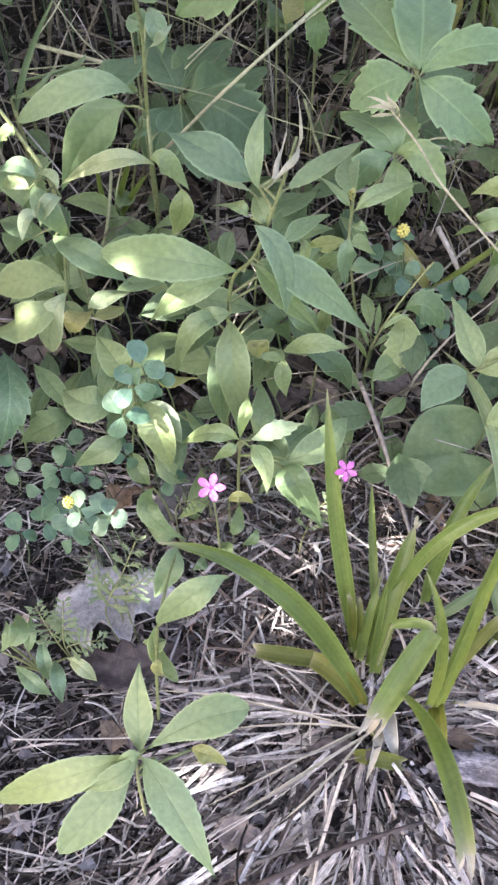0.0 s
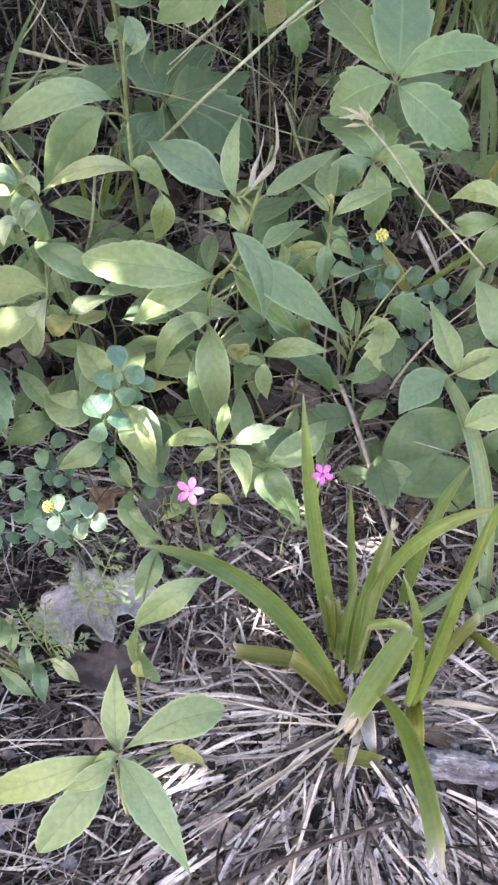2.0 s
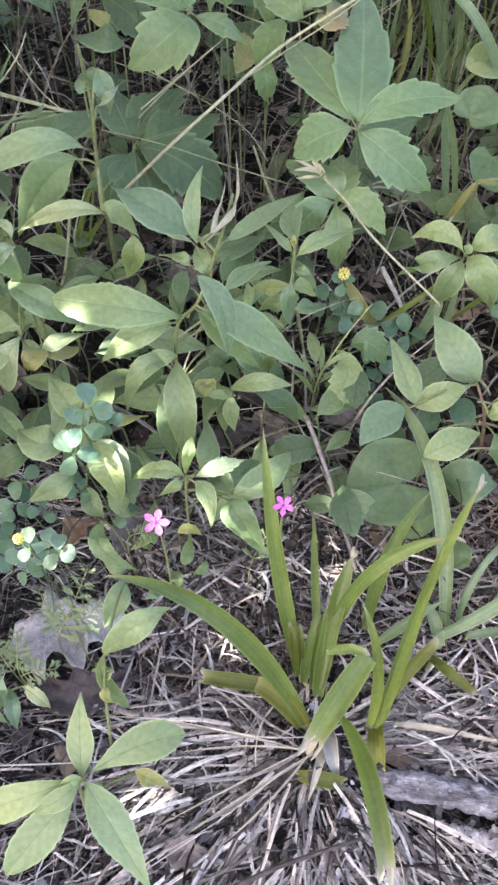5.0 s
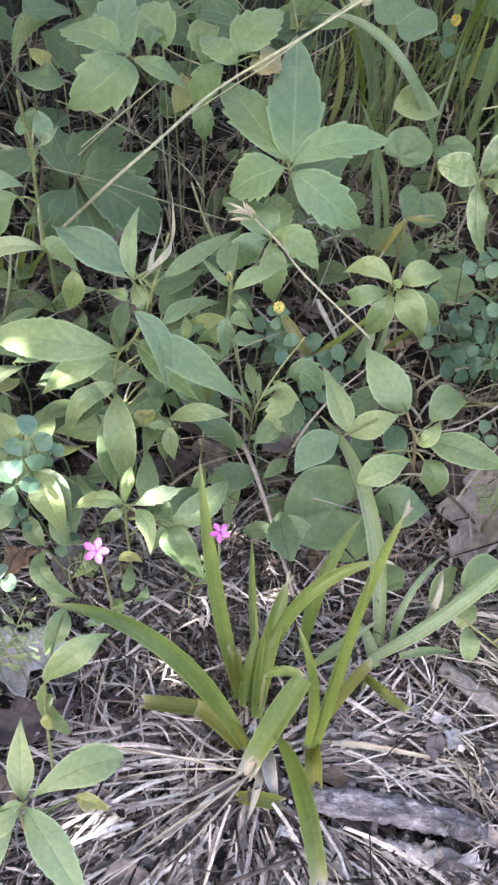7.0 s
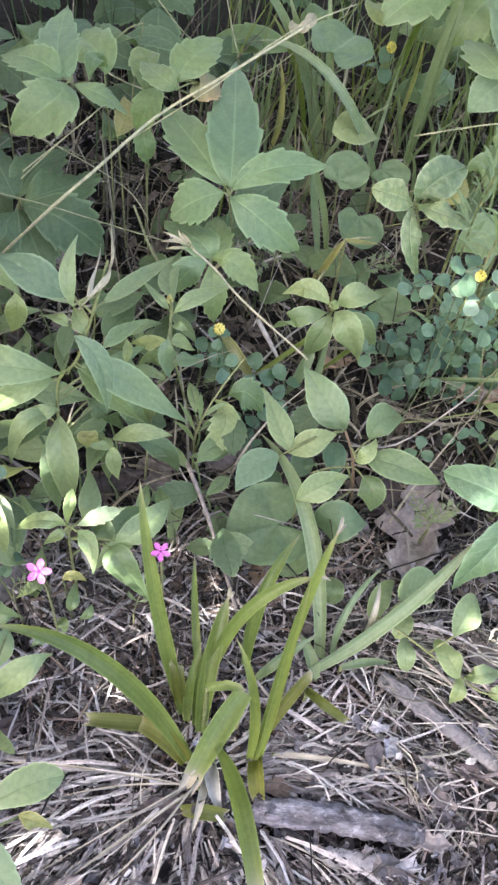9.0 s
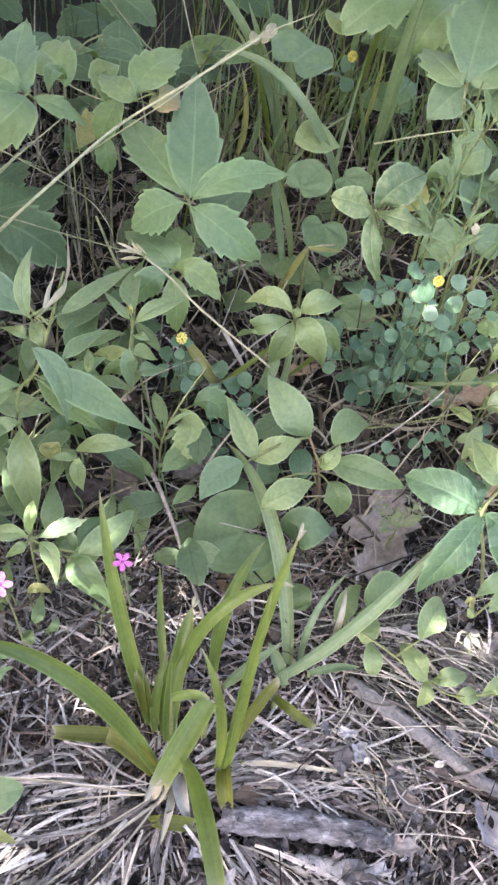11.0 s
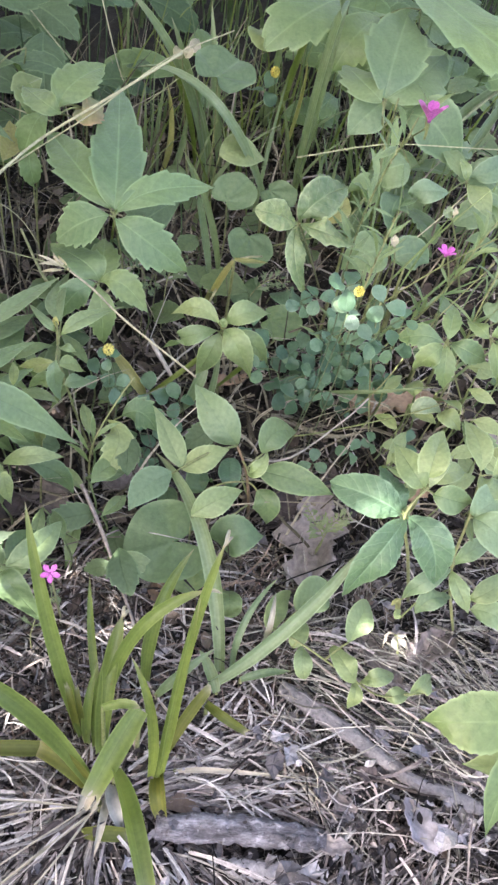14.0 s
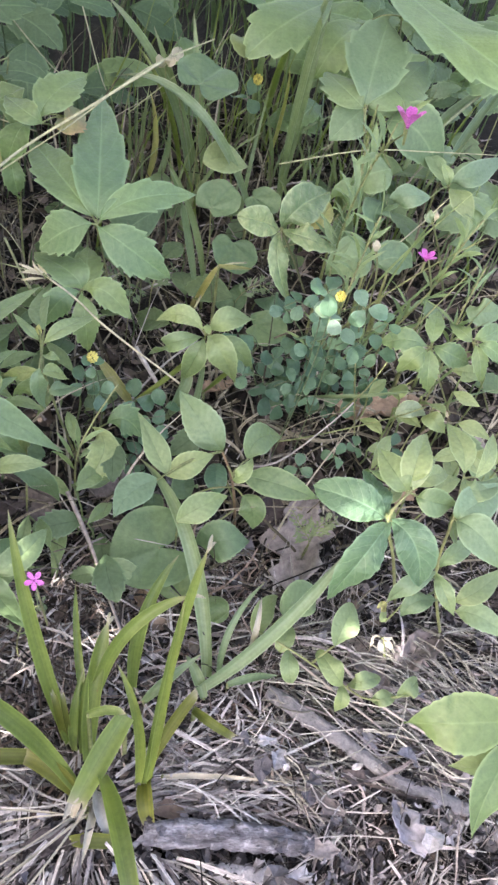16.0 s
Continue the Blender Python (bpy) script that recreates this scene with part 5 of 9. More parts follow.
p = plant("broad_leaf_sapling", "sapling leaf with toothed edge turning yellow", "wild plant", "lance-leaved plants")
stem(p, [(0.0344, 0.1646, 0.0000), (0.0287, 0.1565, 0.0300), (0.0251, 0.1413, 0.0550)], 0.0008, 0.0006)
leaf(p, (0.0239, 0.1413, 0.0550), (0.0325, 0.1183, 0.0600), (0.0158, 0.0975, 0.0450), 0.0198, "tooth", "light")
leaf(p, (0.0325, 0.1492, 0.0500), (0.0446, 0.1492, 0.0550), (0.0566, 0.1453, 0.0400), 0.0199, "tooth", "green")

p = plant("rosette_plant", "young plant with five smooth lance leaves in a whorl", "wild plant", "")
stem(p, [(-0.073, -0.115, 0.000), (-0.069, -0.119, 0.070), (-0.0655, -0.1215, 0.120)])
leaf(p, (-0.0640, -0.1203, 0.1220), (-0.0658, -0.1095, 0.1300), (-0.0667, -0.0976, 0.1400), 0.0097, "lance", "soft", fold=0.35)
leaf(p, (-0.0632, -0.1197, 0.1220), (-0.0463, -0.1114, 0.1320), (-0.0308, -0.1063, 0.1320), 0.0131, "oblanc", "soft", fold=0.2)
leaf(p, (-0.0632, -0.1215, 0.1220), (-0.0511, -0.1349, 0.1200), (-0.0366, -0.1515, 0.1050), 0.0129, "lance", "soft_blue", fold=0.2)
leaf(p, (-0.0653, -0.1204, 0.1220), (-0.0841, -0.1302, 0.1250), (-0.1100, -0.1357, 0.1050), 0.0129, "oblanc", "soft", fold=0.2)
leaf(p, (-0.0648, -0.1230, 0.1200), (-0.0736, -0.1355, 0.1180), (-0.0863, -0.1491, 0.1050), 0.0135, "oblanc", "soft", fold=0.2)
leaf(p, (-0.0637, -0.1224, 0.1260), (-0.0709, -0.1294, 0.1260), (-0.0811, -0.1326, 0.1180), 0.0074, "lance", "soft")
leaf(p, (-0.0634, -0.1220, 0.1260), (-0.0667, -0.1240, 0.1280), (-0.0714, -0.1260, 0.1220), 0.0042, "lance", "soft")
leaf(p, (-0.0506, -0.1090, 0.0900), (-0.0432, -0.1109, 0.0920), (-0.0376, -0.1107, 0.0800), 0.0071, "ovate", "yellow")
leaf(p, (-0.0618, -0.1155, 0.1000), (-0.0600, -0.1208, 0.0950), (-0.0564, -0.1223, 0.0800), 0.0069, "ovate", "soft_blue")

p = plant("strap_leaf_clump", "clump of arching strap-shaped green blades with cut ends", "grass clump", "")
leaf(p, (0.014, -0.040, 0.025), (-0.003, -0.013, 0.090), (-0.013, 0.015, 0.145), 0.0074, "blade", "grass")
leaf(p, (0.0174, -0.0592, 0.0150), (-0.0245, -0.0424, 0.0850), (-0.0722, -0.0394, 0.1100), 0.0092, "blade", "grass")
leaf(p, (0.0176, -0.0601, 0.0120), (0.0071, -0.0558, 0.0300), (-0.0079, -0.0475, 0.0300), 0.0094, "cut", "olive")
leaf(p, (0.0014, -0.0480, 0.0280), (-0.0151, -0.0487, 0.0320), (-0.0334, -0.0472, 0.0300), 0.0076, "cut", "olive")
leaf(p, (0.0218, -0.0283, 0.0300), (0.0171, -0.0014, 0.0500), (0.0157, 0.0327, 0.0550), 0.0043, "blade", "grass")
leaf(p, (0.0235, -0.0457, 0.0150), (0.0251, -0.0273, 0.0550), (0.0315, -0.0044, 0.0800), 0.0079, "strap", "grass")
leaf(p, (0.0205, -0.0420, 0.0150), (0.0203, -0.0328, 0.0450), (0.0226, -0.0225, 0.0650), 0.0054, "blade", "grass")
leaf(p, (0.0169, -0.0403, 0.0150), (0.0162, -0.0350, 0.0450), (0.0204, -0.0183, 0.0600), 0.0047, "blade", "grass")
leaf(p, (0.0237, -0.0320, 0.0200), (0.0359, -0.0180, 0.0850), (0.0677, -0.0115, 0.1150), 0.0062, "strap", "grass")
leaf(p, (0.0458, -0.0102, 0.0200), (0.0488, 0.0027, 0.0700), (0.0672, 0.0298, 0.0850), 0.0073, "blade", "grass")
leaf(p, (0.0509, -0.0592, 0.0150), (0.0616, -0.0244, 0.0900), (0.0720, -0.0070, 0.1460), 0.0046, "strap", "grass")
leaf(p, (0.0533, -0.0590, 0.0150), (0.0584, -0.0392, 0.0700), (0.0639, -0.0180, 0.1200), 0.0041, "blade", "grass")
leaf(p, (0.0481, -0.0593, 0.0150), (0.0458, -0.0467, 0.0600), (0.0350, -0.0284, 0.0850), 0.0052, "blade", "grass")
leaf(p, (0.0548, -0.0477, 0.0150), (0.0651, -0.0354, 0.0300), (0.0770, -0.0241, 0.0400), 0.0064, "cut", "olive")
leaf(p, (0.0394, -0.0481, 0.0720), (0.0287, -0.0639, 0.0680), (0.0173, -0.0834, 0.0620), 0.0109, "cut", "grass")
leaf(p, (0.0284, -0.0652, 0.0450), (0.0325, -0.1041, 0.1050), (0.0382, -0.1405, 0.1180), 0.0080, "cut", "grass")
leaf(p, (0.0227, -0.0481, 0.0750), (0.0298, -0.0489, 0.0800), (0.0380, -0.0517, 0.0830), 0.0043, "cut", "grass")
leaf(p, (0.0526, -0.0571, 0.0120), (0.0513, -0.0698, 0.0200), (0.0534, -0.0770, 0.0120), 0.0083, "cut", "olive")
leaf(p, (0.0768, -0.0288, 0.0300), (0.0835, -0.0401, 0.0400), (0.0965, -0.0440, 0.0300), 0.0049, "cut", "olive")
leaf(p, (0.0517, -0.0181, 0.0200), (0.0631, -0.0137, 0.0350), (0.0821, -0.0023, 0.0400), 0.0057, "blade", "pale")
leaf(p, (0.0115, -0.0367, 0.0200), (0.0091, -0.0376, 0.0500), (0.0063, -0.0308, 0.0620), 0.0036, "cut", "olive")
leaf(p, (0.0143, -0.0365, 0.0200), (0.0120, -0.0383, 0.0500), (0.0105, -0.0315, 0.0600), 0.0032, "cut", "olive")
leaf(p, (0.0157, -0.0825, 0.0120), (0.0262, -0.0848, 0.0160), (0.0374, -0.0849, 0.0120), 0.0075, "cut", "olive")
leaf(p, (0.0286, -0.0623, 0.0150), (0.0296, -0.0745, 0.0200), (0.0341, -0.0833, 0.0120), 0.0072, "blade", "bleach")
leaf(p, (0.0262, -0.0669, 0.0120), (0.0240, -0.0800, 0.0200), (0.0206, -0.0950, 0.0120), 0.0046, "blade", "bleach")
leaf(p, (0.0607, -0.0557, 0.0120), (0.0816, -0.0577, 0.0160), (0.1256, -0.0623, 0.0120), 0.0030, "blade", "bleach")
leaf(p, (0.0220, -0.0714, 0.0200), (-0.0197, -0.0971, 0.0220), (-0.0551, -0.1165, 0.0120), 0.0009, "blade", "bleach")
leaf(p, (0.0235, -0.0742, 0.0200), (-0.0109, -0.0991, 0.0220), (-0.0381, -0.1173, 0.0120), 0.0015, "blade", "bleach")
leaf(p, (0.0227, -0.0714, 0.0200), (0.0012, -0.1001, 0.0220), (-0.0210, -0.1196, 0.0120), 0.0012, "blade", "bleach")
leaf(p, (0.0221, -0.0742, 0.0200), (-0.0128, -0.0757, 0.0220), (-0.0455, -0.0797, 0.0120), 0.0009, "blade", "bleach")
leaf(p, (0.0228, -0.0756, 0.0200), (-0.0386, -0.0675, 0.0220), (-0.0829, -0.0649, 0.0120), 0.0013, "blade", "bleach")
for dx, dy, ln, w in ((-0.0022, 0.0012, 0.009, 0.0040), (0.0006, -0.0004, 0.005, 0.0034), (0.0030, -0.0020, 0.007, 0.0022)):
    leaf(p, (0.0190 + dx, -0.0808 + dy, 0.0626), (0.0170 + dx, -0.0838 + dy, 0.0600), (0.0180 + dx * 0.9 - ln * 0.45, -0.0826 + dy - ln * 0.7, 0.0540), w, "blade", "bleach", name="frayed_end")
for x, y, z, dx, dy in ((0.0720, -0.0070, 0.1450, 0.0030, 0.0090), (0.0716, -0.0074, 0.1440, 0.0050, 0.0060), (0.0315, -0.0046, 0.0796, 0.0012, 0.0060), (0.0318, -0.0050, 0.0792, 0.0030, 0.0040), (0.0676, -0.0116, 0.1148, 0.0070, -0.0010)):
    leaf(p, (x, y, z), (x + dx * 0.5, y + dy * 0.5, z + 0.001), (x + dx, y + dy, z - 0.001), 0.0017, "blade", "husk", name="frayed_end")
for dx, ln, w in ((-0.0019, 0.0042, 0.0030), (0.0018, 0.0060, 0.0027)):
    leaf(p, (0.0378 + dx, -0.1385, 0.1176), (0.0382 + dx, -0.1405, 0.1178), (0.0384 + dx * 1.1, -0.1400 - ln, 0.1160), w, "blade", "bleach", name="frayed_end")

p = plant("pale_blade_clump", "pale bluish broad grass blades leaning over litter", "grass clump", "")
leaf(p, (0.0819, -0.0095, 0.0120), (0.1183, 0.0039, 0.0500), (0.1542, 0.0269, 0.0900), 0.0082, "strap", "pale")
leaf(p, (0.0883, -0.0014, 0.0100), (0.0774, 0.0593, 0.0550), (0.0523, 0.1173, 0.0550), 0.0088, "blade", "pale")
leaf(p, (0.0943, -0.0003, 0.0100), (0.0990, 0.0139, 0.0400), (0.1186, 0.0345, 0.0500), 0.0043, "blade", "pale")
leaf(p, (0.0975, -0.0109, 0.0200), (0.1112, -0.0084, 0.0220), (0.1275, -0.0046, 0.0150), 0.0047, "blade", "pale")
leaf(p, (0.1107, 0.0067, 0.0300), (0.1108, 0.0074, 0.0500), (0.1144, 0.0223, 0.0550), 0.0035, "blade", "bleach")
leaf(p, (0.0848, -0.0146, 0.0120), (0.0799, -0.0036, 0.0200), (0.0744, 0.0020, 0.0300), 0.0068, "blade", "pale")

p = plant("oval_leaf_sapling", "low sapling with smooth oval leaves on a brown stem", "sapling", "")
stem(p, [(0.1165, 0.1056, 0.0000), (0.1112, 0.1029, 0.0300), (0.1047, 0.1014, 0.0600), (0.0979, 0.1073, 0.0750)], 0.0012, 0.0007, STEM_BROWN)
leaf(p, (0.0990, 0.1121, 0.0700), (0.0858, 0.1200, 0.0850), (0.0738, 0.1417, 0.0900), 0.0219, "ovate", "soft_blue", fold=0.3)
leaf(p, (0.0658, 0.0890, 0.0750), (0.0589, 0.1040, 0.0850), (0.0499, 0.1190, 0.0950), 0.0154, "ovate", "soft")
leaf(p, (0.0653, 0.0924, 0.0700), (0.0784, 0.0950, 0.0780), (0.0932, 0.1018, 0.0780), 0.0150, "ovate", "soft")
leaf(p, (0.0596, 0.0861, 0.0750), (0.0449, 0.0722, 0.0820), (0.0346, 0.0550, 0.0820), 0.0182, "ovate", "soft_blue", fold=0.2)
leaf(p, (0.0703, 0.0666, 0.0620), (0.0836, 0.0726, 0.0680), (0.1011, 0.0845, 0.0620), 0.0166, "ovate", "light", fold=0.3)
leaf(p, (0.1113, 0.1015, 0.0600), (0.1301, 0.0890, 0.0680), (0.1548, 0.0841, 0.0600), 0.0196, "ovate", "green", fold=0.3)
leaf(p, (0.1034, 0.0906, 0.0700), (0.1075, 0.0887, 0.0800), (0.1146, 0.1006, 0.0800), 0.0091, "ovate", "bright")
leaf(p, (0.1163, 0.1139, 0.0600), (0.1256, 0.1258, 0.0650), (0.1460, 0.1425, 0.0500), 0.0191, "ovate", "green")
leaf(p, (0.1121, 0.0942, 0.0500), (0.1188, 0.0860, 0.0450), (0.1194, 0.0819, 0.0300), 0.0168, "ovate", "green")
leaf(p, (0.0873, 0.0793, 0.0200), (0.1006, 0.0721, 0.0350), (0.1176, 0.0754, 0.0300), 0.0256, "ovate", "round_leaf", fold=0.25)
leaf(p, (0.0623, 0.1102, 0.0300), (0.0601, 0.0944, 0.0350), (0.0589, 0.0862, 0.0300), 0.0125, "round", "dark")
leaf(p, (0.1018, 0.1347, 0.0300), (0.1010, 0.1178, 0.0350), (0.0998, 0.1106, 0.0300), 0.0145, "round", "clover")
leaf(p, (0.0937, 0.0460, 0.0160), (0.0938, 0.0328, 0.0250), (0.0922, 0.0276, 0.0160), 0.0137, "round", "green")
leaf(p, (0.0830, 0.1014, 0.0400), (0.0790, 0.1051, 0.0450), (0.0852, 0.1168, 0.0400), 0.0169, "ovate", "dark")
kidney(p, (0.0590, 0.0667, 0.0350), 0.143, 0.0251, 0.78, "round_leaf")
kidney(p, (0.0726, 0.0561, 0.0200), 1.235, 0.0122, 0.30, "round_leaf")
kidney(p, (0.0946, 0.0344, 0.0200), 1.486, 0.0079, 0.30, "green")

p = plant("aster_whorl", "small plant with a whorl of soft lance leaves", "wild plant", "lance-leaved plants")
stem(p, [(0.1017, 0.2271, 0.0000), (0.0957, 0.2055, 0.0500), (0.0918, 0.1833, 0.0960)], 0.0009, 0.0006)
leaf(p, (0.0902, 0.1847, 0.0980), (0.0768, 0.1913, 0.1060), (0.0614, 0.1949, 0.0950), 0.0128, "lance", "soft")
leaf(p, (0.0947, 0.1850, 0.0980), (0.1060, 0.1864, 0.1080), (0.1264, 0.2024, 0.0950), 0.0163, "lance", "soft")
leaf(p, (0.0937, 0.1838, 0.0950), (0.1016, 0.1678, 0.0950), (0.1145, 0.1749, 0.0600), 0.0181, "lance", "soft")
leaf(p, (0.0904, 0.1879, 0.0900), (0.0716, 0.1806, 0.0900), (0.0584, 0.1964, 0.0650), 0.0119, "lance", "green")
leaf(p, (0.0913, 0.1861, 0.0900), (0.0856, 0.1763, 0.0800), (0.0789, 0.1830, 0.0500), 0.0146, "lance", "light")
leaf(p, (0.1006, 0.1974, 0.0800), (0.1167, 0.1923, 0.0750), (0.1291, 0.1957, 0.0500), 0.0146, "lance", "green")
leaf(p, (0.0915, 0.1830, 0.0980), (0.0911, 0.1800, 0.1040), (0.0915, 0.1825, 0.1060), 0.0059, "lance", "bright")

p = plant("mottled_herb", "herb with pale mottled rounded leaves", "wild plant", "")
stem(p, [(0.2020, 0.3477, 0.0000), (0.1733, 0.3066, 0.0600), (0.1418, 0.2461, 0.1320)], 0.0009, 0.0007)
leaf(p, (0.1397, 0.2468, 0.1320), (0.1249, 0.2348, 0.1450), (0.1092, 0.2342, 0.1480), 0.0190, "quilt", "mottled", fold=0.3)
leaf(p, (0.1423, 0.2496, 0.1320), (0.1536, 0.2543, 0.1450), (0.1764, 0.2788, 0.1400), 0.0258, "quilt", "mottled", fold=0.2)
leaf(p, (0.1429, 0.2446, 0.1320), (0.1579, 0.2337, 0.1350), (0.1823, 0.2515, 0.1150), 0.0220, "quilt", "mottled", fold=0.2)
leaf(p, (0.1406, 0.2445, 0.1300), (0.1371, 0.2210, 0.1250), (0.1490, 0.2231, 0.0950), 0.0167, "quilt", "mottled", fold=0.4)
leaf(p, (0.1651, 0.2791, 0.1350), (0.1632, 0.2831, 0.1400), (0.1662, 0.3005, 0.1350), 0.0091, "quilt", "mottled")
leaf(p, (0.1617, 0.2613, 0.1250), (0.1721, 0.2645, 0.1300), (0.1876, 0.2991, 0.1200), 0.0134, "quilt", "yellow")

p = plant("creeper_seedling", "small five-fingered creeper leaf with wide toothed leaflets", "creeper", "five-fingered creepers")
stem(p, [(0.2956, 0.2018, 0.0000), (0.2575, 0.1843, 0.0600), (0.2329, 0.1699, 0.1050)], 0.0007, 0.0006)
stem(p, [(0.3280, 0.2111, 0.0000), (0.2887, 0.1896, 0.0600), (0.2628, 0.1746, 0.1050)], 0.0007, 0.0006)
leaf(p, (0.2309, 0.1705, 0.1050), (0.2145, 0.1723, 0.1100), (0.2019, 0.1763, 0.1000), 0.0165, "rhomb", "light")
leaf(p, (0.2324, 0.1707, 0.1070), (0.2371, 0.1808, 0.1120), (0.2440, 0.2000, 0.1100), 0.0123, "rhomb", "light")
leaf(p, (0.2353, 0.1708, 0.1050), (0.2440, 0.1631, 0.1080), (0.2660, 0.1709, 0.0900), 0.0157, "rhomb", "light")
leaf(p, (0.2318, 0.1677, 0.1050), (0.2300, 0.1565, 0.1000), (0.2313, 0.1504, 0.0850), 0.0141, "rhomb", "light")
leaf(p, (0.2296, 0.1675, 0.1050), (0.2190, 0.1591, 0.1050), (0.2125, 0.1603, 0.0900), 0.0147, "rhomb", "light")
leaf(p, (0.2627, 0.1768, 0.1050), (0.2554, 0.1793, 0.1100), (0.2525, 0.1960, 0.1050), 0.0120, "rhomb", "light")
leaf(p, (0.2646, 0.1777, 0.1050), (0.2727, 0.1815, 0.1100), (0.2970, 0.2006, 0.1000), 0.0133, "rhomb", "green")
leaf(p, (0.2640, 0.1739, 0.1050), (0.2668, 0.1638, 0.1000), (0.2722, 0.1589, 0.0850), 0.0132, "rhomb", "light")
leaf(p, (0.2654, 0.1748, 0.1050), (0.2739, 0.1682, 0.1050), (0.2923, 0.1715, 0.0900), 0.0120, "rhomb", "green")

p = plant("large_creeper_leaf", "large five-fingered creeper leaf with coarse teeth", "creeper", "five-fingered creepers")
stem(p, [(0.041, 0.300, 0.000), (0.032, 0.246, 0.090), (0.0245, 0.2195, 0.144)])
leaf(p, (0.0243, 0.2252, 0.1460), (0.0259, 0.2603, 0.1560), (0.0278, 0.3620, 0.1500), 0.0337, "rhomb", "green", fold=0.16)
leaf(p, (0.0224, 0.2270, 0.1460), (0.0043, 0.2549, 0.1520), (-0.0175, 0.3153, 0.1400), 0.0286, "rhomb", "green", fold=0.3)
leaf(p, (0.0259, 0.2234, 0.1460), (0.0484, 0.2397, 0.1520), (0.0887, 0.2696, 0.1380), 0.0208, "rhomb", "green", fold=0.2)
leaf(p, (0.0252, 0.2182, 0.1460), (0.0430, 0.2085, 0.1390), (0.0690, 0.2120, 0.1150), 0.0260, "rhomb", "green", fold=0.2)
leaf(p, (0.0219, 0.2182, 0.1480), (0.0062, 0.2145, 0.1440), (-0.0088, 0.2140, 0.1300), 0.0275, "rhomb", "green", fold=0.12)

p = plant("yellowing_creeper_leaf", "five-fingered creeper leaf low under the big one, yellowing", "creeper", "five-fingered creepers")
stem(p, [(0.0203, 0.4035, 0.0100), (0.0187, 0.2752, 0.0700), (0.0167, 0.1908, 0.1200)], 0.0008, 0.0007)
leaf(p, (0.0167, 0.1918, 0.1200), (0.0091, 0.1997, 0.1280), (-0.0128, 0.2254, 0.1220), 0.0246, "rhomb", "light")
leaf(p, (0.0172, 0.1922, 0.1200), (0.0188, 0.2031, 0.1260), (0.0201, 0.2335, 0.1220), 0.0202, "rhomb", "light")
leaf(p, (0.0176, 0.1908, 0.1200), (0.0300, 0.1871, 0.1240), (0.0464, 0.1837, 0.1050), 0.0173, "rhomb", "bright")
leaf(p, (0.0167, 0.1893, 0.1200), (0.0202, 0.1714, 0.1150), (0.0203, 0.1714, 0.0900), 0.0162, "rhomb", "bright")
leaf(p, (0.0151, 0.1892, 0.1200), (0.0031, 0.1824, 0.1180), (-0.0063, 0.1830, 0.0950), 0.0172, "rhomb", "green")

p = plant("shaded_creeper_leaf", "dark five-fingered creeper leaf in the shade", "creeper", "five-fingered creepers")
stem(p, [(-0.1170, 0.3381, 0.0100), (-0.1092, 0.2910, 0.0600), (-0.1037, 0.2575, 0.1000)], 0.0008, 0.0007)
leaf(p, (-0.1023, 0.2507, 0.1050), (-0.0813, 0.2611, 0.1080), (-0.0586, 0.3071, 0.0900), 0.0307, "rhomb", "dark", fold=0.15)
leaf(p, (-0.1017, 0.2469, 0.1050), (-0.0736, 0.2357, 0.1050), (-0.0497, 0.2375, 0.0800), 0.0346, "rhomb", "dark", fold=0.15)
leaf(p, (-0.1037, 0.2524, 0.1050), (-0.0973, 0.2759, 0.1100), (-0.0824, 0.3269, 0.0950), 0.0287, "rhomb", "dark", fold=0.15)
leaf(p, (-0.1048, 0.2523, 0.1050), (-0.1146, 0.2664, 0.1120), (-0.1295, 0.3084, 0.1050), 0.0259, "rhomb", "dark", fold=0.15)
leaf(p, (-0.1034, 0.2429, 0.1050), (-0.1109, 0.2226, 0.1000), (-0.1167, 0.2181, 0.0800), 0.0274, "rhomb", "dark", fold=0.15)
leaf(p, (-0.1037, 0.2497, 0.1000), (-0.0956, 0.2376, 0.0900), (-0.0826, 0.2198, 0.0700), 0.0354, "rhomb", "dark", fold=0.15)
leaf(p, (-0.0481, 0.1632, 0.1000), (-0.0359, 0.1709, 0.1000), (-0.0199, 0.1972, 0.0900), 0.0216, "ovate", "dark")

p = plant("pointed_creeper_leaf", "pointed creeper leaflets hanging over the shade", "creeper", "five-fingered creepers")
stem(p, [(-0.0766, 0.5083, 0.0100), (-0.0752, 0.3820, 0.1000), (-0.0727, 0.2819, 0.1700)], 0.0008, 0.0007)
leaf(p, (-0.0742, 0.2800, 0.1700), (-0.0803, 0.2584, 0.1700), (-0.1048, 0.2545, 0.1500), 0.0321, "rhomb", "light", fold=0.25)
leaf(p, (-0.0769, 0.2837, 0.1700), (-0.0923, 0.2873, 0.1780), (-0.1192, 0.3137, 0.1700), 0.0263, "rhomb", "green")
leaf(p, (-0.0717, 0.2868, 0.1700), (-0.0775, 0.3092, 0.1750), (-0.0871, 0.3874, 0.1650), 0.0271, "rhomb", "green")
leaf(p, (-0.0702, 0.2822, 0.1680), (-0.0517, 0.2734, 0.1700), (-0.0345, 0.2861, 0.1500), 0.0164, "rhomb", "bright")
leaf(p, (-0.0633, 0.3002, 0.1600), (-0.0631, 0.3223, 0.1650), (-0.0548, 0.3338, 0.1500), 0.0140, "rhomb", "green")
leaf(p, (-0.1523, 0.3680, 0.1200), (-0.1418, 0.3598, 0.1200), (-0.1333, 0.3646, 0.1100), 0.0116, "rhomb", "yellow")
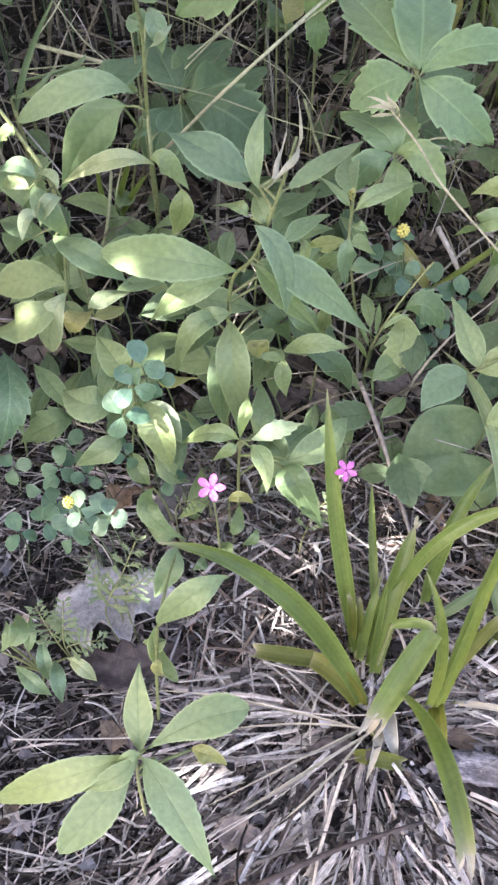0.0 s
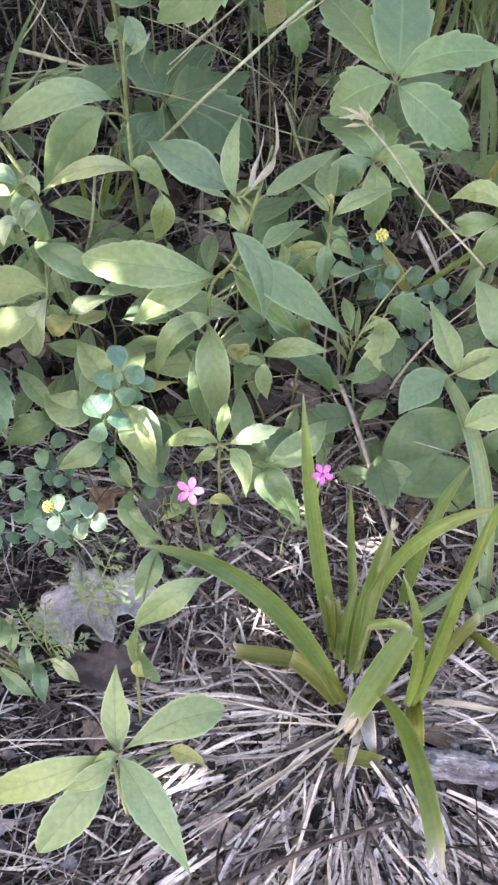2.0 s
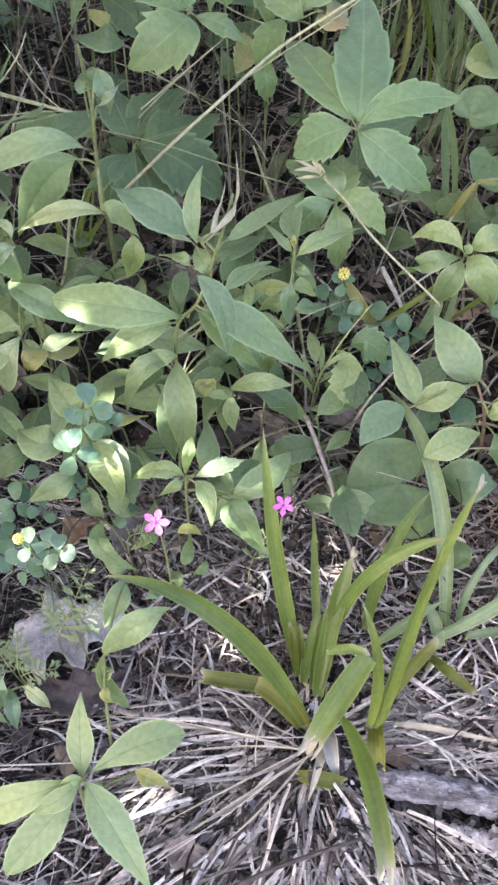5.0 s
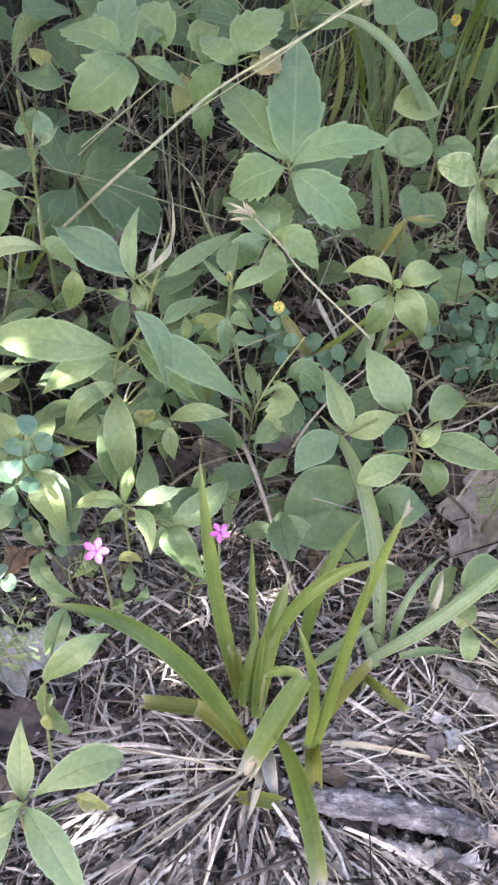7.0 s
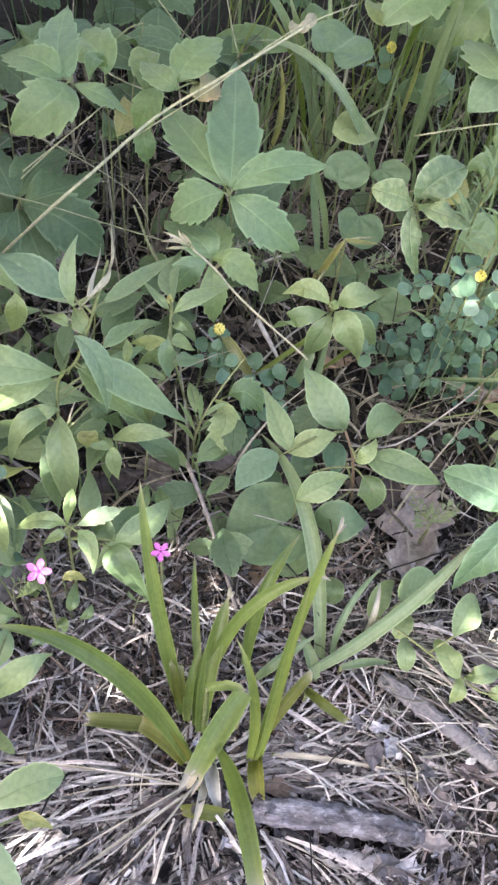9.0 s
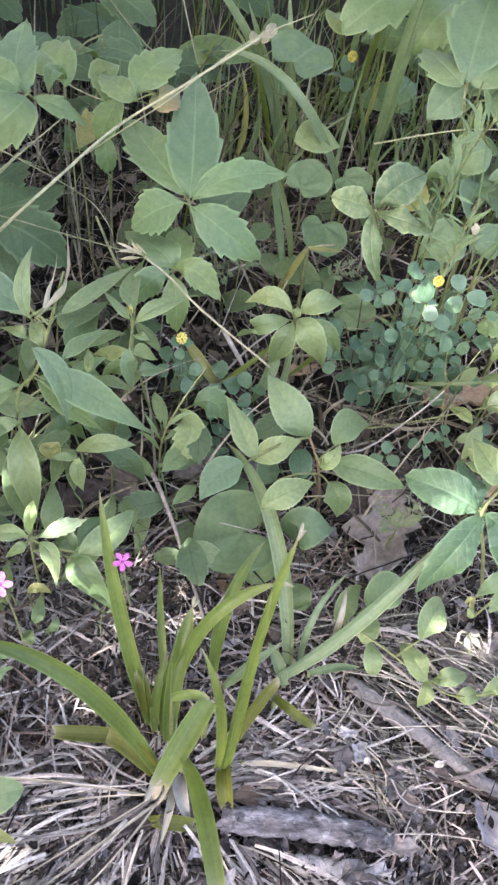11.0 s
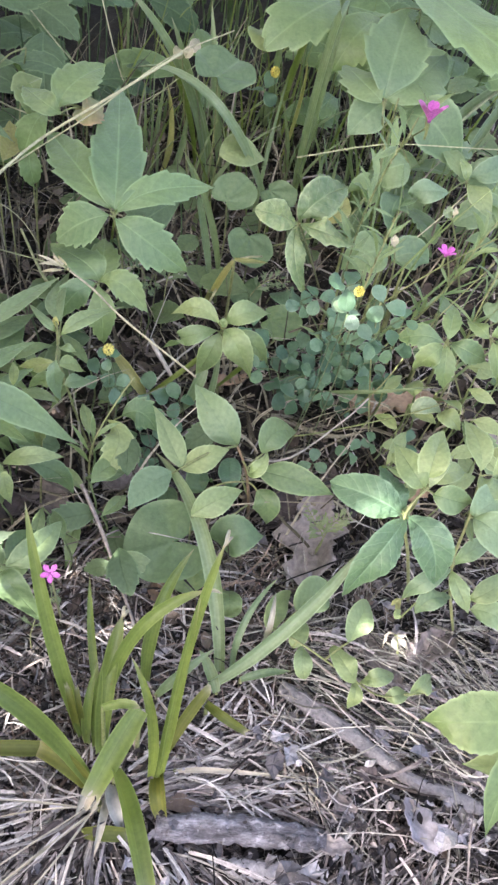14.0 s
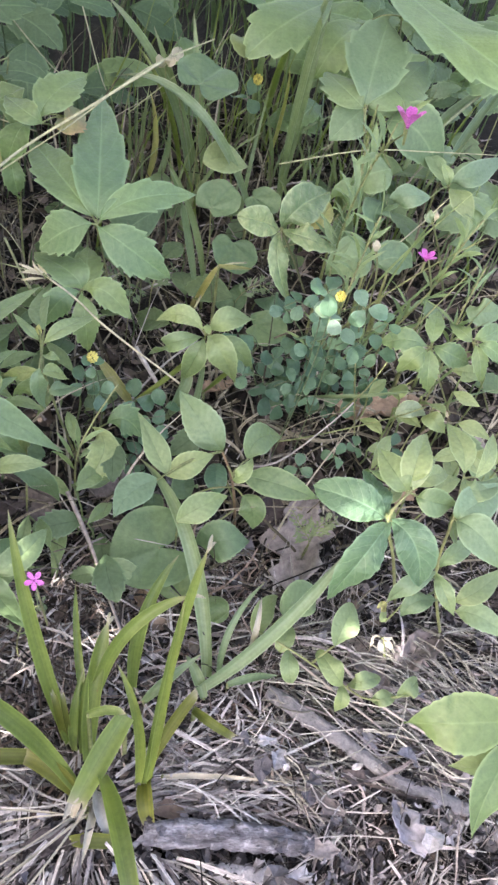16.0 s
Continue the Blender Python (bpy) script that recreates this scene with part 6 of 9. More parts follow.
leaf(p, (-0.1241, 0.4004, 0.1300), (-0.1480, 0.3754, 0.1350), (-0.1626, 0.3547, 0.1100), 0.0154, "lance", "green")
leaf(p, (-0.1397, 0.3813, 0.1000), (-0.1386, 0.3665, 0.1000), (-0.1419, 0.3722, 0.0900), 0.0106, "ovate", "light")

p = plant("high_creeper_leaf", "creeper leaf with a brown blotch above the big leaf", "creeper", "five-fingered creepers")
stem(p, [(-0.0022, 0.4469, 0.0100), (0.0055, 0.3815, 0.0900), (0.0066, 0.3103, 0.1600)], 0.0008, 0.0007)
leaf(p, (-0.0104, 0.3010, 0.1650), (-0.0021, 0.3135, 0.1750), (0.0182, 0.3490, 0.1720), 0.0263, "rhomb", "light")
leaf(p, (-0.0089, 0.2941, 0.1650), (-0.0195, 0.2950, 0.1720), (-0.0330, 0.3227, 0.1650), 0.0184, "rhomb", "bright")
leaf(p, (-0.0008, 0.3090, 0.1600), (0.0068, 0.3016, 0.1650), (0.0166, 0.3244, 0.1600), 0.0239, "rhomb", "spotted")
leaf(p, (-0.0201, 0.3357, 0.1400), (-0.0294, 0.3193, 0.1400), (-0.0357, 0.3233, 0.1100), 0.0197, "rhomb", "green")

p = plant("trailing_creeper", "dark creeper leaves at the back of the thicket", "creeper", "five-fingered creepers")
stem(p, [(-0.052, 0.460, 0.000), (-0.045, 0.424, 0.090), (-0.037, 0.402, 0.150)])
leaf(p, (-0.0567, 0.3288, 0.1500), (-0.0666, 0.3557, 0.1550), (-0.0987, 0.4118, 0.1400), 0.0319, "rhomb", "green")
leaf(p, (-0.0590, 0.3819, 0.1400), (-0.0523, 0.3941, 0.1450), (-0.0397, 0.4053, 0.1300), 0.0285, "rhomb", "dark")
leaf(p, (-0.0258, 0.3342, 0.1500), (-0.0313, 0.3427, 0.1550), (-0.0289, 0.3353, 0.1350), 0.0218, "rhomb", "bright")
leaf(p, (-0.0486, 0.3218, 0.1100), (-0.0479, 0.3449, 0.1100), (-0.0476, 0.3740, 0.1100), 0.0155, "rhomb", "yellow")
leaf(p, (-0.0631, 0.3690, 0.1000), (-0.0528, 0.3419, 0.1000), (-0.0559, 0.3481, 0.0900), 0.0157, "rhomb", "light")
leaf(p, (-0.0315, 0.3262, 0.1200), (-0.0301, 0.3042, 0.1200), (-0.0259, 0.3078, 0.1000), 0.0147, "rhomb", "green")
leaf(p, (-0.1260, 0.3512, 0.1100), (-0.1422, 0.3445, 0.1150), (-0.1673, 0.3716, 0.1000), 0.0204, "ovate", "green")
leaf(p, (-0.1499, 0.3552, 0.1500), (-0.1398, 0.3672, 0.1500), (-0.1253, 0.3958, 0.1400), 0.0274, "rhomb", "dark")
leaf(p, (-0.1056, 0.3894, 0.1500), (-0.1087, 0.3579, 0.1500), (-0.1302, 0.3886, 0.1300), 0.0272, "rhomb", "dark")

p = plant("lobed_vine", "broad lobed vine leaves rising at the thicket edge", "vine", "")
stem(p, [(0.2712, 0.4450, 0.0000), (0.2360, 0.3812, 0.0900), (0.2087, 0.3398, 0.1600)], 0.0011, 0.0008)
leaf(p, (0.2107, 0.3519, 0.1650), (0.2189, 0.3792, 0.1850), (0.2409, 0.4397, 0.1900), 0.0472, "rhomb", "vine", fold=0.15)
leaf(p, (0.2091, 0.3483, 0.1650), (0.1975, 0.3608, 0.1700), (0.1902, 0.3973, 0.1650), 0.0313, "rhomb", "vine", fold=0.15)
leaf(p, (0.2119, 0.3521, 0.1650), (0.2358, 0.3700, 0.1720), (0.2761, 0.4314, 0.1650), 0.0434, "rhomb", "vine", fold=0.15)
leaf(p, (0.2121, 0.3567, 0.1600), (0.2000, 0.3490, 0.1530), (0.1885, 0.3440, 0.1400), 0.0290, "ovate", "vine", fold=0.2)
leaf(p, (0.2292, 0.3520, 0.1550), (0.2506, 0.3393, 0.1550), (0.2793, 0.3386, 0.1200), 0.0403, "ovate", "vine", fold=0.2)
leaf(p, (0.2290, 0.3143, 0.1400), (0.2120, 0.3060, 0.1400), (0.1965, 0.3130, 0.1250), 0.0300, "ovate", "vine", fold=0.2)
leaf(p, (0.2257, 0.3037, 0.1200), (0.2183, 0.2907, 0.1150), (0.2287, 0.2996, 0.0900), 0.0284, "ovate", "vine", fold=0.3)
leaf(p, (0.2210, 0.2777, 0.0900), (0.2016, 0.2695, 0.0950), (0.1859, 0.2689, 0.0800), 0.0312, "ovate", "vine", fold=0.2)
leaf(p, (0.2234, 0.2751, 0.0850), (0.2382, 0.2793, 0.0900), (0.2559, 0.2820, 0.0800), 0.0262, "ovate", "vine", fold=0.3)
leaf(p, (0.2123, 0.3119, 0.1200), (0.1973, 0.3026, 0.1250), (0.1896, 0.3138, 0.1100), 0.0226, "ovate", "vine")

p = plant("canopy_vine_leaf", "very large toothed vine leaf with a pale midrib", "vine", "")
stem(p, [(0.354, 0.654, 0.000), (0.295, 0.549, 0.120), (0.260, 0.478, 0.195)])
leaf(p, (0.2533, 0.5141, 0.1950), (0.2778, 0.4072, 0.2000), (0.3304, 0.3638, 0.1850), 0.0707, "rhomb", "green", fold=0.12)
leaf(p, (0.2147, 0.5102, 0.1700), (0.1664, 0.4446, 0.1780), (0.1323, 0.4170, 0.1600), 0.0455, "rhomb", "light", fold=0.2)
leaf(p, (0.2458, 0.5184, 0.1500), (0.2135, 0.4646, 0.1550), (0.1969, 0.4513, 0.1300), 0.0386, "rhomb", "light")
leaf(p, (0.3827, 0.4841, 0.1500), (0.3382, 0.4476, 0.1500), (0.3205, 0.4467, 0.1400), 0.0263, "rhomb", "green")
leaf(p, (0.2072, 0.5872, 0.1500), (0.1760, 0.5465, 0.1500), (0.1605, 0.5499, 0.1400), 0.0309, "rhomb", "green")

p = plant("heart_leaf_vine", "heart-shaped vine leaf above the grass", "vine", "")
stem(p, [(0.1152, 0.5158, 0.0000), (0.0985, 0.4584, 0.0700), (0.0840, 0.3969, 0.1350)], 0.0008, 0.0006)
leaf(p, (0.1035, 0.3691, 0.1000), (0.1224, 0.3746, 0.1000), (0.1440, 0.3852, 0.0900), 0.0275, "ovate", "soft")
leaf(p, (0.1494, 0.2983, 0.0300), (0.1583, 0.2827, 0.0400), (0.1723, 0.2906, 0.0300), 0.0182, "round", "clover", fold=0.2)
leaf(p, (0.1452, 0.5156, 0.1300), (0.1469, 0.4913, 0.1350), (0.1560, 0.4897, 0.1300), 0.0264, "ovate", "soft")
kidney(p, (0.1062, 0.4191, 0.1400), -2.172, 0.0243, 0.55, "vine")
kidney(p, (0.1156, 0.3450, 0.0850), -2.278, 0.0169, 0.35, "round_leaf")
kidney(p, (0.1261, 0.3063, 0.0650), 1.583, 0.0179, 0.35, "round_leaf")
kidney(p, (0.1256, 0.2915, 0.0350), 1.558, 0.0134, 0.50, "round_leaf")
kidney(p, (0.1519, 0.3555, 0.0780), 2.504, 0.0143, 0.35, "round_leaf")
kidney(p, (0.1478, 0.2531, 0.0400), 2.756, 0.0158, 0.40, "round_leaf")

p = plant("wrinkled_leaf_plant", "plant with wrinkled broad leaves and pale new leaves", "wild plant", "")
stem(p, [(0.2138, 0.0477, 0.0000), (0.1920, 0.0420, 0.0600), (0.1724, 0.0329, 0.1120), (0.1823, 0.0422, 0.1220)], 0.0011, 0.0008)
leaf(p, (0.1705, 0.0342, 0.1120), (0.1524, 0.0376, 0.1220), (0.1356, 0.0504, 0.1150), 0.0212, "quilt", "wrinkled", fold=0.2)
leaf(p, (0.1717, 0.0367, 0.1120), (0.1670, 0.0436, 0.1200), (0.1658, 0.0643, 0.1120), 0.0156, "quilt", "wrinkled", fold=0.2)
leaf(p, (0.1723, 0.0318, 0.1100), (0.1550, 0.0112, 0.1120), (0.1409, 0.0033, 0.0850), 0.0208, "quilt", "wrinkled", fold=0.2)
leaf(p, (0.1745, 0.0331, 0.1100), (0.1836, 0.0183, 0.1100), (0.1919, 0.0106, 0.0850), 0.0208, "quilt", "wrinkled", fold=0.2)
leaf(p, (0.1815, 0.0435, 0.1220), (0.1752, 0.0502, 0.1300), (0.1723, 0.0734, 0.1220), 0.0156, "ovate", "bright")
leaf(p, (0.1842, 0.0456, 0.1220), (0.1848, 0.0542, 0.1350), (0.2017, 0.0818, 0.1250), 0.0156, "ovate", "light")
leaf(p, (0.1848, 0.0435, 0.1220), (0.1908, 0.0491, 0.1300), (0.2064, 0.0702, 0.1200), 0.0078, "lance", "pale")
leaf(p, (0.1795, 0.0440, 0.1220), (0.1694, 0.0514, 0.1250), (0.1642, 0.0624, 0.1150), 0.0091, "lance", "bright")
leaf(p, (0.1871, 0.0412, 0.1200), (0.1971, 0.0374, 0.1200), (0.2157, 0.0454, 0.1050), 0.0153, "ovate", "green")
leaf(p, (0.1854, 0.0461, 0.1220), (0.1980, 0.0519, 0.1250), (0.2127, 0.0599, 0.1150), 0.0109, "ovate", "soft")

p = plant("slender_leaf_plant", "plant with smooth lance leaves in whorls beside sticks", "wild plant", "lance-leaved plants")
stem(p, [(0.2378, 0.0220, 0.0000), (0.2121, 0.0280, 0.0650), (0.2086, 0.0345, 0.1100), (0.2189, 0.0573, 0.1150)], 0.0010, 0.0007)
leaf(p, (0.2104, 0.0345, 0.1100), (0.2208, 0.0400, 0.1150), (0.2529, 0.0627, 0.1050), 0.0203, "lance", "soft_blue", fold=0.3)
leaf(p, (0.2105, 0.0332, 0.1100), (0.2198, 0.0217, 0.1120), (0.2423, 0.0110, 0.0900), 0.0215, "lance", "soft_blue", fold=0.4)
leaf(p, (0.2098, 0.0380, 0.1050), (0.2120, 0.0337, 0.1000), (0.2172, 0.0314, 0.0900), 0.0098, "lance", "soft")
leaf(p, (0.2120, 0.0296, 0.0700), (0.2226, 0.0336, 0.0800), (0.2464, 0.0482, 0.0700), 0.0111, "lance", "green")
leaf(p, (0.2115, 0.0275, 0.0700), (0.1894, 0.0151, 0.0750), (0.1840, 0.0175, 0.0550), 0.0107, "lance", "soft_blue")
leaf(p, (0.2100, 0.0263, 0.0700), (0.2132, 0.0135, 0.0700), (0.2214, 0.0070, 0.0550), 0.0105, "lance", "light")
leaf(p, (0.1921, 0.0117, 0.0500), (0.2006, 0.0133, 0.0600), (0.2182, 0.0206, 0.0500), 0.0123, "lance", "soft_blue")
leaf(p, (0.2209, 0.0142, 0.0600), (0.2346, 0.0187, 0.0650), (0.2639, 0.0405, 0.0550), 0.0134, "lance", "soft")
leaf(p, (0.2253, 0.0130, 0.0500), (0.2357, 0.0055, 0.0550), (0.2583, -0.0046, 0.0450), 0.0147, "lance", "soft_blue")
leaf(p, (0.2202, 0.0601, 0.1150), (0.2211, 0.0757, 0.1200), (0.2233, 0.1028, 0.1100), 0.0141, "lance", "soft")
leaf(p, (0.2259, 0.0574, 0.1150), (0.2349, 0.0703, 0.1200), (0.2495, 0.0940, 0.1150), 0.0097, "lance", "light")
leaf(p, (0.2201, 0.0573, 0.1150), (0.2248, 0.0497, 0.1180), (0.2531, 0.0723, 0.1000), 0.0128, "lance", "soft")
leaf(p, (0.2181, 0.1515, 0.0600), (0.2279, 0.1526, 0.0650), (0.2431, 0.1558, 0.0550), 0.0115, "ovate", "pale")
leaf(p, (0.2377, 0.1522, 0.0600), (0.2406, 0.1425, 0.0650), (0.2520, 0.1412, 0.0550), 0.0130, "ovate", "soft")
leaf(p, (0.2205, 0.0130, 0.0600), (0.2170, 0.0173, 0.0700), (0.2231, 0.0284, 0.0600), 0.0040, "lance", "pale")
leaf(p, (0.1800, 0.0165, 0.0500), (0.1822, 0.0153, 0.0530), (0.1868, 0.0158, 0.0430), 0.0062, "ovate", "yellow")
leaf(p, (0.1824, 0.0079, 0.0500), (0.1812, 0.0096, 0.0530), (0.1850, 0.0140, 0.0500), 0.0048, "ovate", "light")

p = plant("pointed_leaf_herb", "herb with large pointed yellow-green leaf near the log", "wild plant", "")
stem(p, [(0.254, -0.075, 0.000), (0.231, -0.072, 0.060), (0.216, -0.067, 0.100)])
leaf(p, (0.2176, -0.0702, 0.1000), (0.1823, -0.0739, 0.1080), (0.1622, -0.0668, 0.0950), 0.0275, "ovate", "fresh", fold=0.2)
leaf(p, (0.2202, -0.0756, 0.0850), (0.2007, -0.0930, 0.0850), (0.1932, -0.1098, 0.0650), 0.0224, "ovate", "fresh", fold=0.3)
leaf(p, (0.2203, -0.0755, 0.0800), (0.2015, -0.0803, 0.0750), (0.1953, -0.0736, 0.0550), 0.0158, "ovate", "soft")
leaf(p, (0.2148, -0.0604, 0.1000), (0.2050, -0.0629, 0.1000), (0.2057, -0.0536, 0.0900), 0.0092, "ovate", "yellow")

p = plant("ground_vine", "trailing vine with small oval light green leaves", "vine", "")
stem(p, [(0.1136, 0.0094, 0.0400), (0.1286, -0.0044, 0.0450), (0.1576, -0.0178, 0.0300), (0.1745, -0.0253, 0.0250), (0.2051, -0.0208, 0.0200)], 0.0006, 0.0005)
leaf(p, (0.1521, -0.0053, 0.0500), (0.1562, 0.0034, 0.0580), (0.1667, 0.0166, 0.0550), 0.0163, "oval", "soft")
leaf(p, (0.1570, -0.0205, 0.0350), (0.1484, -0.0154, 0.0450), (0.1466, -0.0002, 0.0400), 0.0132, "oval", "soft")
leaf(p, (0.1303, 0.0004, 0.0350), (0.1284, -0.0123, 0.0400), (0.1303, -0.0177, 0.0300), 0.0107, "oval", "soft")
leaf(p, (0.1231, -0.0028, 0.0400), (0.1255, 0.0021, 0.0450), (0.1321, 0.0133, 0.0400), 0.0099, "oval", "soft")
leaf(p, (0.1615, -0.0179, 0.0300), (0.1679, -0.0210, 0.0400), (0.1812, -0.0132, 0.0300), 0.0099, "oval", "soft")
leaf(p, (0.1575, -0.0187, 0.0300), (0.1563, -0.0264, 0.0300), (0.1545, -0.0296, 0.0200), 0.0082, "oval", "soft")
leaf(p, (0.1766, -0.0244, 0.0200), (0.1815, -0.0252, 0.0250), (0.1904, -0.0209, 0.0200), 0.0092, "oval", "soft")
leaf(p, (0.1898, -0.0241, 0.0250), (0.1931, -0.0237, 0.0350), (0.2051, -0.0143, 0.0250), 0.0109, "oval", "soft")
leaf(p, (0.1283, 0.0189, 0.0400), (0.1386, 0.0259, 0.0450), (0.1509, 0.0299, 0.0400), 0.0206, "oval", "green")
leaf(p, (0.1156, 0.0122, 0.0300), (0.1181, 0.0191, 0.0400), (0.1302, 0.0361, 0.0300), 0.0133, "oval", "soft")

p = plant("narrow_leaf_herb", "herb with upright narrow leaves at the thicket edge", "wild plant", "lance-leaved plants")
stem(p, [(0.3485, 0.3906, 0.0200), (0.3081, 0.3499, 0.0800), (0.2742, 0.3125, 0.1300)], 0.0009, 0.0007)
leaf(p, (0.2740, 0.3140, 0.1300), (0.2669, 0.3294, 0.1400), (0.2675, 0.3713, 0.1350), 0.0134, "lance", "soft_blue")
leaf(p, (0.2771, 0.3164, 0.1300), (0.2947, 0.3230, 0.1400), (0.3374, 0.3622, 0.1300), 0.0181, "lance", "soft_blue")
leaf(p, (0.2572, 0.2970, 0.1300), (0.2356, 0.2861, 0.1350), (0.2249, 0.2959, 0.1200), 0.0172, "lance", "soft_blue")
leaf(p, (0.2757, 0.3112, 0.1300), (0.2804, 0.2950, 0.1300), (0.2884, 0.2813, 0.1200), 0.0160, "lance", "soft")
leaf(p, (0.2746, 0.3141, 0.1300), (0.2706, 0.3145, 0.1400), (0.2701, 0.3299, 0.1400), 0.0080, "lance", "bright")
leaf(p, (0.3148, 0.3615, 0.0800), (0.3262, 0.3541, 0.0900), (0.3569, 0.3610, 0.0800), 0.0212, "lance", "soft_blue")
leaf(p, (0.2817, 0.2299, 0.0900), (0.2899, 0.2221, 0.0900), (0.3178, 0.2397, 0.0800), 0.0195, "ovate", "soft_blue")

p = plant("low_leaf", "single soft leaf beside the pink flower stem", "wild plant", "")
stem(p, [(-0.0733, -0.0757, 0.0000), (-0.0709, -0.0706, 0.0600), (-0.0686, -0.0666, 0.0950)], 0.0009, 0.0006)
leaf(p, (-0.0855, 0.0150, 0.0600), (-0.0839, -0.0056, 0.0700), (-0.0666, -0.0068, 0.0500), 0.0099, "lance", "green")
leaf(p, (-0.0663, -0.0307, 0.0900), (-0.0693, -0.0415, 0.0900), (-0.0753, -0.0456, 0.0700), 0.0103, "ovate", "soft_blue")
leaf(p, (-0.0427, -0.0527, 0.1150), (-0.0529, -0.0624, 0.1180), (-0.0684, -0.0682, 0.1000), 0.0115, "oblanc", "soft")
leaf(p, (-0.0692, -0.0662, 0.0950), (-0.0691, -0.0674, 0.0700), (-0.0627, -0.0669, 0.0300), 0.0071, "oblanc", "light")
leaf(p, (-0.0663, -0.0660, 0.0800), (-0.0722, -0.0663, 0.0750), (-0.0776, -0.0600, 0.0600), 0.0073, "ovate", "light")
leaf(p, (-0.0686, -0.0707, 0.0700), (-0.0692, -0.0739, 0.0650), (-0.0655, -0.0716, 0.0500), 0.0065, "ovate", "yellow")

p = plant("seedling_tuft", "tuft of small bluish spoon leaves in the litter", "wild plant", "")
stem(p, [(-0.1310, -0.0625, 0.0000), (-0.1275, -0.0617, 0.0150)], 0.0008, 0.0006)
leaf(p, (-0.1367, -0.0653, 0.0300), (-0.1251, -0.0745, 0.0350), (-0.1191, -0.0745, 0.0200), 0.0073, "lance", "soft_blue")
leaf(p, (-0.1217, -0.0671, 0.0200), (-0.1233, -0.0631, 0.0350), (-0.1269, -0.0522, 0.0350), 0.0067, "lance", "soft_blue")
leaf(p, (-0.1196, -0.0608, 0.0300), (-0.1141, -0.0716, 0.0350), (-0.1138, -0.0776, 0.0200), 0.0070, "lance", "soft_blue")
leaf(p, (-0.1149, -0.0590, 0.0300), (-0.1061, -0.0659, 0.0350), (-0.1008, -0.0664, 0.0200), 0.0067, "lance", "pale")
leaf(p, (-0.1386, -0.0601, 0.0400), (-0.1341, -0.0542, 0.0450), (-0.1398, -0.0445, 0.0400), 0.0088, "ovate", "green")
leaf(p, (-0.1323, -0.0587, 0.0300), (-0.1319, -0.0538, 0.0400), (-0.1321, -0.0449, 0.0400), 0.0057, "lance", "green")
leaf(p, (-0.1445, -0.0596, 0.0300), (-0.1398, -0.0556, 0.0400), (-0.1434, -0.0484, 0.0400), 0.0053, "lance", "green")

p = plant("tall_grass_blades", "tall pale green grass blades at the thicket edge", "grass clump", "")
leaf(p, (0.1847, 0.4426, 0.0100), (0.1829, 0.4358, 0.1300), (0.1851, 0.4118, 0.2200), 0.0062, "strap", "pale")
leaf(p, (0.1906, 0.4587, 0.0100), (0.1935, 0.4506, 0.1300), (0.2040, 0.4785, 0.1700), 0.0050, "blade", "pale")
leaf(p, (0.1480, 0.3872, 0.0500), (0.0957, 0.3807, 0.1350), (0.0424, 0.4505, 0.1200), 0.0076, "strap", "pale")
leaf(p, (0.1086, 0.4609, 0.0100), (0.0840, 0.4601, 0.1000), (0.0308, 0.4484, 0.1800), 0.0092, "strap", "pale")
leaf(p, (0.1182, 0.4684, 0.0100), (0.0920, 0.4669, 0.0900), (0.0677, 0.4753, 0.1500), 0.0087, "blade", "pale")
leaf(p, (0.1009, 0.4852, 0.0100), (0.0819, 0.4651, 0.0900), (0.0567, 0.4814, 0.1300), 0.0066, "blade", "grass")
leaf(p, (0.1234, 0.4883, 0.0100), (0.1074, 0.4645, 0.1000), (0.0990, 0.4886, 0.1600), 0.0073, "blade", "pale")
leaf(p, (0.1724, 0.5550, 0.0200), (0.1616, 0.5016, 0.1000), (0.1610, 0.4979, 0.1500), 0.0069, "blade", "pale")
leaf(p, (0.1808, 0.5491, 0.0200), (0.1818, 0.5198, 0.1000), (0.1906, 0.5122, 0.1400), 0.0064, "blade", "grass")
leaf(p, (0.1836, 0.5077, 0.0200), (0.1869, 0.5021, 0.0800), (0.1842, 0.4881, 0.1200), 0.0064, "blade", "yellow")
leaf(p, (0.3071, 0.4371, 0.1100), (0.3343, 0.4565, 0.1200), (0.3834, 0.4952, 0.1300), 0.0096, "strap", "pale")
leaf(p, (0.0696, 0.1850, 0.0100), (0.0776, 0.1808, 0.0400), (0.0872, 0.1893, 0.0600), 0.0096, "strap", "pale")
leaf(p, (0.0295, 0.1969, 0.0550), (0.0391, 0.1841, 0.0500), (0.0494, 0.1800, 0.0350), 0.0068, "strap", "stalk")
leaf(p, (0.0963, 0.2902, 0.0200), (0.1008, 0.2710, 0.0600), (0.1099, 0.2725, 0.0800), 0.0046, "strap", "stalk")
leaf(p, (0.1098, 0.2716, 0.0800), (0.1211, 0.2704, 0.0800), (0.1372, 0.2830, 0.0700), 0.0034, "blade", "stalk")
leaf(p, (0.0493, 0.1853, 0.0300), (0.0747, 0.1931, 0.0500), (0.1006, 0.2148, 0.0600), 0.0032, "strap", "grass")
leaf(p, (0.2214, 0.4996, 0.0200), (0.2273, 0.4962, 0.0600), (0.2349, 0.4882, 0.1000), 0.0051, "blade", "grass")
leaf(p, (0.0703, 0.4658, 0.0200), (0.0742, 0.4650, 0.0600), (0.0681, 0.4700, 0.1000), 0.0062, "blade", "stalk")
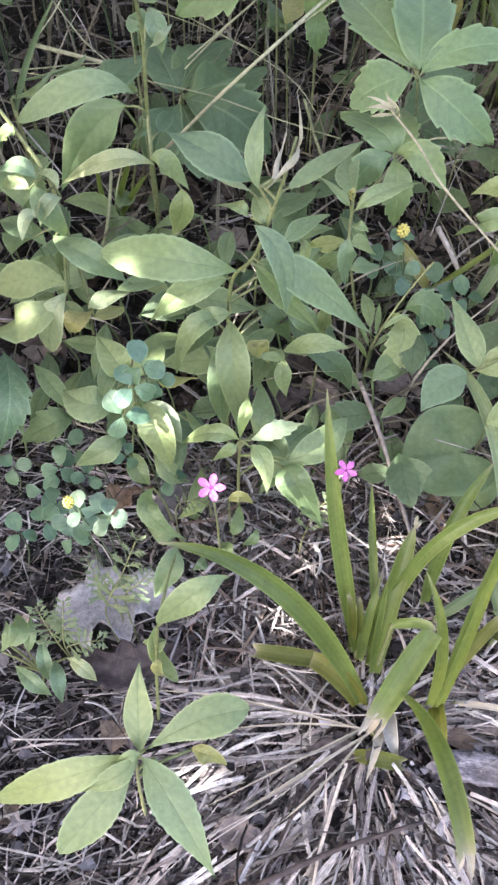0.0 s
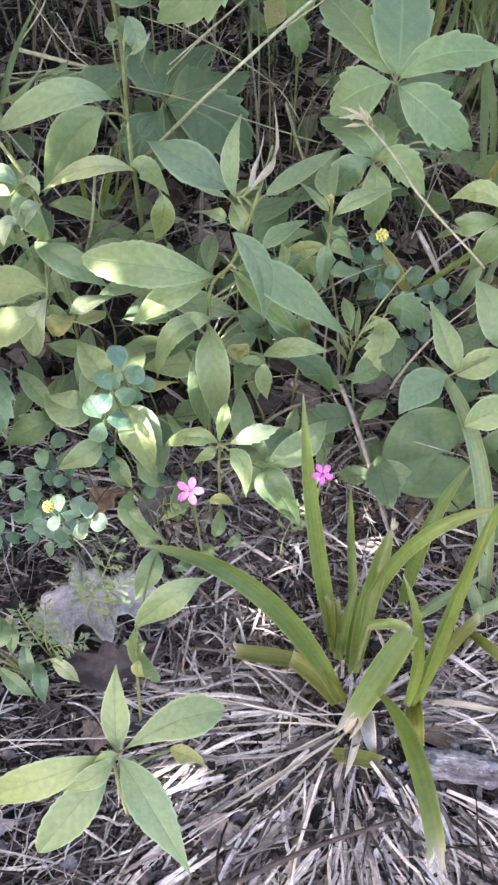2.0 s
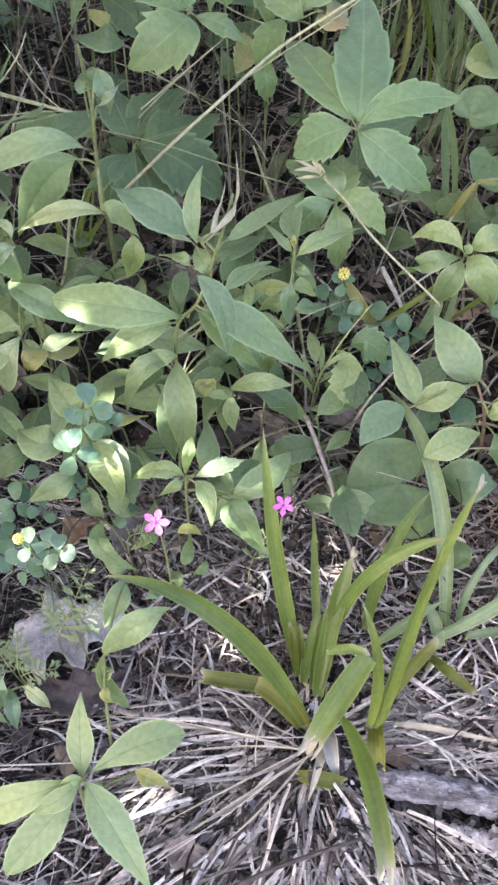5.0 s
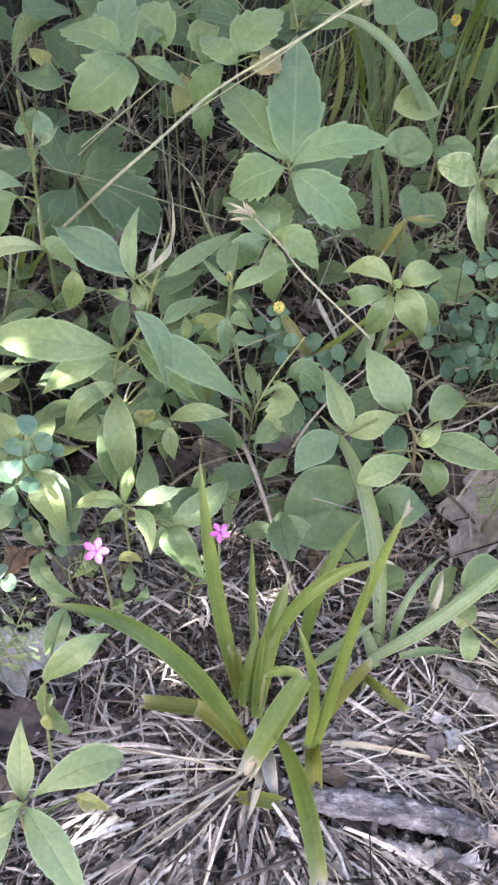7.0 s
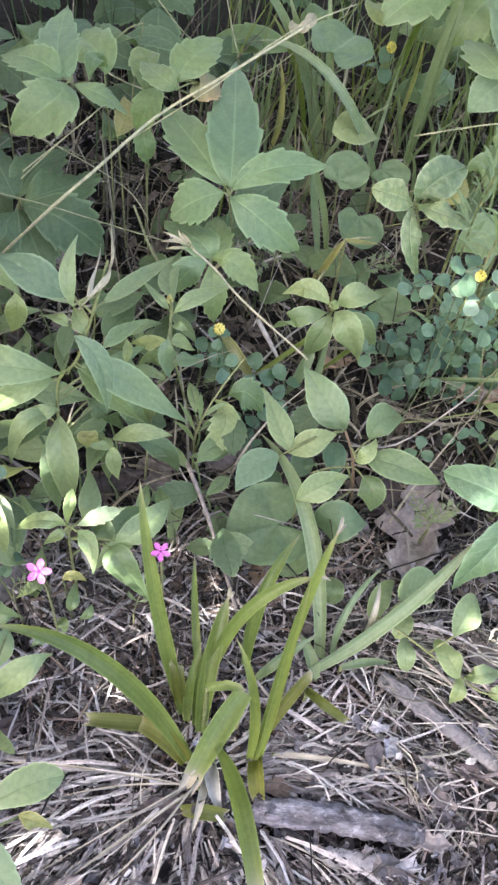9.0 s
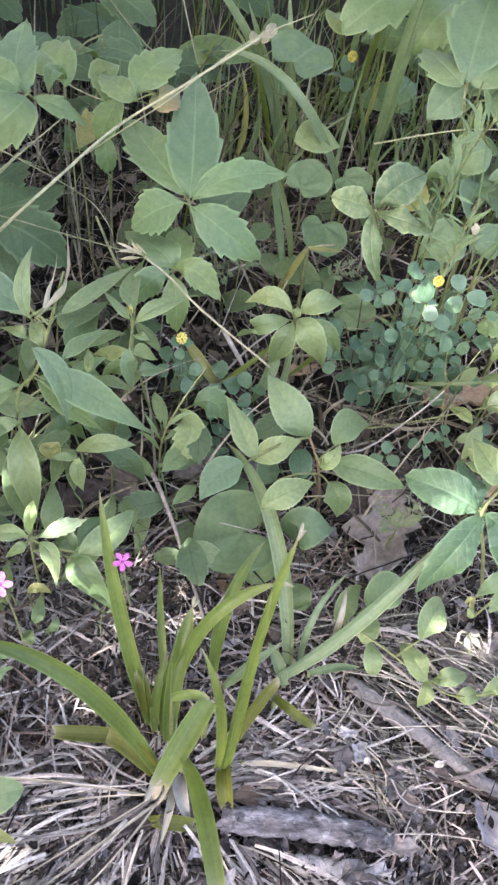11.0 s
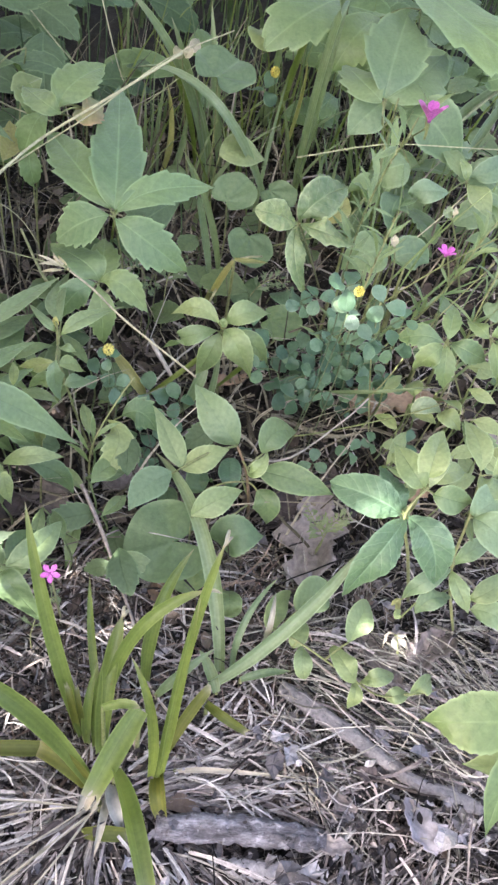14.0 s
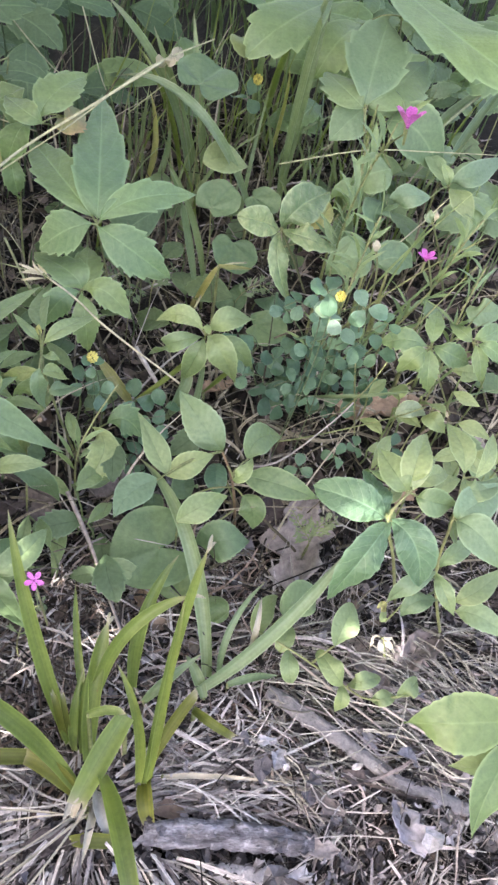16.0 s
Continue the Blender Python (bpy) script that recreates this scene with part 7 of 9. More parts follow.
leaf(p, (0.0769, 0.4543, 0.0200), (0.0850, 0.4581, 0.0500), (0.0857, 0.4581, 0.0800), 0.0055, "blade", "pale")
leaf(p, (0.1008, 0.2081, 0.0200), (0.1129, 0.1987, 0.0500), (0.1261, 0.1981, 0.0700), 0.0038, "strap", "grass")

p = plant("thicket_grass", "yellow-green grass leaves standing at the back", "grass clump", "")
leaf(p, (-0.148, 0.233, 0.020), (-0.136, 0.224, 0.060), (-0.124, 0.226, 0.100), 0.0048, "blade", "grass")
leaf(p, (-0.146, 0.233, 0.020), (-0.132, 0.227, 0.050), (-0.120, 0.224, 0.070), 0.0042, "blade", "grass")
leaf(p, (-0.148, 0.228, 0.020), (-0.150, 0.223, 0.060), (-0.146, 0.213, 0.100), 0.0041, "blade", "grass")
leaf(p, (-0.207, 0.260, 0.080), (-0.190, 0.252, 0.120), (-0.161, 0.235, 0.170), 0.0038, "blade", "pale")
leaf(p, (-0.210, 0.289, 0.080), (-0.170, 0.259, 0.110), (-0.159, 0.261, 0.120), 0.0046, "blade", "pale")
leaf(p, (-0.213, 0.271, 0.080), (-0.185, 0.235, 0.110), (-0.173, 0.248, 0.120), 0.0045, "blade", "pale")
leaf(p, (0.099, 0.294, 0.040), (0.085, 0.295, 0.100), (0.067, 0.267, 0.160), 0.0055, "blade", "pale")
leaf(p, (0.106, 0.306, 0.040), (0.093, 0.311, 0.090), (0.069, 0.309, 0.140), 0.0049, "blade", "pale")
leaf(p, (0.088, 0.180, 0.020), (0.091, 0.184, 0.050), (0.093, 0.184, 0.080), 0.0072, "blade", "pale")
leaf(p, (0.321, 0.430, 0.060), (0.354, 0.469, 0.100), (0.388, 0.497, 0.130), 0.0079, "blade", "pale")
leaf(p, (0.177, 0.205, 0.020), (0.198, 0.178, 0.050), (0.242, 0.176, 0.060), 0.0030, "blade", "pale")

p = plant("seed_stalk", "pale open grass seed head on a leaning stalk", "grass", "")
stem(p, [(0.0036, 0.0828, 0.2166), (0.0006, 0.0793, 0.2226), (-0.0025, 0.0772, 0.2276)], 0.0005, 0.0004, TAN)
leaf(p, (0.0026, 0.0798, 0.2196), (-0.0010, 0.0777, 0.2246), (-0.0034, 0.0810, 0.2276), 0.0016, "lance", "dry")
leaf(p, (0.0021, 0.0798, 0.2196), (-0.0026, 0.0783, 0.2226), (-0.0102, 0.0786, 0.2216), 0.0018, "lance", "husk")
leaf(p, (0.0021, 0.0790, 0.2196), (-0.0034, 0.0761, 0.2216), (-0.0086, 0.0768, 0.2196), 0.0015, "lance", "dry")
leaf(p, (0.0014, 0.0786, 0.2216), (-0.0049, 0.0782, 0.2256), (-0.0106, 0.0826, 0.2246), 0.0011, "lance", "husk")
leaf(p, (0.0032, 0.0810, 0.2176), (0.0010, 0.0811, 0.2216), (-0.0017, 0.0836, 0.2236), 0.0018, "lance", "dry")

p = plant("wiry_grass", "thin wiry grass leaves crossing the clovers", "grass clump", "")
leaf(p, (0.206, 0.236, 0.030), (0.232, 0.220, 0.100), (0.269, 0.223, 0.160), 0.0019, "blade", "green")
leaf(p, (0.210, 0.258, 0.060), (0.232, 0.249, 0.120), (0.266, 0.251, 0.170), 0.0019, "blade", "green")
leaf(p, (0.193, 0.282, 0.060), (0.196, 0.281, 0.130), (0.206, 0.279, 0.200), 0.0019, "blade", "pale")
leaf(p, (0.238, 0.253, 0.050), (0.254, 0.228, 0.100), (0.280, 0.217, 0.130), 0.0019, "blade", "green")
leaf(p, (0.246, 0.221, 0.030), (0.264, 0.210, 0.070), (0.288, 0.205, 0.100), 0.0020, "blade", "pale")
leaf(p, (0.258, 0.199, 0.030), (0.273, 0.199, 0.060), (0.295, 0.202, 0.080), 0.0020, "blade", "green")
leaf(p, (0.206, 0.278, 0.090), (0.204, 0.293, 0.140), (0.203, 0.300, 0.190), 0.0019, "blade", "green")
leaf(p, (0.230, 0.261, 0.070), (0.239, 0.262, 0.110), (0.247, 0.252, 0.150), 0.0016, "blade", "green")
leaf(p, (0.188, 0.282, 0.100), (0.197, 0.290, 0.150), (0.197, 0.288, 0.200), 0.0015, "blade", "pale")
leaf(p, (0.216, 0.273, 0.080), (0.220, 0.285, 0.120), (0.213, 0.291, 0.160), 0.0016, "blade", "green")
leaf(p, (0.185, 0.241, 0.030), (0.208, 0.223, 0.060), (0.242, 0.215, 0.090), 0.0016, "blade", "pale")
leaf(p, (0.248, 0.227, 0.080), (0.251, 0.227, 0.120), (0.268, 0.219, 0.150), 0.0015, "blade", "green")
leaf(p, (0.228, 0.261, 0.090), (0.194, 0.257, 0.120), (0.178, 0.266, 0.130), 0.0015, "blade", "green")
leaf(p, (0.265, 0.228, 0.080), (0.271, 0.229, 0.110), (0.280, 0.218, 0.120), 0.0015, "blade", "pale")
leaf(p, (0.264, 0.188, 0.030), (0.280, 0.181, 0.050), (0.303, 0.188, 0.050), 0.0016, "blade", "pale")

p = plant("dried_flower", "small bleached dried flower lying over litter", "dried flower", "")
stem(p, [(0.198, 0.002, -0.000), (0.190, 0.007, 0.020), (0.187, 0.008, 0.030)])
leaf(p, (0.187, 0.008, 0.030), (0.188, 0.002, 0.035), (0.192, -0.001, 0.030), 0.0038, "ovate", "bleach")
leaf(p, (0.187, 0.008, 0.030), (0.183, 0.001, 0.035), (0.187, -0.001, 0.028), 0.0031, "ovate", "bleach")
leaf(p, (0.186, 0.009, 0.030), (0.178, 0.004, 0.038), (0.177, 0.001, 0.030), 0.0028, "curl", "bleach")
leaf(p, (0.187, 0.009, 0.030), (0.188, 0.004, 0.038), (0.192, 0.001, 0.034), 0.0028, "curl", "bleach")

p = plant("budding_herb", "pale drying flower bud on a wiry stem", "flower bud", "")
stem(p, [(0.232, 0.281, 0.030), (0.213, 0.242, 0.100), (0.195, 0.212, 0.145)])
leaf(p, (0.195, 0.211, 0.145), (0.194, 0.211, 0.150), (0.193, 0.214, 0.152), 0.0041, "ovate", "husk")
leaf(p, (0.194, 0.211, 0.145), (0.192, 0.210, 0.150), (0.192, 0.214, 0.150), 0.0031, "ovate", "husk")

p = plant("budding_herb", "pale bud cluster above the small pink flower", "flower bud", "")
stem(p, [(0.285, 0.277, 0.060), (0.247, 0.237, 0.130), (0.226, 0.216, 0.165)])
leaf(p, (0.226, 0.216, 0.165), (0.223, 0.216, 0.170), (0.224, 0.220, 0.172), 0.0051, "ovate", "pale")
leaf(p, (0.227, 0.216, 0.165), (0.227, 0.216, 0.170), (0.229, 0.222, 0.170), 0.0034, "ovate", "husk")
leaf(p, (0.225, 0.215, 0.165), (0.220, 0.213, 0.170), (0.221, 0.219, 0.170), 0.0030, "ovate", "pale")

p = plant("seed_stalk", "brown and white seed capsules above the grass", "seed head", "")
stem(p, [(0.092, 0.450, 0.020), (0.084, 0.465, 0.080), (0.077, 0.451, 0.130)])
leaf(p, (0.077, 0.451, 0.130), (0.073, 0.450, 0.135), (0.072, 0.458, 0.137), 0.0087, "ovate", "dry")
leaf(p, (0.079, 0.453, 0.130), (0.081, 0.453, 0.135), (0.082, 0.461, 0.136), 0.0079, "ovate", "husk")
leaf(p, (0.084, 0.461, 0.130), (0.088, 0.465, 0.135), (0.090, 0.470, 0.138), 0.0097, "ovate", "husk")

p = plant("low_herb", "small herb with rounded leaves below the pink flowers", "wild plant", "")
leaf(p, (-0.048, 0.010, 0.030), (-0.046, 0.015, 0.035), (-0.046, 0.028, 0.030), 0.0077, "ovate", "green")
leaf(p, (-0.061, 0.022, 0.040), (-0.067, 0.015, 0.045), (-0.076, 0.013, 0.035), 0.0069, "lance", "bright")
leaf(p, (-0.051, 0.017, 0.050), (-0.045, 0.017, 0.055), (-0.039, 0.019, 0.045), 0.0057, "ovate", "yellow")
leaf(p, (-0.074, 0.007, 0.030), (-0.081, 0.004, 0.035), (-0.092, 0.012, 0.030), 0.0098, "lance", "bright")
leaf(p, (-0.054, 0.010, 0.020), (-0.050, 0.002, 0.030), (-0.050, 0.001, 0.020), 0.0064, "ovate", "green")
leaf(p, (-0.043, 0.010, 0.020), (-0.038, 0.009, 0.030), (-0.037, 0.015, 0.030), 0.0053, "ovate", "green")
leaf(p, (-0.061, 0.005, 0.015), (-0.062, -0.005, 0.025), (-0.067, -0.005, 0.015), 0.0058, "ovate", "green")


# ---- small plants ----
def clover(pl, c, size, colour, foot=None):
    """A three-part leaf: leaflets obovate, folded a little, on a thin stalk down to the ground."""
    c = Vector(c)
    r = LEAF_RND
    if foot is None:
        foot = Vector((c.x + r.uniform(-0.012, 0.012), c.y + 0.01 + r.uniform(0, 0.012), -0.004))
    pl.base(foot)
    under(pl, "stalk", *tube([foot, (foot + c) / 2 + Vector((0.003, 0, 0.004)), c], 0.0004, 0.00035, 5), STEM_DARK)
    ref = Vector((r.uniform(-0.9, 0.9), -0.5 + r.uniform(-0.7, 0.5), 0.8)).normalized()
    x = ref.cross(Vector((0, 1, 0.2))).normalized()
    y = ref.cross(x)
    a0, grow = r.uniform(0, 6.28), size * r.uniform(0.74, 1.06)
    for k in range(3):
        a = a0 + k * 2.09 + r.uniform(-0.2, 0.2)
        d = x * math.cos(a) + y * math.sin(a)
        s = grow * r.uniform(0.9, 1.06)
        b = c + d * s * 0.08
        e = c + d * s * 1.05 - ref * s * r.uniform(0.05, 0.3)
        m = (b + e) / 2 + ref * s * 0.08
        verts, faces, uvs = blade_mesh(b, m, e, s * r.uniform(0.74, 0.90), "obovate", r, fold=r.uniform(0.3, 0.75))
        under(pl, "leaflet", verts, faces, LEAF[colour], uvs)


def medic_stem(pl, foot, top, count, size):
    """A wiry stem with three-part leaves along it, larger and darker below, on short stalks to alternate sides."""
    foot, top = Vector(foot), Vector(top)
    r = LEAF_RND
    mid = (foot + top) / 2 + Vector((r.uniform(-0.01, 0.01), 0.008, 0.012))
    stem(pl, [foot, mid, top], 0.0006, 0.0004, STEM_DARK)
    for k in range(count):
        t = 0.3 + 0.7 * k / (count - 1)
        p = (1 - t) ** 2 * foot + 2 * t * (1 - t) * mid + t * t * top
        c = p + Vector((0.011 * (-1) ** k * r.uniform(0.5, 1.3), r.uniform(-0.008, 0.008), r.uniform(0.0, 0.008)))
        clover(pl, c, size * r.uniform(0.8, 1.45), r.choice(["clover", "clover", "clover_dark", "medic_light"]), p)


PROFILE["obovate"] = lambda t: max(0.35, spindle(t, 0.62, 1.0, 0.36)) if t > 0.5 else spindle(t, 0.62, 1.0, 0.36)


def blob(centre, r, squash=1.0, seg=7, rings=5):
    """A small rounded bead."""
    verts, faces = [Vector(centre) + Vector((0, 0, r * squash))], []
    for i in range(1, rings):
        a = math.pi * i / rings
        for k in range(seg):
            b = 2 * math.pi * k / seg
            verts.append(Vector(centre) + Vector((r * math.sin(a) * math.cos(b), r * math.sin(a) * math.sin(b), r * squash * math.cos(a))))
    verts.append(Vector(centre) - Vector((0, 0, r * squash)))
    for k in range(seg):
        faces.append((0, 1 + k, 1 + (k + 1) % seg))
        for i in range(rings - 2):
            p, q = 1 + i * seg + k, 1 + i * seg + (k + 1) % seg
            faces.append((p, p + seg, q + seg, q))
        o = 1 + (rings - 2) * seg
        faces.append((o + k, len(verts) - 1, o + (k + 1) % seg))
    return verts, faces


def clover_head(pl, c, size):
    """A yellow head of many small florets on a stalk."""
    c = Vector(c)
    r = LEAF_RND
    foot = Vector((c.x + 0.006, c.y + 0.02, -0.004))
    under(pl, "stalk", *tube([foot, (foot + c) / 2 + Vector((0.004, 0, 0.006)), c], 0.0004, 0.00035, 5), STEM_DARK)
    verts, faces = [], []
    for k in range(34):
        h = 1 - 2 * (k + 0.5) / 34
        a = k * 2.4
        q = math.sqrt(1 - h * h)
        v, f = blob(c + Vector((q * math.cos(a), q * math.sin(a), h * 1.1)) * size * 0.36, size * 0.11, 1.2, 5, 4)
        faces += [tuple(i + len(verts) for i in g) for g in f]
        verts += v
    under(pl, "flower_head", verts, faces, YELLOW, label="round yellow flower head")


def pink(pl, c, size, back_tilt=0.0, cup=0.05):
    """A five-petalled pink flower with toothed petal ends, a tubular calyx and pale stamens."""
    c = Vector(c)
    r = LEAF_RND
    n = Vector((0.0, -0.62 + back_tilt, 0.72)).normalized()
    x = n.cross(Vector((0, 1, 0.1))).normalized()
    y = n.cross(x)
    a0 = r.uniform(0, 1.2)
    for k in range(5):
        a = a0 + k * 1.2566
        d, s = x * math.cos(a) + y * math.sin(a), -x * math.sin(a) + y * math.cos(a)
        verts, faces = [], []
        for i in range(8):
            t = i / 7
            w = size * 0.5 * (0.05 + (0.40 + 0.16 * min(1.0, cup)) * math.sin(math.pi * min(1, (t * 0.9 + 0.02) ** 1.35)) ** 0.9)
            for j in range(5):
                q = j / 2 - 1
                end = 1.0 + (0.05 if i == 7 and j % 2 else 0)
                verts.append(c + d * size * 0.8 * t * end + s * w * q + n * size * (cup * t * (1.6 - 0.6 * t) + 0.05 * q * q))
        for i in range(7):
            for j in range(4):
                o = i * 5 + j
                faces.append((o, o + 1, o + 6, o + 5))
        under(pl, "petal", verts, faces, PINK)
    back = c - n * size * 0.55
    under(pl, "calyx", *tube([back - Vector((0, 0, 0.003)), back, c], 0.0007, size * 0.10, 7), STEM_GREEN, label="green tubular calyx")
    verts, faces = [], []
    for k in range(6):
        a = k * 1.05
        v, f = blob(c + n * size * 0.09 + (x * math.cos(a) + y * math.sin(a)) * size * 0.07, size * 0.045, 1.0, 5, 4)
        faces += [tuple(i + len(verts) for i in g) for g in f]
        verts += v
    under(pl, "stamens", verts, faces, PINK_EYE, label="dark magenta stamens")


def feathery(pl, b, m, e, width):
    """A finely cut leaf: a rachis with paired side stalks, each with narrow lobes."""
    b, m, e = Vector(b), Vector(m), Vector(e)
    c = 2 * m - (b + e) / 2
    foot = Vector((b.x, b.y + 0.006, -0.004))
    under(pl, "leaf_stalk", *tube([foot, b, m, e], 0.00045, 0.00025, 5), STEM_GREEN)
    r = LEAF_RND
    verts, faces, uvs = [], [], []

    def lobe(p, d, ln, w):
        s = d.cross(FACING).normalized() * w
        o = len(verts)
        up = FACING.normalized() * ln * 0.12
        verts.extend([p - s * 0.7, p + s * 0.7, p + d * ln * 0.5 + s + up, p + d * ln * 0.5 - s + up, p + d * ln])
        uvs.extend([(0.4, 0), (0.6, 0), (0.8, 0.6), (0.2, 0.6), (0.5, 1)])
        faces.extend([(o, o + 1, o + 2, o + 3), (o + 3, o + 2, o + 4)])

    pairs = 7
    for i in range(pairs):
        t = 0.12 + 0.82 * i / (pairs - 1)
        p = (1 - t) ** 2 * b + 2 * t * (1 - t) * c + t * t * e
        tan = (2 * (1 - t) * (c - b) + 2 * t * (e - c)).normalized()
        side = tan.cross(FACING).normalized()
        reach = width / 2 * (1 - 0.65 * t) * r.uniform(0.7, 1.25)
        for sg in (-1, 1):
            d = (side * sg + tan * r.uniform(0.4, 1.1) + Vector((0, 0, r.uniform(-0.25, 0.25)))).normalized()
            lobe(p, d, reach, reach * 0.06)
            for q in (0.34, 0.6, 0.84):
                for s2 in (-1, 1):
                    ln2 = r.uniform(0.7, 1.35)
                    d2 = (d + Vector((r.uniform(-0.3, 0.3), r.uniform(-0.3, 0.3), r.uniform(-0.2, 0.3))) + (tan if s2 > 0 else side * sg * 0.5 - tan * 0.7) * 0.9).normalized()
                    lobe(p + d * reach * q + FACING * reach * 0.05, d2, reach * 0.5 * ln2 * (1.15 - q * 0.5), reach * 0.07 * ln2)
    under(pl, "leaf", verts, faces, LEAF["feathery"], uvs)


# ---- clovers, pinks and feathery leaves ----

p = plant("black_medic", "low clover-like medic with bluish three-part leaves and a yellow head", "clover", "clover plants")
clover(p, (-0.131, 0.021, 0.060), 0.0095, "clover")
clover(p, (-0.117, 0.018, 0.060), 0.0095, "clover")
clover(p, (-0.100, 0.027, 0.065), 0.0089, "clover")
clover(p, (-0.103, -0.031, 0.115), 0.0096, "clover_pale")
clover(p, (-0.099, -0.024, 0.100), 0.0096, "clover_pale")
clover(p, (-0.093, -0.028, 0.105), 0.0088, "clover_pale")
clover(p, (-0.112, -0.020, 0.085), 0.0090, "clover")
clover(p, (-0.137, 0.010, 0.055), 0.0090, "clover")
clover(p, (-0.121, 0.030, 0.055), 0.0085, "clover")
clover(p, (-0.131, -0.008, 0.060), 0.0092, "clover")
clover(p, (-0.141, -0.015, 0.060), 0.0096, "clover")
clover(p, (-0.129, 0.001, 0.060), 0.0087, "clover")
clover(p, (-0.156, 0.025, 0.050), 0.0098, "clover")
clover(p, (-0.132, 0.039, 0.050), 0.0088, "clover")
clover(p, (-0.110, 0.042, 0.050), 0.0088, "clover")
clover(p, (-0.120, -0.010, 0.050), 0.0093, "clover")
clover_head(p, (-0.105, -0.034, 0.125), 0.0051)

p = plant("black_medic", "upright medic sprig with large bluish leaflets among asters", "clover", "clover plants")
clover(p, (-0.095, 0.017, 0.112), 0.0130, "medic_light")
clover(p, (-0.088, 0.031, 0.128), 0.0118, "medic_light")
clover(p, (-0.092, 0.026, 0.120), 0.0104, "medic_light")
clover(p, (-0.084, 0.038, 0.110), 0.0093, "clover")
clover(p, (-0.080, 0.027, 0.050), 0.0080, "clover")

p = plant("black_medic", "single medic sprig with a yellow head behind the asters", "clover", "clover plants")
clover(p, (0.028, 0.151, 0.075), 0.0134, "clover")
clover(p, (0.023, 0.150, 0.100), 0.0103, "clover")
clover(p, (0.018, 0.174, 0.060), 0.0114, "clover")
clover(p, (0.051, 0.175, 0.045), 0.0124, "clover")
clover(p, (0.061, 0.157, 0.035), 0.0116, "clover")
clover(p, (0.070, 0.173, 0.040), 0.0117, "clover")
clover(p, (0.045, 0.153, 0.030), 0.0124, "clover")
clover(p, (0.050, 0.140, 0.020), 0.0110, "clover")
clover_head(p, (0.023, 0.150, 0.106), 0.0074)

p = plant("black_medic", "sprawling medic with sunlit leaf and yellow head at the thicket edge", "clover", "clover plants")
medic_stem(p, (0.1911, 0.1999, 0.0000), (0.1582, 0.1512, 0.1580), 6, 0.0105)
medic_stem(p, (0.1798, 0.2054, 0.0000), (0.1441, 0.2082, 0.1000), 5, 0.0120)
medic_stem(p, (0.2031, 0.1983, 0.0000), (0.1601, 0.1861, 0.0900), 5, 0.0115)
medic_stem(p, (0.1670, 0.2011, -0.0000), (0.1339, 0.1764, 0.0600), 4, 0.0120)
medic_stem(p, (0.2163, 0.2027, 0.0000), (0.1861, 0.1683, 0.1150), 5, 0.0105)
medic_stem(p, (0.1595, 0.2127, -0.0000), (0.1748, 0.1920, 0.0650), 4, 0.0110)
medic_stem(p, (0.1840, 0.1938, 0.0000), (0.1543, 0.1749, 0.0450), 4, 0.0100)
medic_stem(p, (0.2021, 0.2102, 0.0000), (0.2017, 0.1937, 0.0550), 4, 0.0110)
medic_stem(p, (0.1494, 0.2044, 0.0000), (0.1312, 0.2016, 0.0700), 4, 0.0125)
clover(p, (0.1514, 0.1414, 0.1500), 0.0115, "clover_pale")
clover(p, (0.1520, 0.1583, 0.1500), 0.0110, "clover_pale")
clover(p, (0.2240, 0.1506, 0.0300), 0.0100, "clover")
clover(p, (0.1828, 0.1427, 0.0300), 0.0100, "clover")
clover(p, (0.1565, 0.1319, 0.0300), 0.0100, "clover")
clover(p, (0.1982, 0.1500, 0.0300), 0.0100, "clover")
clover_head(p, (0.1549, 0.1439, 0.1640), 0.0066)

p = plant("black_medic", "distant medic head above the grass", "clover", "clover plants")
clover(p, (0.150, 0.473, 0.100), 0.0148, "clover")
clover_head(p, (0.155, 0.469, 0.118), 0.0092)

p = plant("deptford_pink", "slender stem with one open pink five-petalled flower in the litter", "pink flower", "pink flowers")
stem(p, [(-0.053, 0.005, 0.000), (-0.054, -0.001, 0.060), (-0.055, -0.010, 0.105)], 0.0007, 0.0005)
pink(p, (-0.055, -0.011, 0.107), 0.0070)

p = plant("deptford_pink", "slender stem with one pink flower behind the strap-leaf clump", "pink flower", "pink flowers")
stem(p, [(0.001, 0.038, 0.000), (-0.001, 0.013, 0.070), (-0.002, -0.002, 0.114)], 0.0007, 0.0005)
pink(p, (-0.002, -0.003, 0.116), 0.0055)

p = plant("deptford_pink", "tall branching stem with bright pink flower at the thicket edge", "pink flower", "pink flowers")
stem(p, [(0.183, 0.239, 0.020), (0.180, 0.243, 0.120), (0.180, 0.233, 0.170), (0.184, 0.224, 0.205), (0.184, 0.199, 0.231)], 0.0007, 0.0005)
stem(p, [(0.180, 0.233, 0.170), (0.184, 0.251, 0.190), (0.183, 0.249, 0.220)], 0.0007, 0.0005)
pink(p, (0.183, 0.195, 0.236), 0.0100, 0.80, 0.95)
leaf(p, (0.180, 0.243, 0.120), (0.174, 0.247, 0.132), (0.169, 0.251, 0.140), 0.0044, "lance", "green")
leaf(p, (0.179, 0.236, 0.160), (0.170, 0.229, 0.172), (0.161, 0.221, 0.180), 0.0042, "lance", "green")
leaf(p, (0.180, 0.233, 0.170), (0.177, 0.241, 0.182), (0.174, 0.249, 0.190), 0.0041, "lance", "green")
leaf(p, (0.186, 0.239, 0.190), (0.186, 0.244, 0.202), (0.186, 0.248, 0.210), 0.0047, "lance", "green")
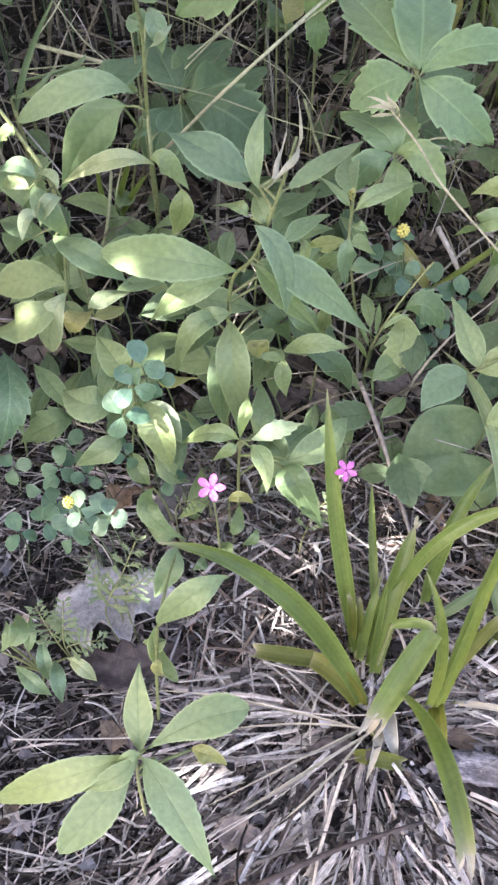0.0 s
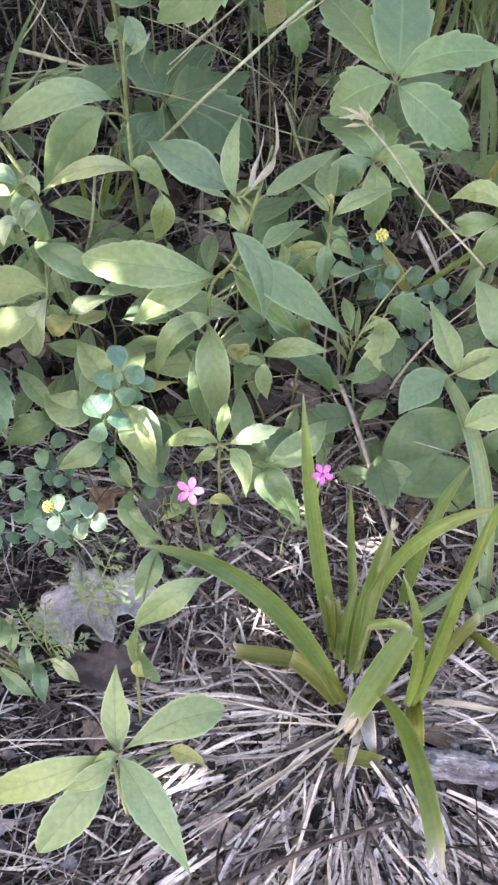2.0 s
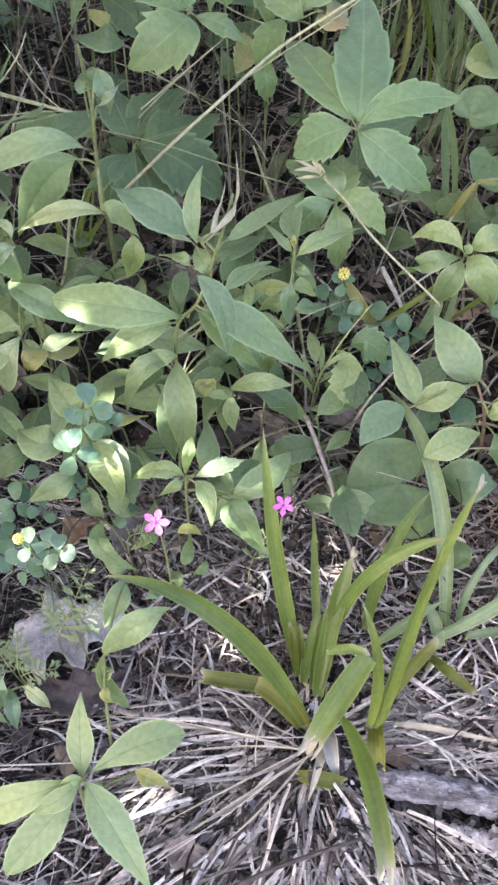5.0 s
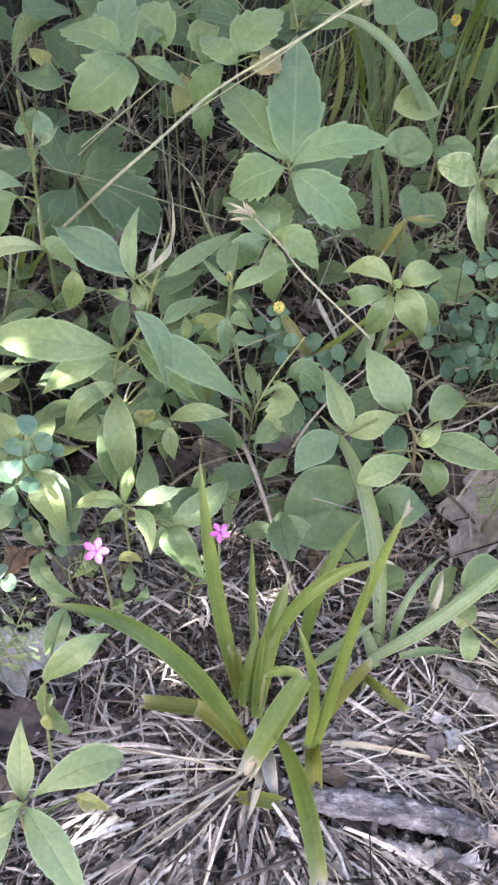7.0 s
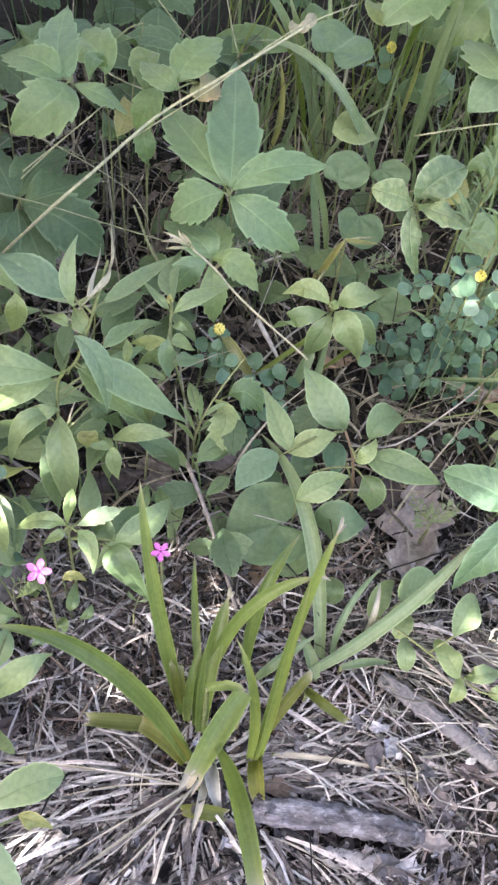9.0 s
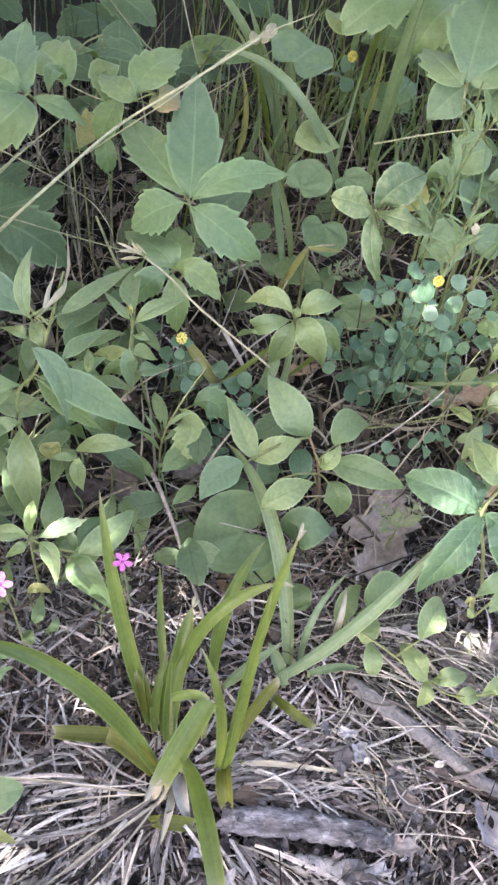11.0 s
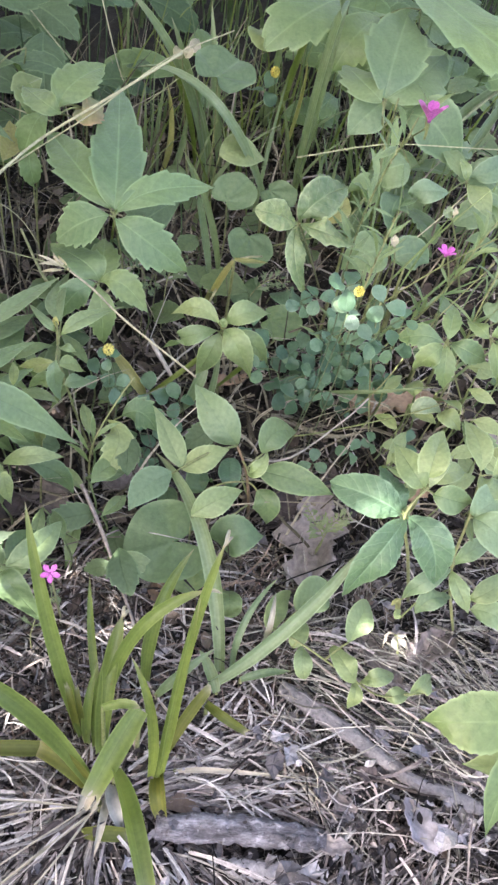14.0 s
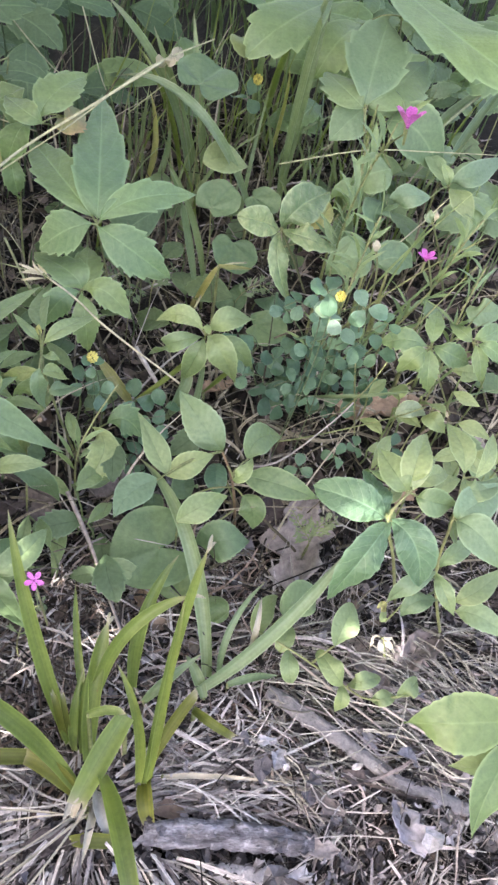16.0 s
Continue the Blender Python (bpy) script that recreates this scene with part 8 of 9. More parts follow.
leaf(p, (0.185, 0.232, 0.200), (0.175, 0.223, 0.202), (0.165, 0.214, 0.200), 0.0039, "lance", "green")
leaf(p, (0.184, 0.224, 0.210), (0.179, 0.224, 0.222), (0.174, 0.223, 0.230), 0.0038, "lance", "green")
leaf(p, (0.190, 0.229, 0.220), (0.197, 0.226, 0.232), (0.204, 0.223, 0.240), 0.0032, "lance", "green")
leaf(p, (0.178, 0.238, 0.110), (0.183, 0.240, 0.122), (0.189, 0.243, 0.130), 0.0045, "lance", "green")
leaf(p, (0.183, 0.226, 0.205), (0.174, 0.224, 0.217), (0.164, 0.223, 0.225), 0.0023, "lance", "green")
leaf(p, (0.180, 0.237, 0.157), (0.175, 0.234, 0.166), (0.170, 0.230, 0.172), 0.0025, "lance", "green")
leaf(p, (0.180, 0.237, 0.157), (0.179, 0.245, 0.163), (0.177, 0.253, 0.166), 0.0024, "lance", "green")
leaf(p, (0.180, 0.235, 0.162), (0.181, 0.240, 0.174), (0.182, 0.244, 0.183), 0.0024, "lance", "green")
leaf(p, (0.180, 0.240, 0.141), (0.174, 0.238, 0.155), (0.168, 0.236, 0.165), 0.0025, "lance", "green")
leaf(p, (0.180, 0.243, 0.121), (0.172, 0.253, 0.129), (0.165, 0.263, 0.132), 0.0026, "lance", "green")
leaf(p, (0.184, 0.206, 0.237), (0.176, 0.197, 0.251), (0.167, 0.187, 0.261), 0.0021, "lance", "green")
leaf(p, (0.180, 0.238, 0.150), (0.185, 0.251, 0.158), (0.189, 0.263, 0.162), 0.0025, "lance", "green")
leaf(p, (0.180, 0.239, 0.145), (0.172, 0.233, 0.157), (0.165, 0.226, 0.166), 0.0025, "lance", "green")
leaf(p, (0.183, 0.228, 0.200), (0.185, 0.234, 0.208), (0.187, 0.240, 0.212), 0.0023, "lance", "green")
leaf(p, (0.180, 0.234, 0.166), (0.173, 0.236, 0.177), (0.166, 0.237, 0.185), 0.0024, "lance", "green")
leaf(p, (0.180, 0.242, 0.129), (0.172, 0.253, 0.137), (0.164, 0.265, 0.141), 0.0026, "lance", "green")
leaf(p, (0.181, 0.231, 0.179), (0.183, 0.234, 0.189), (0.185, 0.236, 0.195), 0.0024, "lance", "green")
leaf(p, (0.180, 0.244, 0.121), (0.170, 0.234, 0.135), (0.159, 0.225, 0.145), 0.0026, "lance", "green")
leaf(p, (0.180, 0.241, 0.138), (0.183, 0.243, 0.146), (0.186, 0.246, 0.150), 0.0025, "lance", "green")
leaf(p, (0.182, 0.229, 0.193), (0.174, 0.228, 0.206), (0.166, 0.227, 0.214), 0.0023, "lance", "green")

p = plant("deptford_pink", "wiry leaning stem with a small pink flower and pale buds", "pink flower", "pink flowers")
stem(p, [(0.213, 0.231, 0.030), (0.225, 0.219, 0.070), (0.238, 0.208, 0.120), (0.245, 0.204, 0.160), (0.258, 0.211, 0.180)], 0.0007, 0.0005)
stem(p, [(0.238, 0.208, 0.120), (0.213, 0.173, 0.165), (0.201, 0.157, 0.185)], 0.0007, 0.0005)
pink(p, (0.199, 0.152, 0.184), 0.0064, 0.65, 0.75)
leaf(p, (0.225, 0.219, 0.070), (0.233, 0.214, 0.082), (0.240, 0.209, 0.090), 0.0039, "lance", "green")
leaf(p, (0.234, 0.209, 0.110), (0.239, 0.200, 0.122), (0.245, 0.192, 0.130), 0.0037, "lance", "green")
leaf(p, (0.238, 0.208, 0.120), (0.230, 0.207, 0.132), (0.223, 0.205, 0.140), 0.0036, "lance", "green")
leaf(p, (0.241, 0.202, 0.150), (0.249, 0.198, 0.157), (0.257, 0.194, 0.160), 0.0035, "lance", "green")
leaf(p, (0.245, 0.204, 0.160), (0.237, 0.203, 0.172), (0.230, 0.202, 0.180), 0.0034, "lance", "green")
leaf(p, (0.232, 0.216, 0.093), (0.240, 0.220, 0.099), (0.249, 0.225, 0.100), 0.0026, "lance", "green")
leaf(p, (0.230, 0.217, 0.088), (0.222, 0.214, 0.102), (0.213, 0.211, 0.112), 0.0027, "lance", "green")
leaf(p, (0.239, 0.209, 0.127), (0.238, 0.203, 0.139), (0.237, 0.198, 0.148), 0.0025, "lance", "green")
leaf(p, (0.242, 0.207, 0.140), (0.251, 0.216, 0.146), (0.261, 0.225, 0.149), 0.0025, "lance", "green")
leaf(p, (0.215, 0.229, 0.038), (0.216, 0.236, 0.050), (0.217, 0.243, 0.058), 0.0029, "lance", "green")
leaf(p, (0.230, 0.216, 0.089), (0.228, 0.209, 0.103), (0.225, 0.203, 0.113), 0.0027, "lance", "green")
leaf(p, (0.242, 0.207, 0.142), (0.251, 0.217, 0.148), (0.260, 0.228, 0.150), 0.0025, "lance", "green")
leaf(p, (0.244, 0.205, 0.157), (0.246, 0.211, 0.166), (0.248, 0.218, 0.171), 0.0024, "lance", "green")
leaf(p, (0.220, 0.224, 0.054), (0.220, 0.227, 0.068), (0.221, 0.230, 0.077), 0.0028, "lance", "green")
leaf(p, (0.242, 0.207, 0.139), (0.245, 0.202, 0.150), (0.248, 0.197, 0.158), 0.0025, "lance", "green")
leaf(p, (0.228, 0.216, 0.084), (0.233, 0.220, 0.090), (0.238, 0.225, 0.091), 0.0027, "lance", "green")
leaf(p, (0.232, 0.215, 0.095), (0.225, 0.223, 0.105), (0.218, 0.231, 0.110), 0.0026, "lance", "green")
leaf(p, (0.230, 0.216, 0.088), (0.232, 0.212, 0.098), (0.234, 0.209, 0.104), 0.0027, "lance", "green")
leaf(p, (0.238, 0.209, 0.120), (0.240, 0.203, 0.132), (0.241, 0.196, 0.139), 0.0025, "lance", "green")
leaf(p, (0.245, 0.204, 0.161), (0.251, 0.207, 0.168), (0.257, 0.209, 0.171), 0.0024, "lance", "green")
leaf(p, (0.257, 0.212, 0.178), (0.260, 0.213, 0.189), (0.263, 0.215, 0.195), 0.0024, "lance", "green")
leaf(p, (0.213, 0.231, 0.032), (0.218, 0.237, 0.039), (0.223, 0.244, 0.042), 0.0029, "lance", "green")
leaf(p, (0.227, 0.218, 0.078), (0.229, 0.218, 0.089), (0.230, 0.219, 0.096), 0.0027, "lance", "green")
leaf(p, (0.245, 0.204, 0.158), (0.254, 0.214, 0.164), (0.263, 0.224, 0.167), 0.0024, "lance", "green")
leaf(p, (0.251, 0.208, 0.169), (0.256, 0.208, 0.179), (0.260, 0.207, 0.185), 0.0024, "lance", "green")
leaf(p, (0.239, 0.208, 0.125), (0.244, 0.206, 0.134), (0.249, 0.204, 0.139), 0.0025, "lance", "green")
leaf(p, (0.243, 0.205, 0.151), (0.242, 0.205, 0.163), (0.241, 0.204, 0.171), 0.0024, "lance", "green")
leaf(p, (0.240, 0.207, 0.133), (0.242, 0.210, 0.143), (0.244, 0.213, 0.149), 0.0025, "lance", "green")
leaf(p, (0.251, 0.208, 0.169), (0.243, 0.203, 0.179), (0.235, 0.198, 0.186), 0.0024, "lance", "green")

p = plant("deptford_pink", "budding wiry stem standing among the asters", "pink flower", "pink flowers")
stem(p, [(0.015, 0.119, 0.000), (0.014, 0.120, 0.040), (0.017, 0.114, 0.070), (0.026, 0.120, 0.090), (0.037, 0.125, 0.110)], 0.0007, 0.0005)
leaf(p, (0.014, 0.120, 0.040), (0.007, 0.119, 0.052), (0.001, 0.117, 0.060), 0.0031, "lance", "green")
leaf(p, (0.016, 0.120, 0.050), (0.022, 0.122, 0.057), (0.028, 0.124, 0.060), 0.0031, "lance", "green")
leaf(p, (0.016, 0.119, 0.060), (0.015, 0.122, 0.072), (0.015, 0.125, 0.080), 0.0030, "lance", "green")
leaf(p, (0.017, 0.114, 0.070), (0.024, 0.116, 0.077), (0.031, 0.118, 0.080), 0.0029, "lance", "green")
leaf(p, (0.014, 0.120, 0.050), (0.008, 0.122, 0.062), (0.003, 0.125, 0.070), 0.0024, "lance", "green")

p = plant("wild_carrot", "feathery finely cut carrot leaves over a grey dead leaf", "wild carrot", "feathery plants")
feathery(p, (-0.098, -0.044, 0.050), (-0.090, -0.040, 0.075), (-0.083, -0.026, 0.090), 0.0224)
feathery(p, (-0.089, -0.042, 0.060), (-0.082, -0.041, 0.075), (-0.076, -0.036, 0.080), 0.0165)
feathery(p, (-0.095, -0.039, 0.055), (-0.100, -0.039, 0.070), (-0.106, -0.031, 0.075), 0.0144)
feathery(p, (-0.116, -0.055, 0.030), (-0.105, -0.059, 0.050), (-0.096, -0.057, 0.050), 0.0170)
feathery(p, (-0.117, -0.054, 0.030), (-0.114, -0.053, 0.055), (-0.115, -0.045, 0.060), 0.0194)
feathery(p, (-0.118, -0.055, 0.030), (-0.122, -0.053, 0.050), (-0.126, -0.049, 0.060), 0.0172)
feathery(p, (-0.075, 0.010, 0.050), (-0.065, 0.004, 0.070), (-0.059, 0.007, 0.060), 0.0102)
feathery(p, (-0.014, 0.012, 0.030), (-0.008, 0.018, 0.050), (0.000, 0.024, 0.050), 0.0173)

p = plant("wild_carrot", "small feathery leaves under the sapling", "wild carrot", "feathery plants")
feathery(p, (0.154, 0.073, 0.030), (0.148, 0.078, 0.040), (0.144, 0.091, 0.040), 0.0169)
feathery(p, (0.155, 0.075, 0.030), (0.160, 0.079, 0.040), (0.171, 0.083, 0.040), 0.0170)
feathery(p, (0.128, 0.281, 0.040), (0.145, 0.290, 0.050), (0.156, 0.278, 0.050), 0.0210)
feathery(p, (0.049, 0.273, 0.060), (0.033, 0.269, 0.070), (0.020, 0.278, 0.060), 0.0174)
feathery(p, (0.065, 0.277, 0.050), (0.070, 0.282, 0.060), (0.082, 0.294, 0.060), 0.0215)
feathery(p, (0.058, 0.287, 0.050), (0.050, 0.270, 0.050), (0.043, 0.280, 0.050), 0.0180)

p = plant("deptford_pink", "wiry green stem with needle leaves beside the creeper seedling", "pink flower", "pink flowers")
stem(p, [(0.261, 0.197, 0.020), (0.259, 0.193, 0.070), (0.257, 0.194, 0.110), (0.261, 0.196, 0.150)], 0.0007, 0.0005)
leaf(p, (0.258, 0.194, 0.086), (0.251, 0.192, 0.097), (0.243, 0.191, 0.104), 0.0023, "lance", "green")
leaf(p, (0.259, 0.193, 0.071), (0.259, 0.195, 0.081), (0.260, 0.196, 0.087), 0.0023, "lance", "green")
leaf(p, (0.257, 0.194, 0.104), (0.254, 0.185, 0.118), (0.250, 0.176, 0.128), 0.0022, "lance", "green")
leaf(p, (0.261, 0.196, 0.144), (0.257, 0.201, 0.149), (0.252, 0.205, 0.151), 0.0021, "lance", "green")
leaf(p, (0.258, 0.194, 0.091), (0.259, 0.199, 0.102), (0.259, 0.205, 0.110), 0.0022, "lance", "green")
leaf(p, (0.259, 0.196, 0.125), (0.264, 0.206, 0.132), (0.269, 0.216, 0.134), 0.0021, "lance", "green")
leaf(p, (0.259, 0.196, 0.125), (0.270, 0.205, 0.134), (0.281, 0.213, 0.138), 0.0021, "lance", "green")
leaf(p, (0.259, 0.193, 0.071), (0.264, 0.186, 0.085), (0.269, 0.180, 0.094), 0.0023, "lance", "green")
leaf(p, (0.261, 0.198, 0.028), (0.264, 0.202, 0.035), (0.267, 0.206, 0.038), 0.0024, "lance", "green")
leaf(p, (0.258, 0.195, 0.118), (0.257, 0.198, 0.130), (0.255, 0.200, 0.139), 0.0022, "lance", "green")
leaf(p, (0.260, 0.196, 0.050), (0.264, 0.208, 0.055), (0.269, 0.220, 0.056), 0.0024, "lance", "green")
leaf(p, (0.258, 0.194, 0.095), (0.246, 0.189, 0.105), (0.234, 0.184, 0.111), 0.0022, "lance", "green")
leaf(p, (0.260, 0.196, 0.050), (0.250, 0.197, 0.055), (0.241, 0.198, 0.057), 0.0024, "lance", "green")
leaf(p, (0.258, 0.194, 0.100), (0.267, 0.198, 0.104), (0.276, 0.202, 0.105), 0.0022, "lance", "green")
leaf(p, (0.260, 0.195, 0.060), (0.248, 0.197, 0.072), (0.235, 0.198, 0.080), 0.0023, "lance", "green")
leaf(p, (0.258, 0.195, 0.099), (0.257, 0.186, 0.113), (0.256, 0.178, 0.122), 0.0022, "lance", "green")
leaf(p, (0.261, 0.196, 0.044), (0.263, 0.198, 0.055), (0.266, 0.199, 0.063), 0.0024, "lance", "green")
leaf(p, (0.258, 0.194, 0.101), (0.248, 0.203, 0.107), (0.239, 0.213, 0.108), 0.0022, "lance", "green")
leaf(p, (0.260, 0.196, 0.136), (0.247, 0.188, 0.150), (0.235, 0.180, 0.161), 0.0021, "lance", "green")
leaf(p, (0.258, 0.194, 0.099), (0.259, 0.191, 0.108), (0.261, 0.188, 0.113), 0.0022, "lance", "green")
leaf(p, (0.260, 0.196, 0.052), (0.270, 0.201, 0.059), (0.280, 0.205, 0.063), 0.0024, "lance", "green")
leaf(p, (0.260, 0.194, 0.063), (0.254, 0.194, 0.075), (0.248, 0.194, 0.083), 0.0023, "lance", "green")

p = plant("deptford_pink", "wiry green stem with needle leaves rising over the clovers", "pink flower", "pink flowers")
stem(p, [(0.179, 0.229, 0.030), (0.182, 0.211, 0.090), (0.187, 0.214, 0.130), (0.190, 0.211, 0.170)], 0.0007, 0.0005)
leaf(p, (0.188, 0.214, 0.147), (0.195, 0.215, 0.157), (0.202, 0.216, 0.163), 0.0021, "lance", "green")
leaf(p, (0.179, 0.226, 0.042), (0.167, 0.231, 0.051), (0.154, 0.237, 0.055), 0.0024, "lance", "green")
leaf(p, (0.182, 0.211, 0.095), (0.186, 0.221, 0.103), (0.189, 0.230, 0.106), 0.0022, "lance", "green")
leaf(p, (0.187, 0.215, 0.133), (0.181, 0.213, 0.147), (0.175, 0.211, 0.158), 0.0021, "lance", "green")
leaf(p, (0.181, 0.221, 0.061), (0.174, 0.234, 0.065), (0.167, 0.248, 0.066), 0.0023, "lance", "green")
leaf(p, (0.180, 0.226, 0.041), (0.185, 0.232, 0.045), (0.190, 0.238, 0.046), 0.0024, "lance", "green")
leaf(p, (0.188, 0.214, 0.146), (0.195, 0.218, 0.152), (0.201, 0.222, 0.154), 0.0021, "lance", "green")
leaf(p, (0.179, 0.225, 0.046), (0.182, 0.230, 0.054), (0.185, 0.236, 0.059), 0.0024, "lance", "green")
leaf(p, (0.180, 0.222, 0.056), (0.186, 0.223, 0.069), (0.191, 0.224, 0.077), 0.0024, "lance", "green")
leaf(p, (0.187, 0.214, 0.130), (0.195, 0.214, 0.139), (0.203, 0.215, 0.144), 0.0021, "lance", "green")
leaf(p, (0.180, 0.224, 0.048), (0.180, 0.219, 0.060), (0.180, 0.215, 0.069), 0.0024, "lance", "green")
leaf(p, (0.189, 0.214, 0.148), (0.178, 0.214, 0.155), (0.167, 0.213, 0.158), 0.0021, "lance", "green")
leaf(p, (0.184, 0.212, 0.107), (0.190, 0.221, 0.113), (0.196, 0.229, 0.115), 0.0022, "lance", "green")
leaf(p, (0.184, 0.213, 0.108), (0.185, 0.218, 0.119), (0.187, 0.224, 0.126), 0.0022, "lance", "green")
leaf(p, (0.185, 0.213, 0.120), (0.191, 0.217, 0.130), (0.196, 0.220, 0.135), 0.0022, "lance", "green")
leaf(p, (0.185, 0.214, 0.114), (0.174, 0.218, 0.124), (0.162, 0.222, 0.131), 0.0022, "lance", "green")
leaf(p, (0.189, 0.212, 0.165), (0.180, 0.212, 0.170), (0.171, 0.212, 0.172), 0.0020, "lance", "green")
leaf(p, (0.187, 0.214, 0.134), (0.194, 0.213, 0.145), (0.201, 0.212, 0.153), 0.0021, "lance", "green")
leaf(p, (0.187, 0.215, 0.131), (0.176, 0.213, 0.138), (0.164, 0.211, 0.141), 0.0021, "lance", "green")
leaf(p, (0.188, 0.214, 0.149), (0.195, 0.221, 0.156), (0.201, 0.229, 0.159), 0.0021, "lance", "green")
leaf(p, (0.186, 0.214, 0.125), (0.176, 0.211, 0.134), (0.166, 0.208, 0.138), 0.0021, "lance", "green")
leaf(p, (0.180, 0.226, 0.042), (0.190, 0.232, 0.047), (0.199, 0.237, 0.049), 0.0024, "lance", "green")


# ---- the thicket behind ----
def standing_grass(label, count, area, tall, width, mat, seed, lean_by=(0.1, 0.6)):
    """Upright grass leaves in one sheet, each curving over from its own root."""
    r = np.random.default_rng(seed)
    verts, faces, uvs = [], [], []
    seg = 7
    for k in range(count):
        x, y = r.uniform(area[0], area[1]), r.uniform(area[2], area[3])
        h, w = r.uniform(*tall), r.uniform(*width)
        a = r.uniform(0, 6.28)
        lean = r.uniform(*lean_by)
        sx, sy = -math.sin(a + 0.6) * w / 2, math.cos(a + 0.6) * w / 2
        o = len(verts)
        for s in range(seg + 1):
            t = s / seg
            q = lean * h * t * t
            px, py, pz = x + math.cos(a) * q, y + math.sin(a) * q, -0.003 + h * (t - 0.35 * lean * t ** 3)
            k2 = (1 - t ** 2.5) + 0.02
            verts += [(px - sx * k2, py - sy * k2, pz), (px + sx * k2, py + sy * k2, pz)]
            uvs += [(0, t), (1, t)]
        faces += [(o + 2 * s, o + 2 * s + 1, o + 2 * s + 3, o + 2 * s + 2) for s in range(seg)]
    return tagged(mesh_object("standing_grass", verts, faces, mat, uvs), label, "grass", kind="stuff")


standing_grass("pale green grass standing at the thicket edge", 100, (0.04, 0.30, 0.40, 0.62), (0.06, 0.14), (0.002, 0.005), LEAF["paleblade"], 21)
standing_grass("thin green grass standing at the back", 100, (0.02, 0.36, 0.36, 0.72), (0.06, 0.15), (0.0014, 0.003), LEAF["grass"], 27)
standing_grass("straw-coloured old grass standing at the back", 170, (0.02, 0.36, 0.34, 0.72), (0.05, 0.14), (0.0012, 0.003), OLD_GRASS, 22)
standing_grass("old grass leaning in the shade of creepers", 120, (-0.30, 0.06, 0.22, 0.60), (0.05, 0.16), (0.001, 0.0032), OLD_GRASS, 23)
standing_grass("pale dead grass stems leaning among the asters", 130, (-0.24, 0.10, 0.08, 0.42), (0.03, 0.11), (0.0008, 0.0026), OLD_GRASS, 25, (0.6, 1.6))
standing_grass("pale dead grass stems leaning among the clovers", 110, (0.08, 0.36, 0.08, 0.42), (0.03, 0.10), (0.0008, 0.0024), OLD_GRASS, 26, (0.6, 1.6))
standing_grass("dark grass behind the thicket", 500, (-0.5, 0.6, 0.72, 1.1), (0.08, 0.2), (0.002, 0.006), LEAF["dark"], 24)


def leaf_thicket(label, count, area, tall, size, mat, seed, shape="rhomb", slim=(0.42, 0.62)):
    """Shaded leaves massed at the back, each a folded pointed blade on a stalk."""
    r = random.Random(seed)
    verts, faces, uvs = [], [], []
    for k in range(count):
        x, y, z = r.uniform(area[0], area[1]), r.uniform(area[2], area[3]), r.uniform(*tall)
        ln = r.uniform(*size)
        a = r.uniform(0, 6.28)
        d = Vector((math.cos(a), math.sin(a), r.uniform(-0.5, 0.2))).normalized()
        b = Vector((x, y, z))
        e = b + d * ln
        v, f, u = blade_mesh(b, (b + e) / 2 + Vector((0, 0, ln * 0.08)), e, ln * r.uniform(*slim), shape, r, size[1] > 0.085)
        faces += [tuple(i + len(verts) for i in g) for g in f]
        verts += v
        uvs += u
        foot = -0.004 if tall[0] < 0.3 else z - 0.03
        v, f = tube([(x, y + 0.01, foot), (x + 0.004, y + 0.006, (foot + z) * 0.5), (x, y, z)], 0.0008, 0.0006, 4)
        faces += [tuple(i + len(verts) for i in g) for g in f]
        verts += v
        uvs += [(0.1, 0.5)] * len(v)
    if tall[0] >= 0.3:  # an added bough outside the view carries them
        x, y = area[1] + 0.1, area[3] + 0.1
        v, f = tube([(x, y, -0.01), (x, y, 0.3), (x - 0.1, y - 0.05, 0.8), ((area[0] + area[1]) / 2, area[3], tall[1])], 0.012, 0.004, 6)
        faces += [tuple(i + len(verts) for i in g) for g in f]
        verts += v
        uvs += [(0.1, 0.5)] * len(v)
    return tagged(mesh_object("creeper_thicket", verts, faces, mat, uvs), label, "creeper", kind="stuff")


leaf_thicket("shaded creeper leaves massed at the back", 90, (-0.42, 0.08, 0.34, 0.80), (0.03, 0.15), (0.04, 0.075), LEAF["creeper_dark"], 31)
leaf_thicket("dim vine leaves behind the grass", 60, (0.05, 0.55, 0.46, 0.85), (0.03, 0.16), (0.04, 0.08), LEAF["creeper"], 32)
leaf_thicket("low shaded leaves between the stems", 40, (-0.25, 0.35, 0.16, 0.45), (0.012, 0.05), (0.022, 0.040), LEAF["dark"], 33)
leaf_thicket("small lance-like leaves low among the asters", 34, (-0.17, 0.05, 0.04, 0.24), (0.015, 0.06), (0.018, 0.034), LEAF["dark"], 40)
leaf_thicket("soft lance leaves crowding below the asters", 70, (-0.17, 0.03, 0.05, 0.22), (0.015, 0.075), (0.024, 0.042), LEAF["green"], 55, "lance", (0.24, 0.36))
leaf_thicket("small soft leaves crowding beside the tan leaf", 24, (0.205, 0.32, 0.085, 0.185), (0.03, 0.075), (0.018, 0.030), LEAF["soft"], 65, "ovate", (0.36, 0.5))
leaf_thicket("leaves massed behind the tall pink flower", 90, (0.28, 0.60, 0.42, 0.85), (0.02, 0.11), (0.03, 0.055), LEAF["green"], 47)
leaf_thicket("low leaves beyond the left edge", 40, (-0.32, -0.17, -0.05, 0.35), (0.02, 0.09), (0.03, 0.06), LEAF["green"], 34)
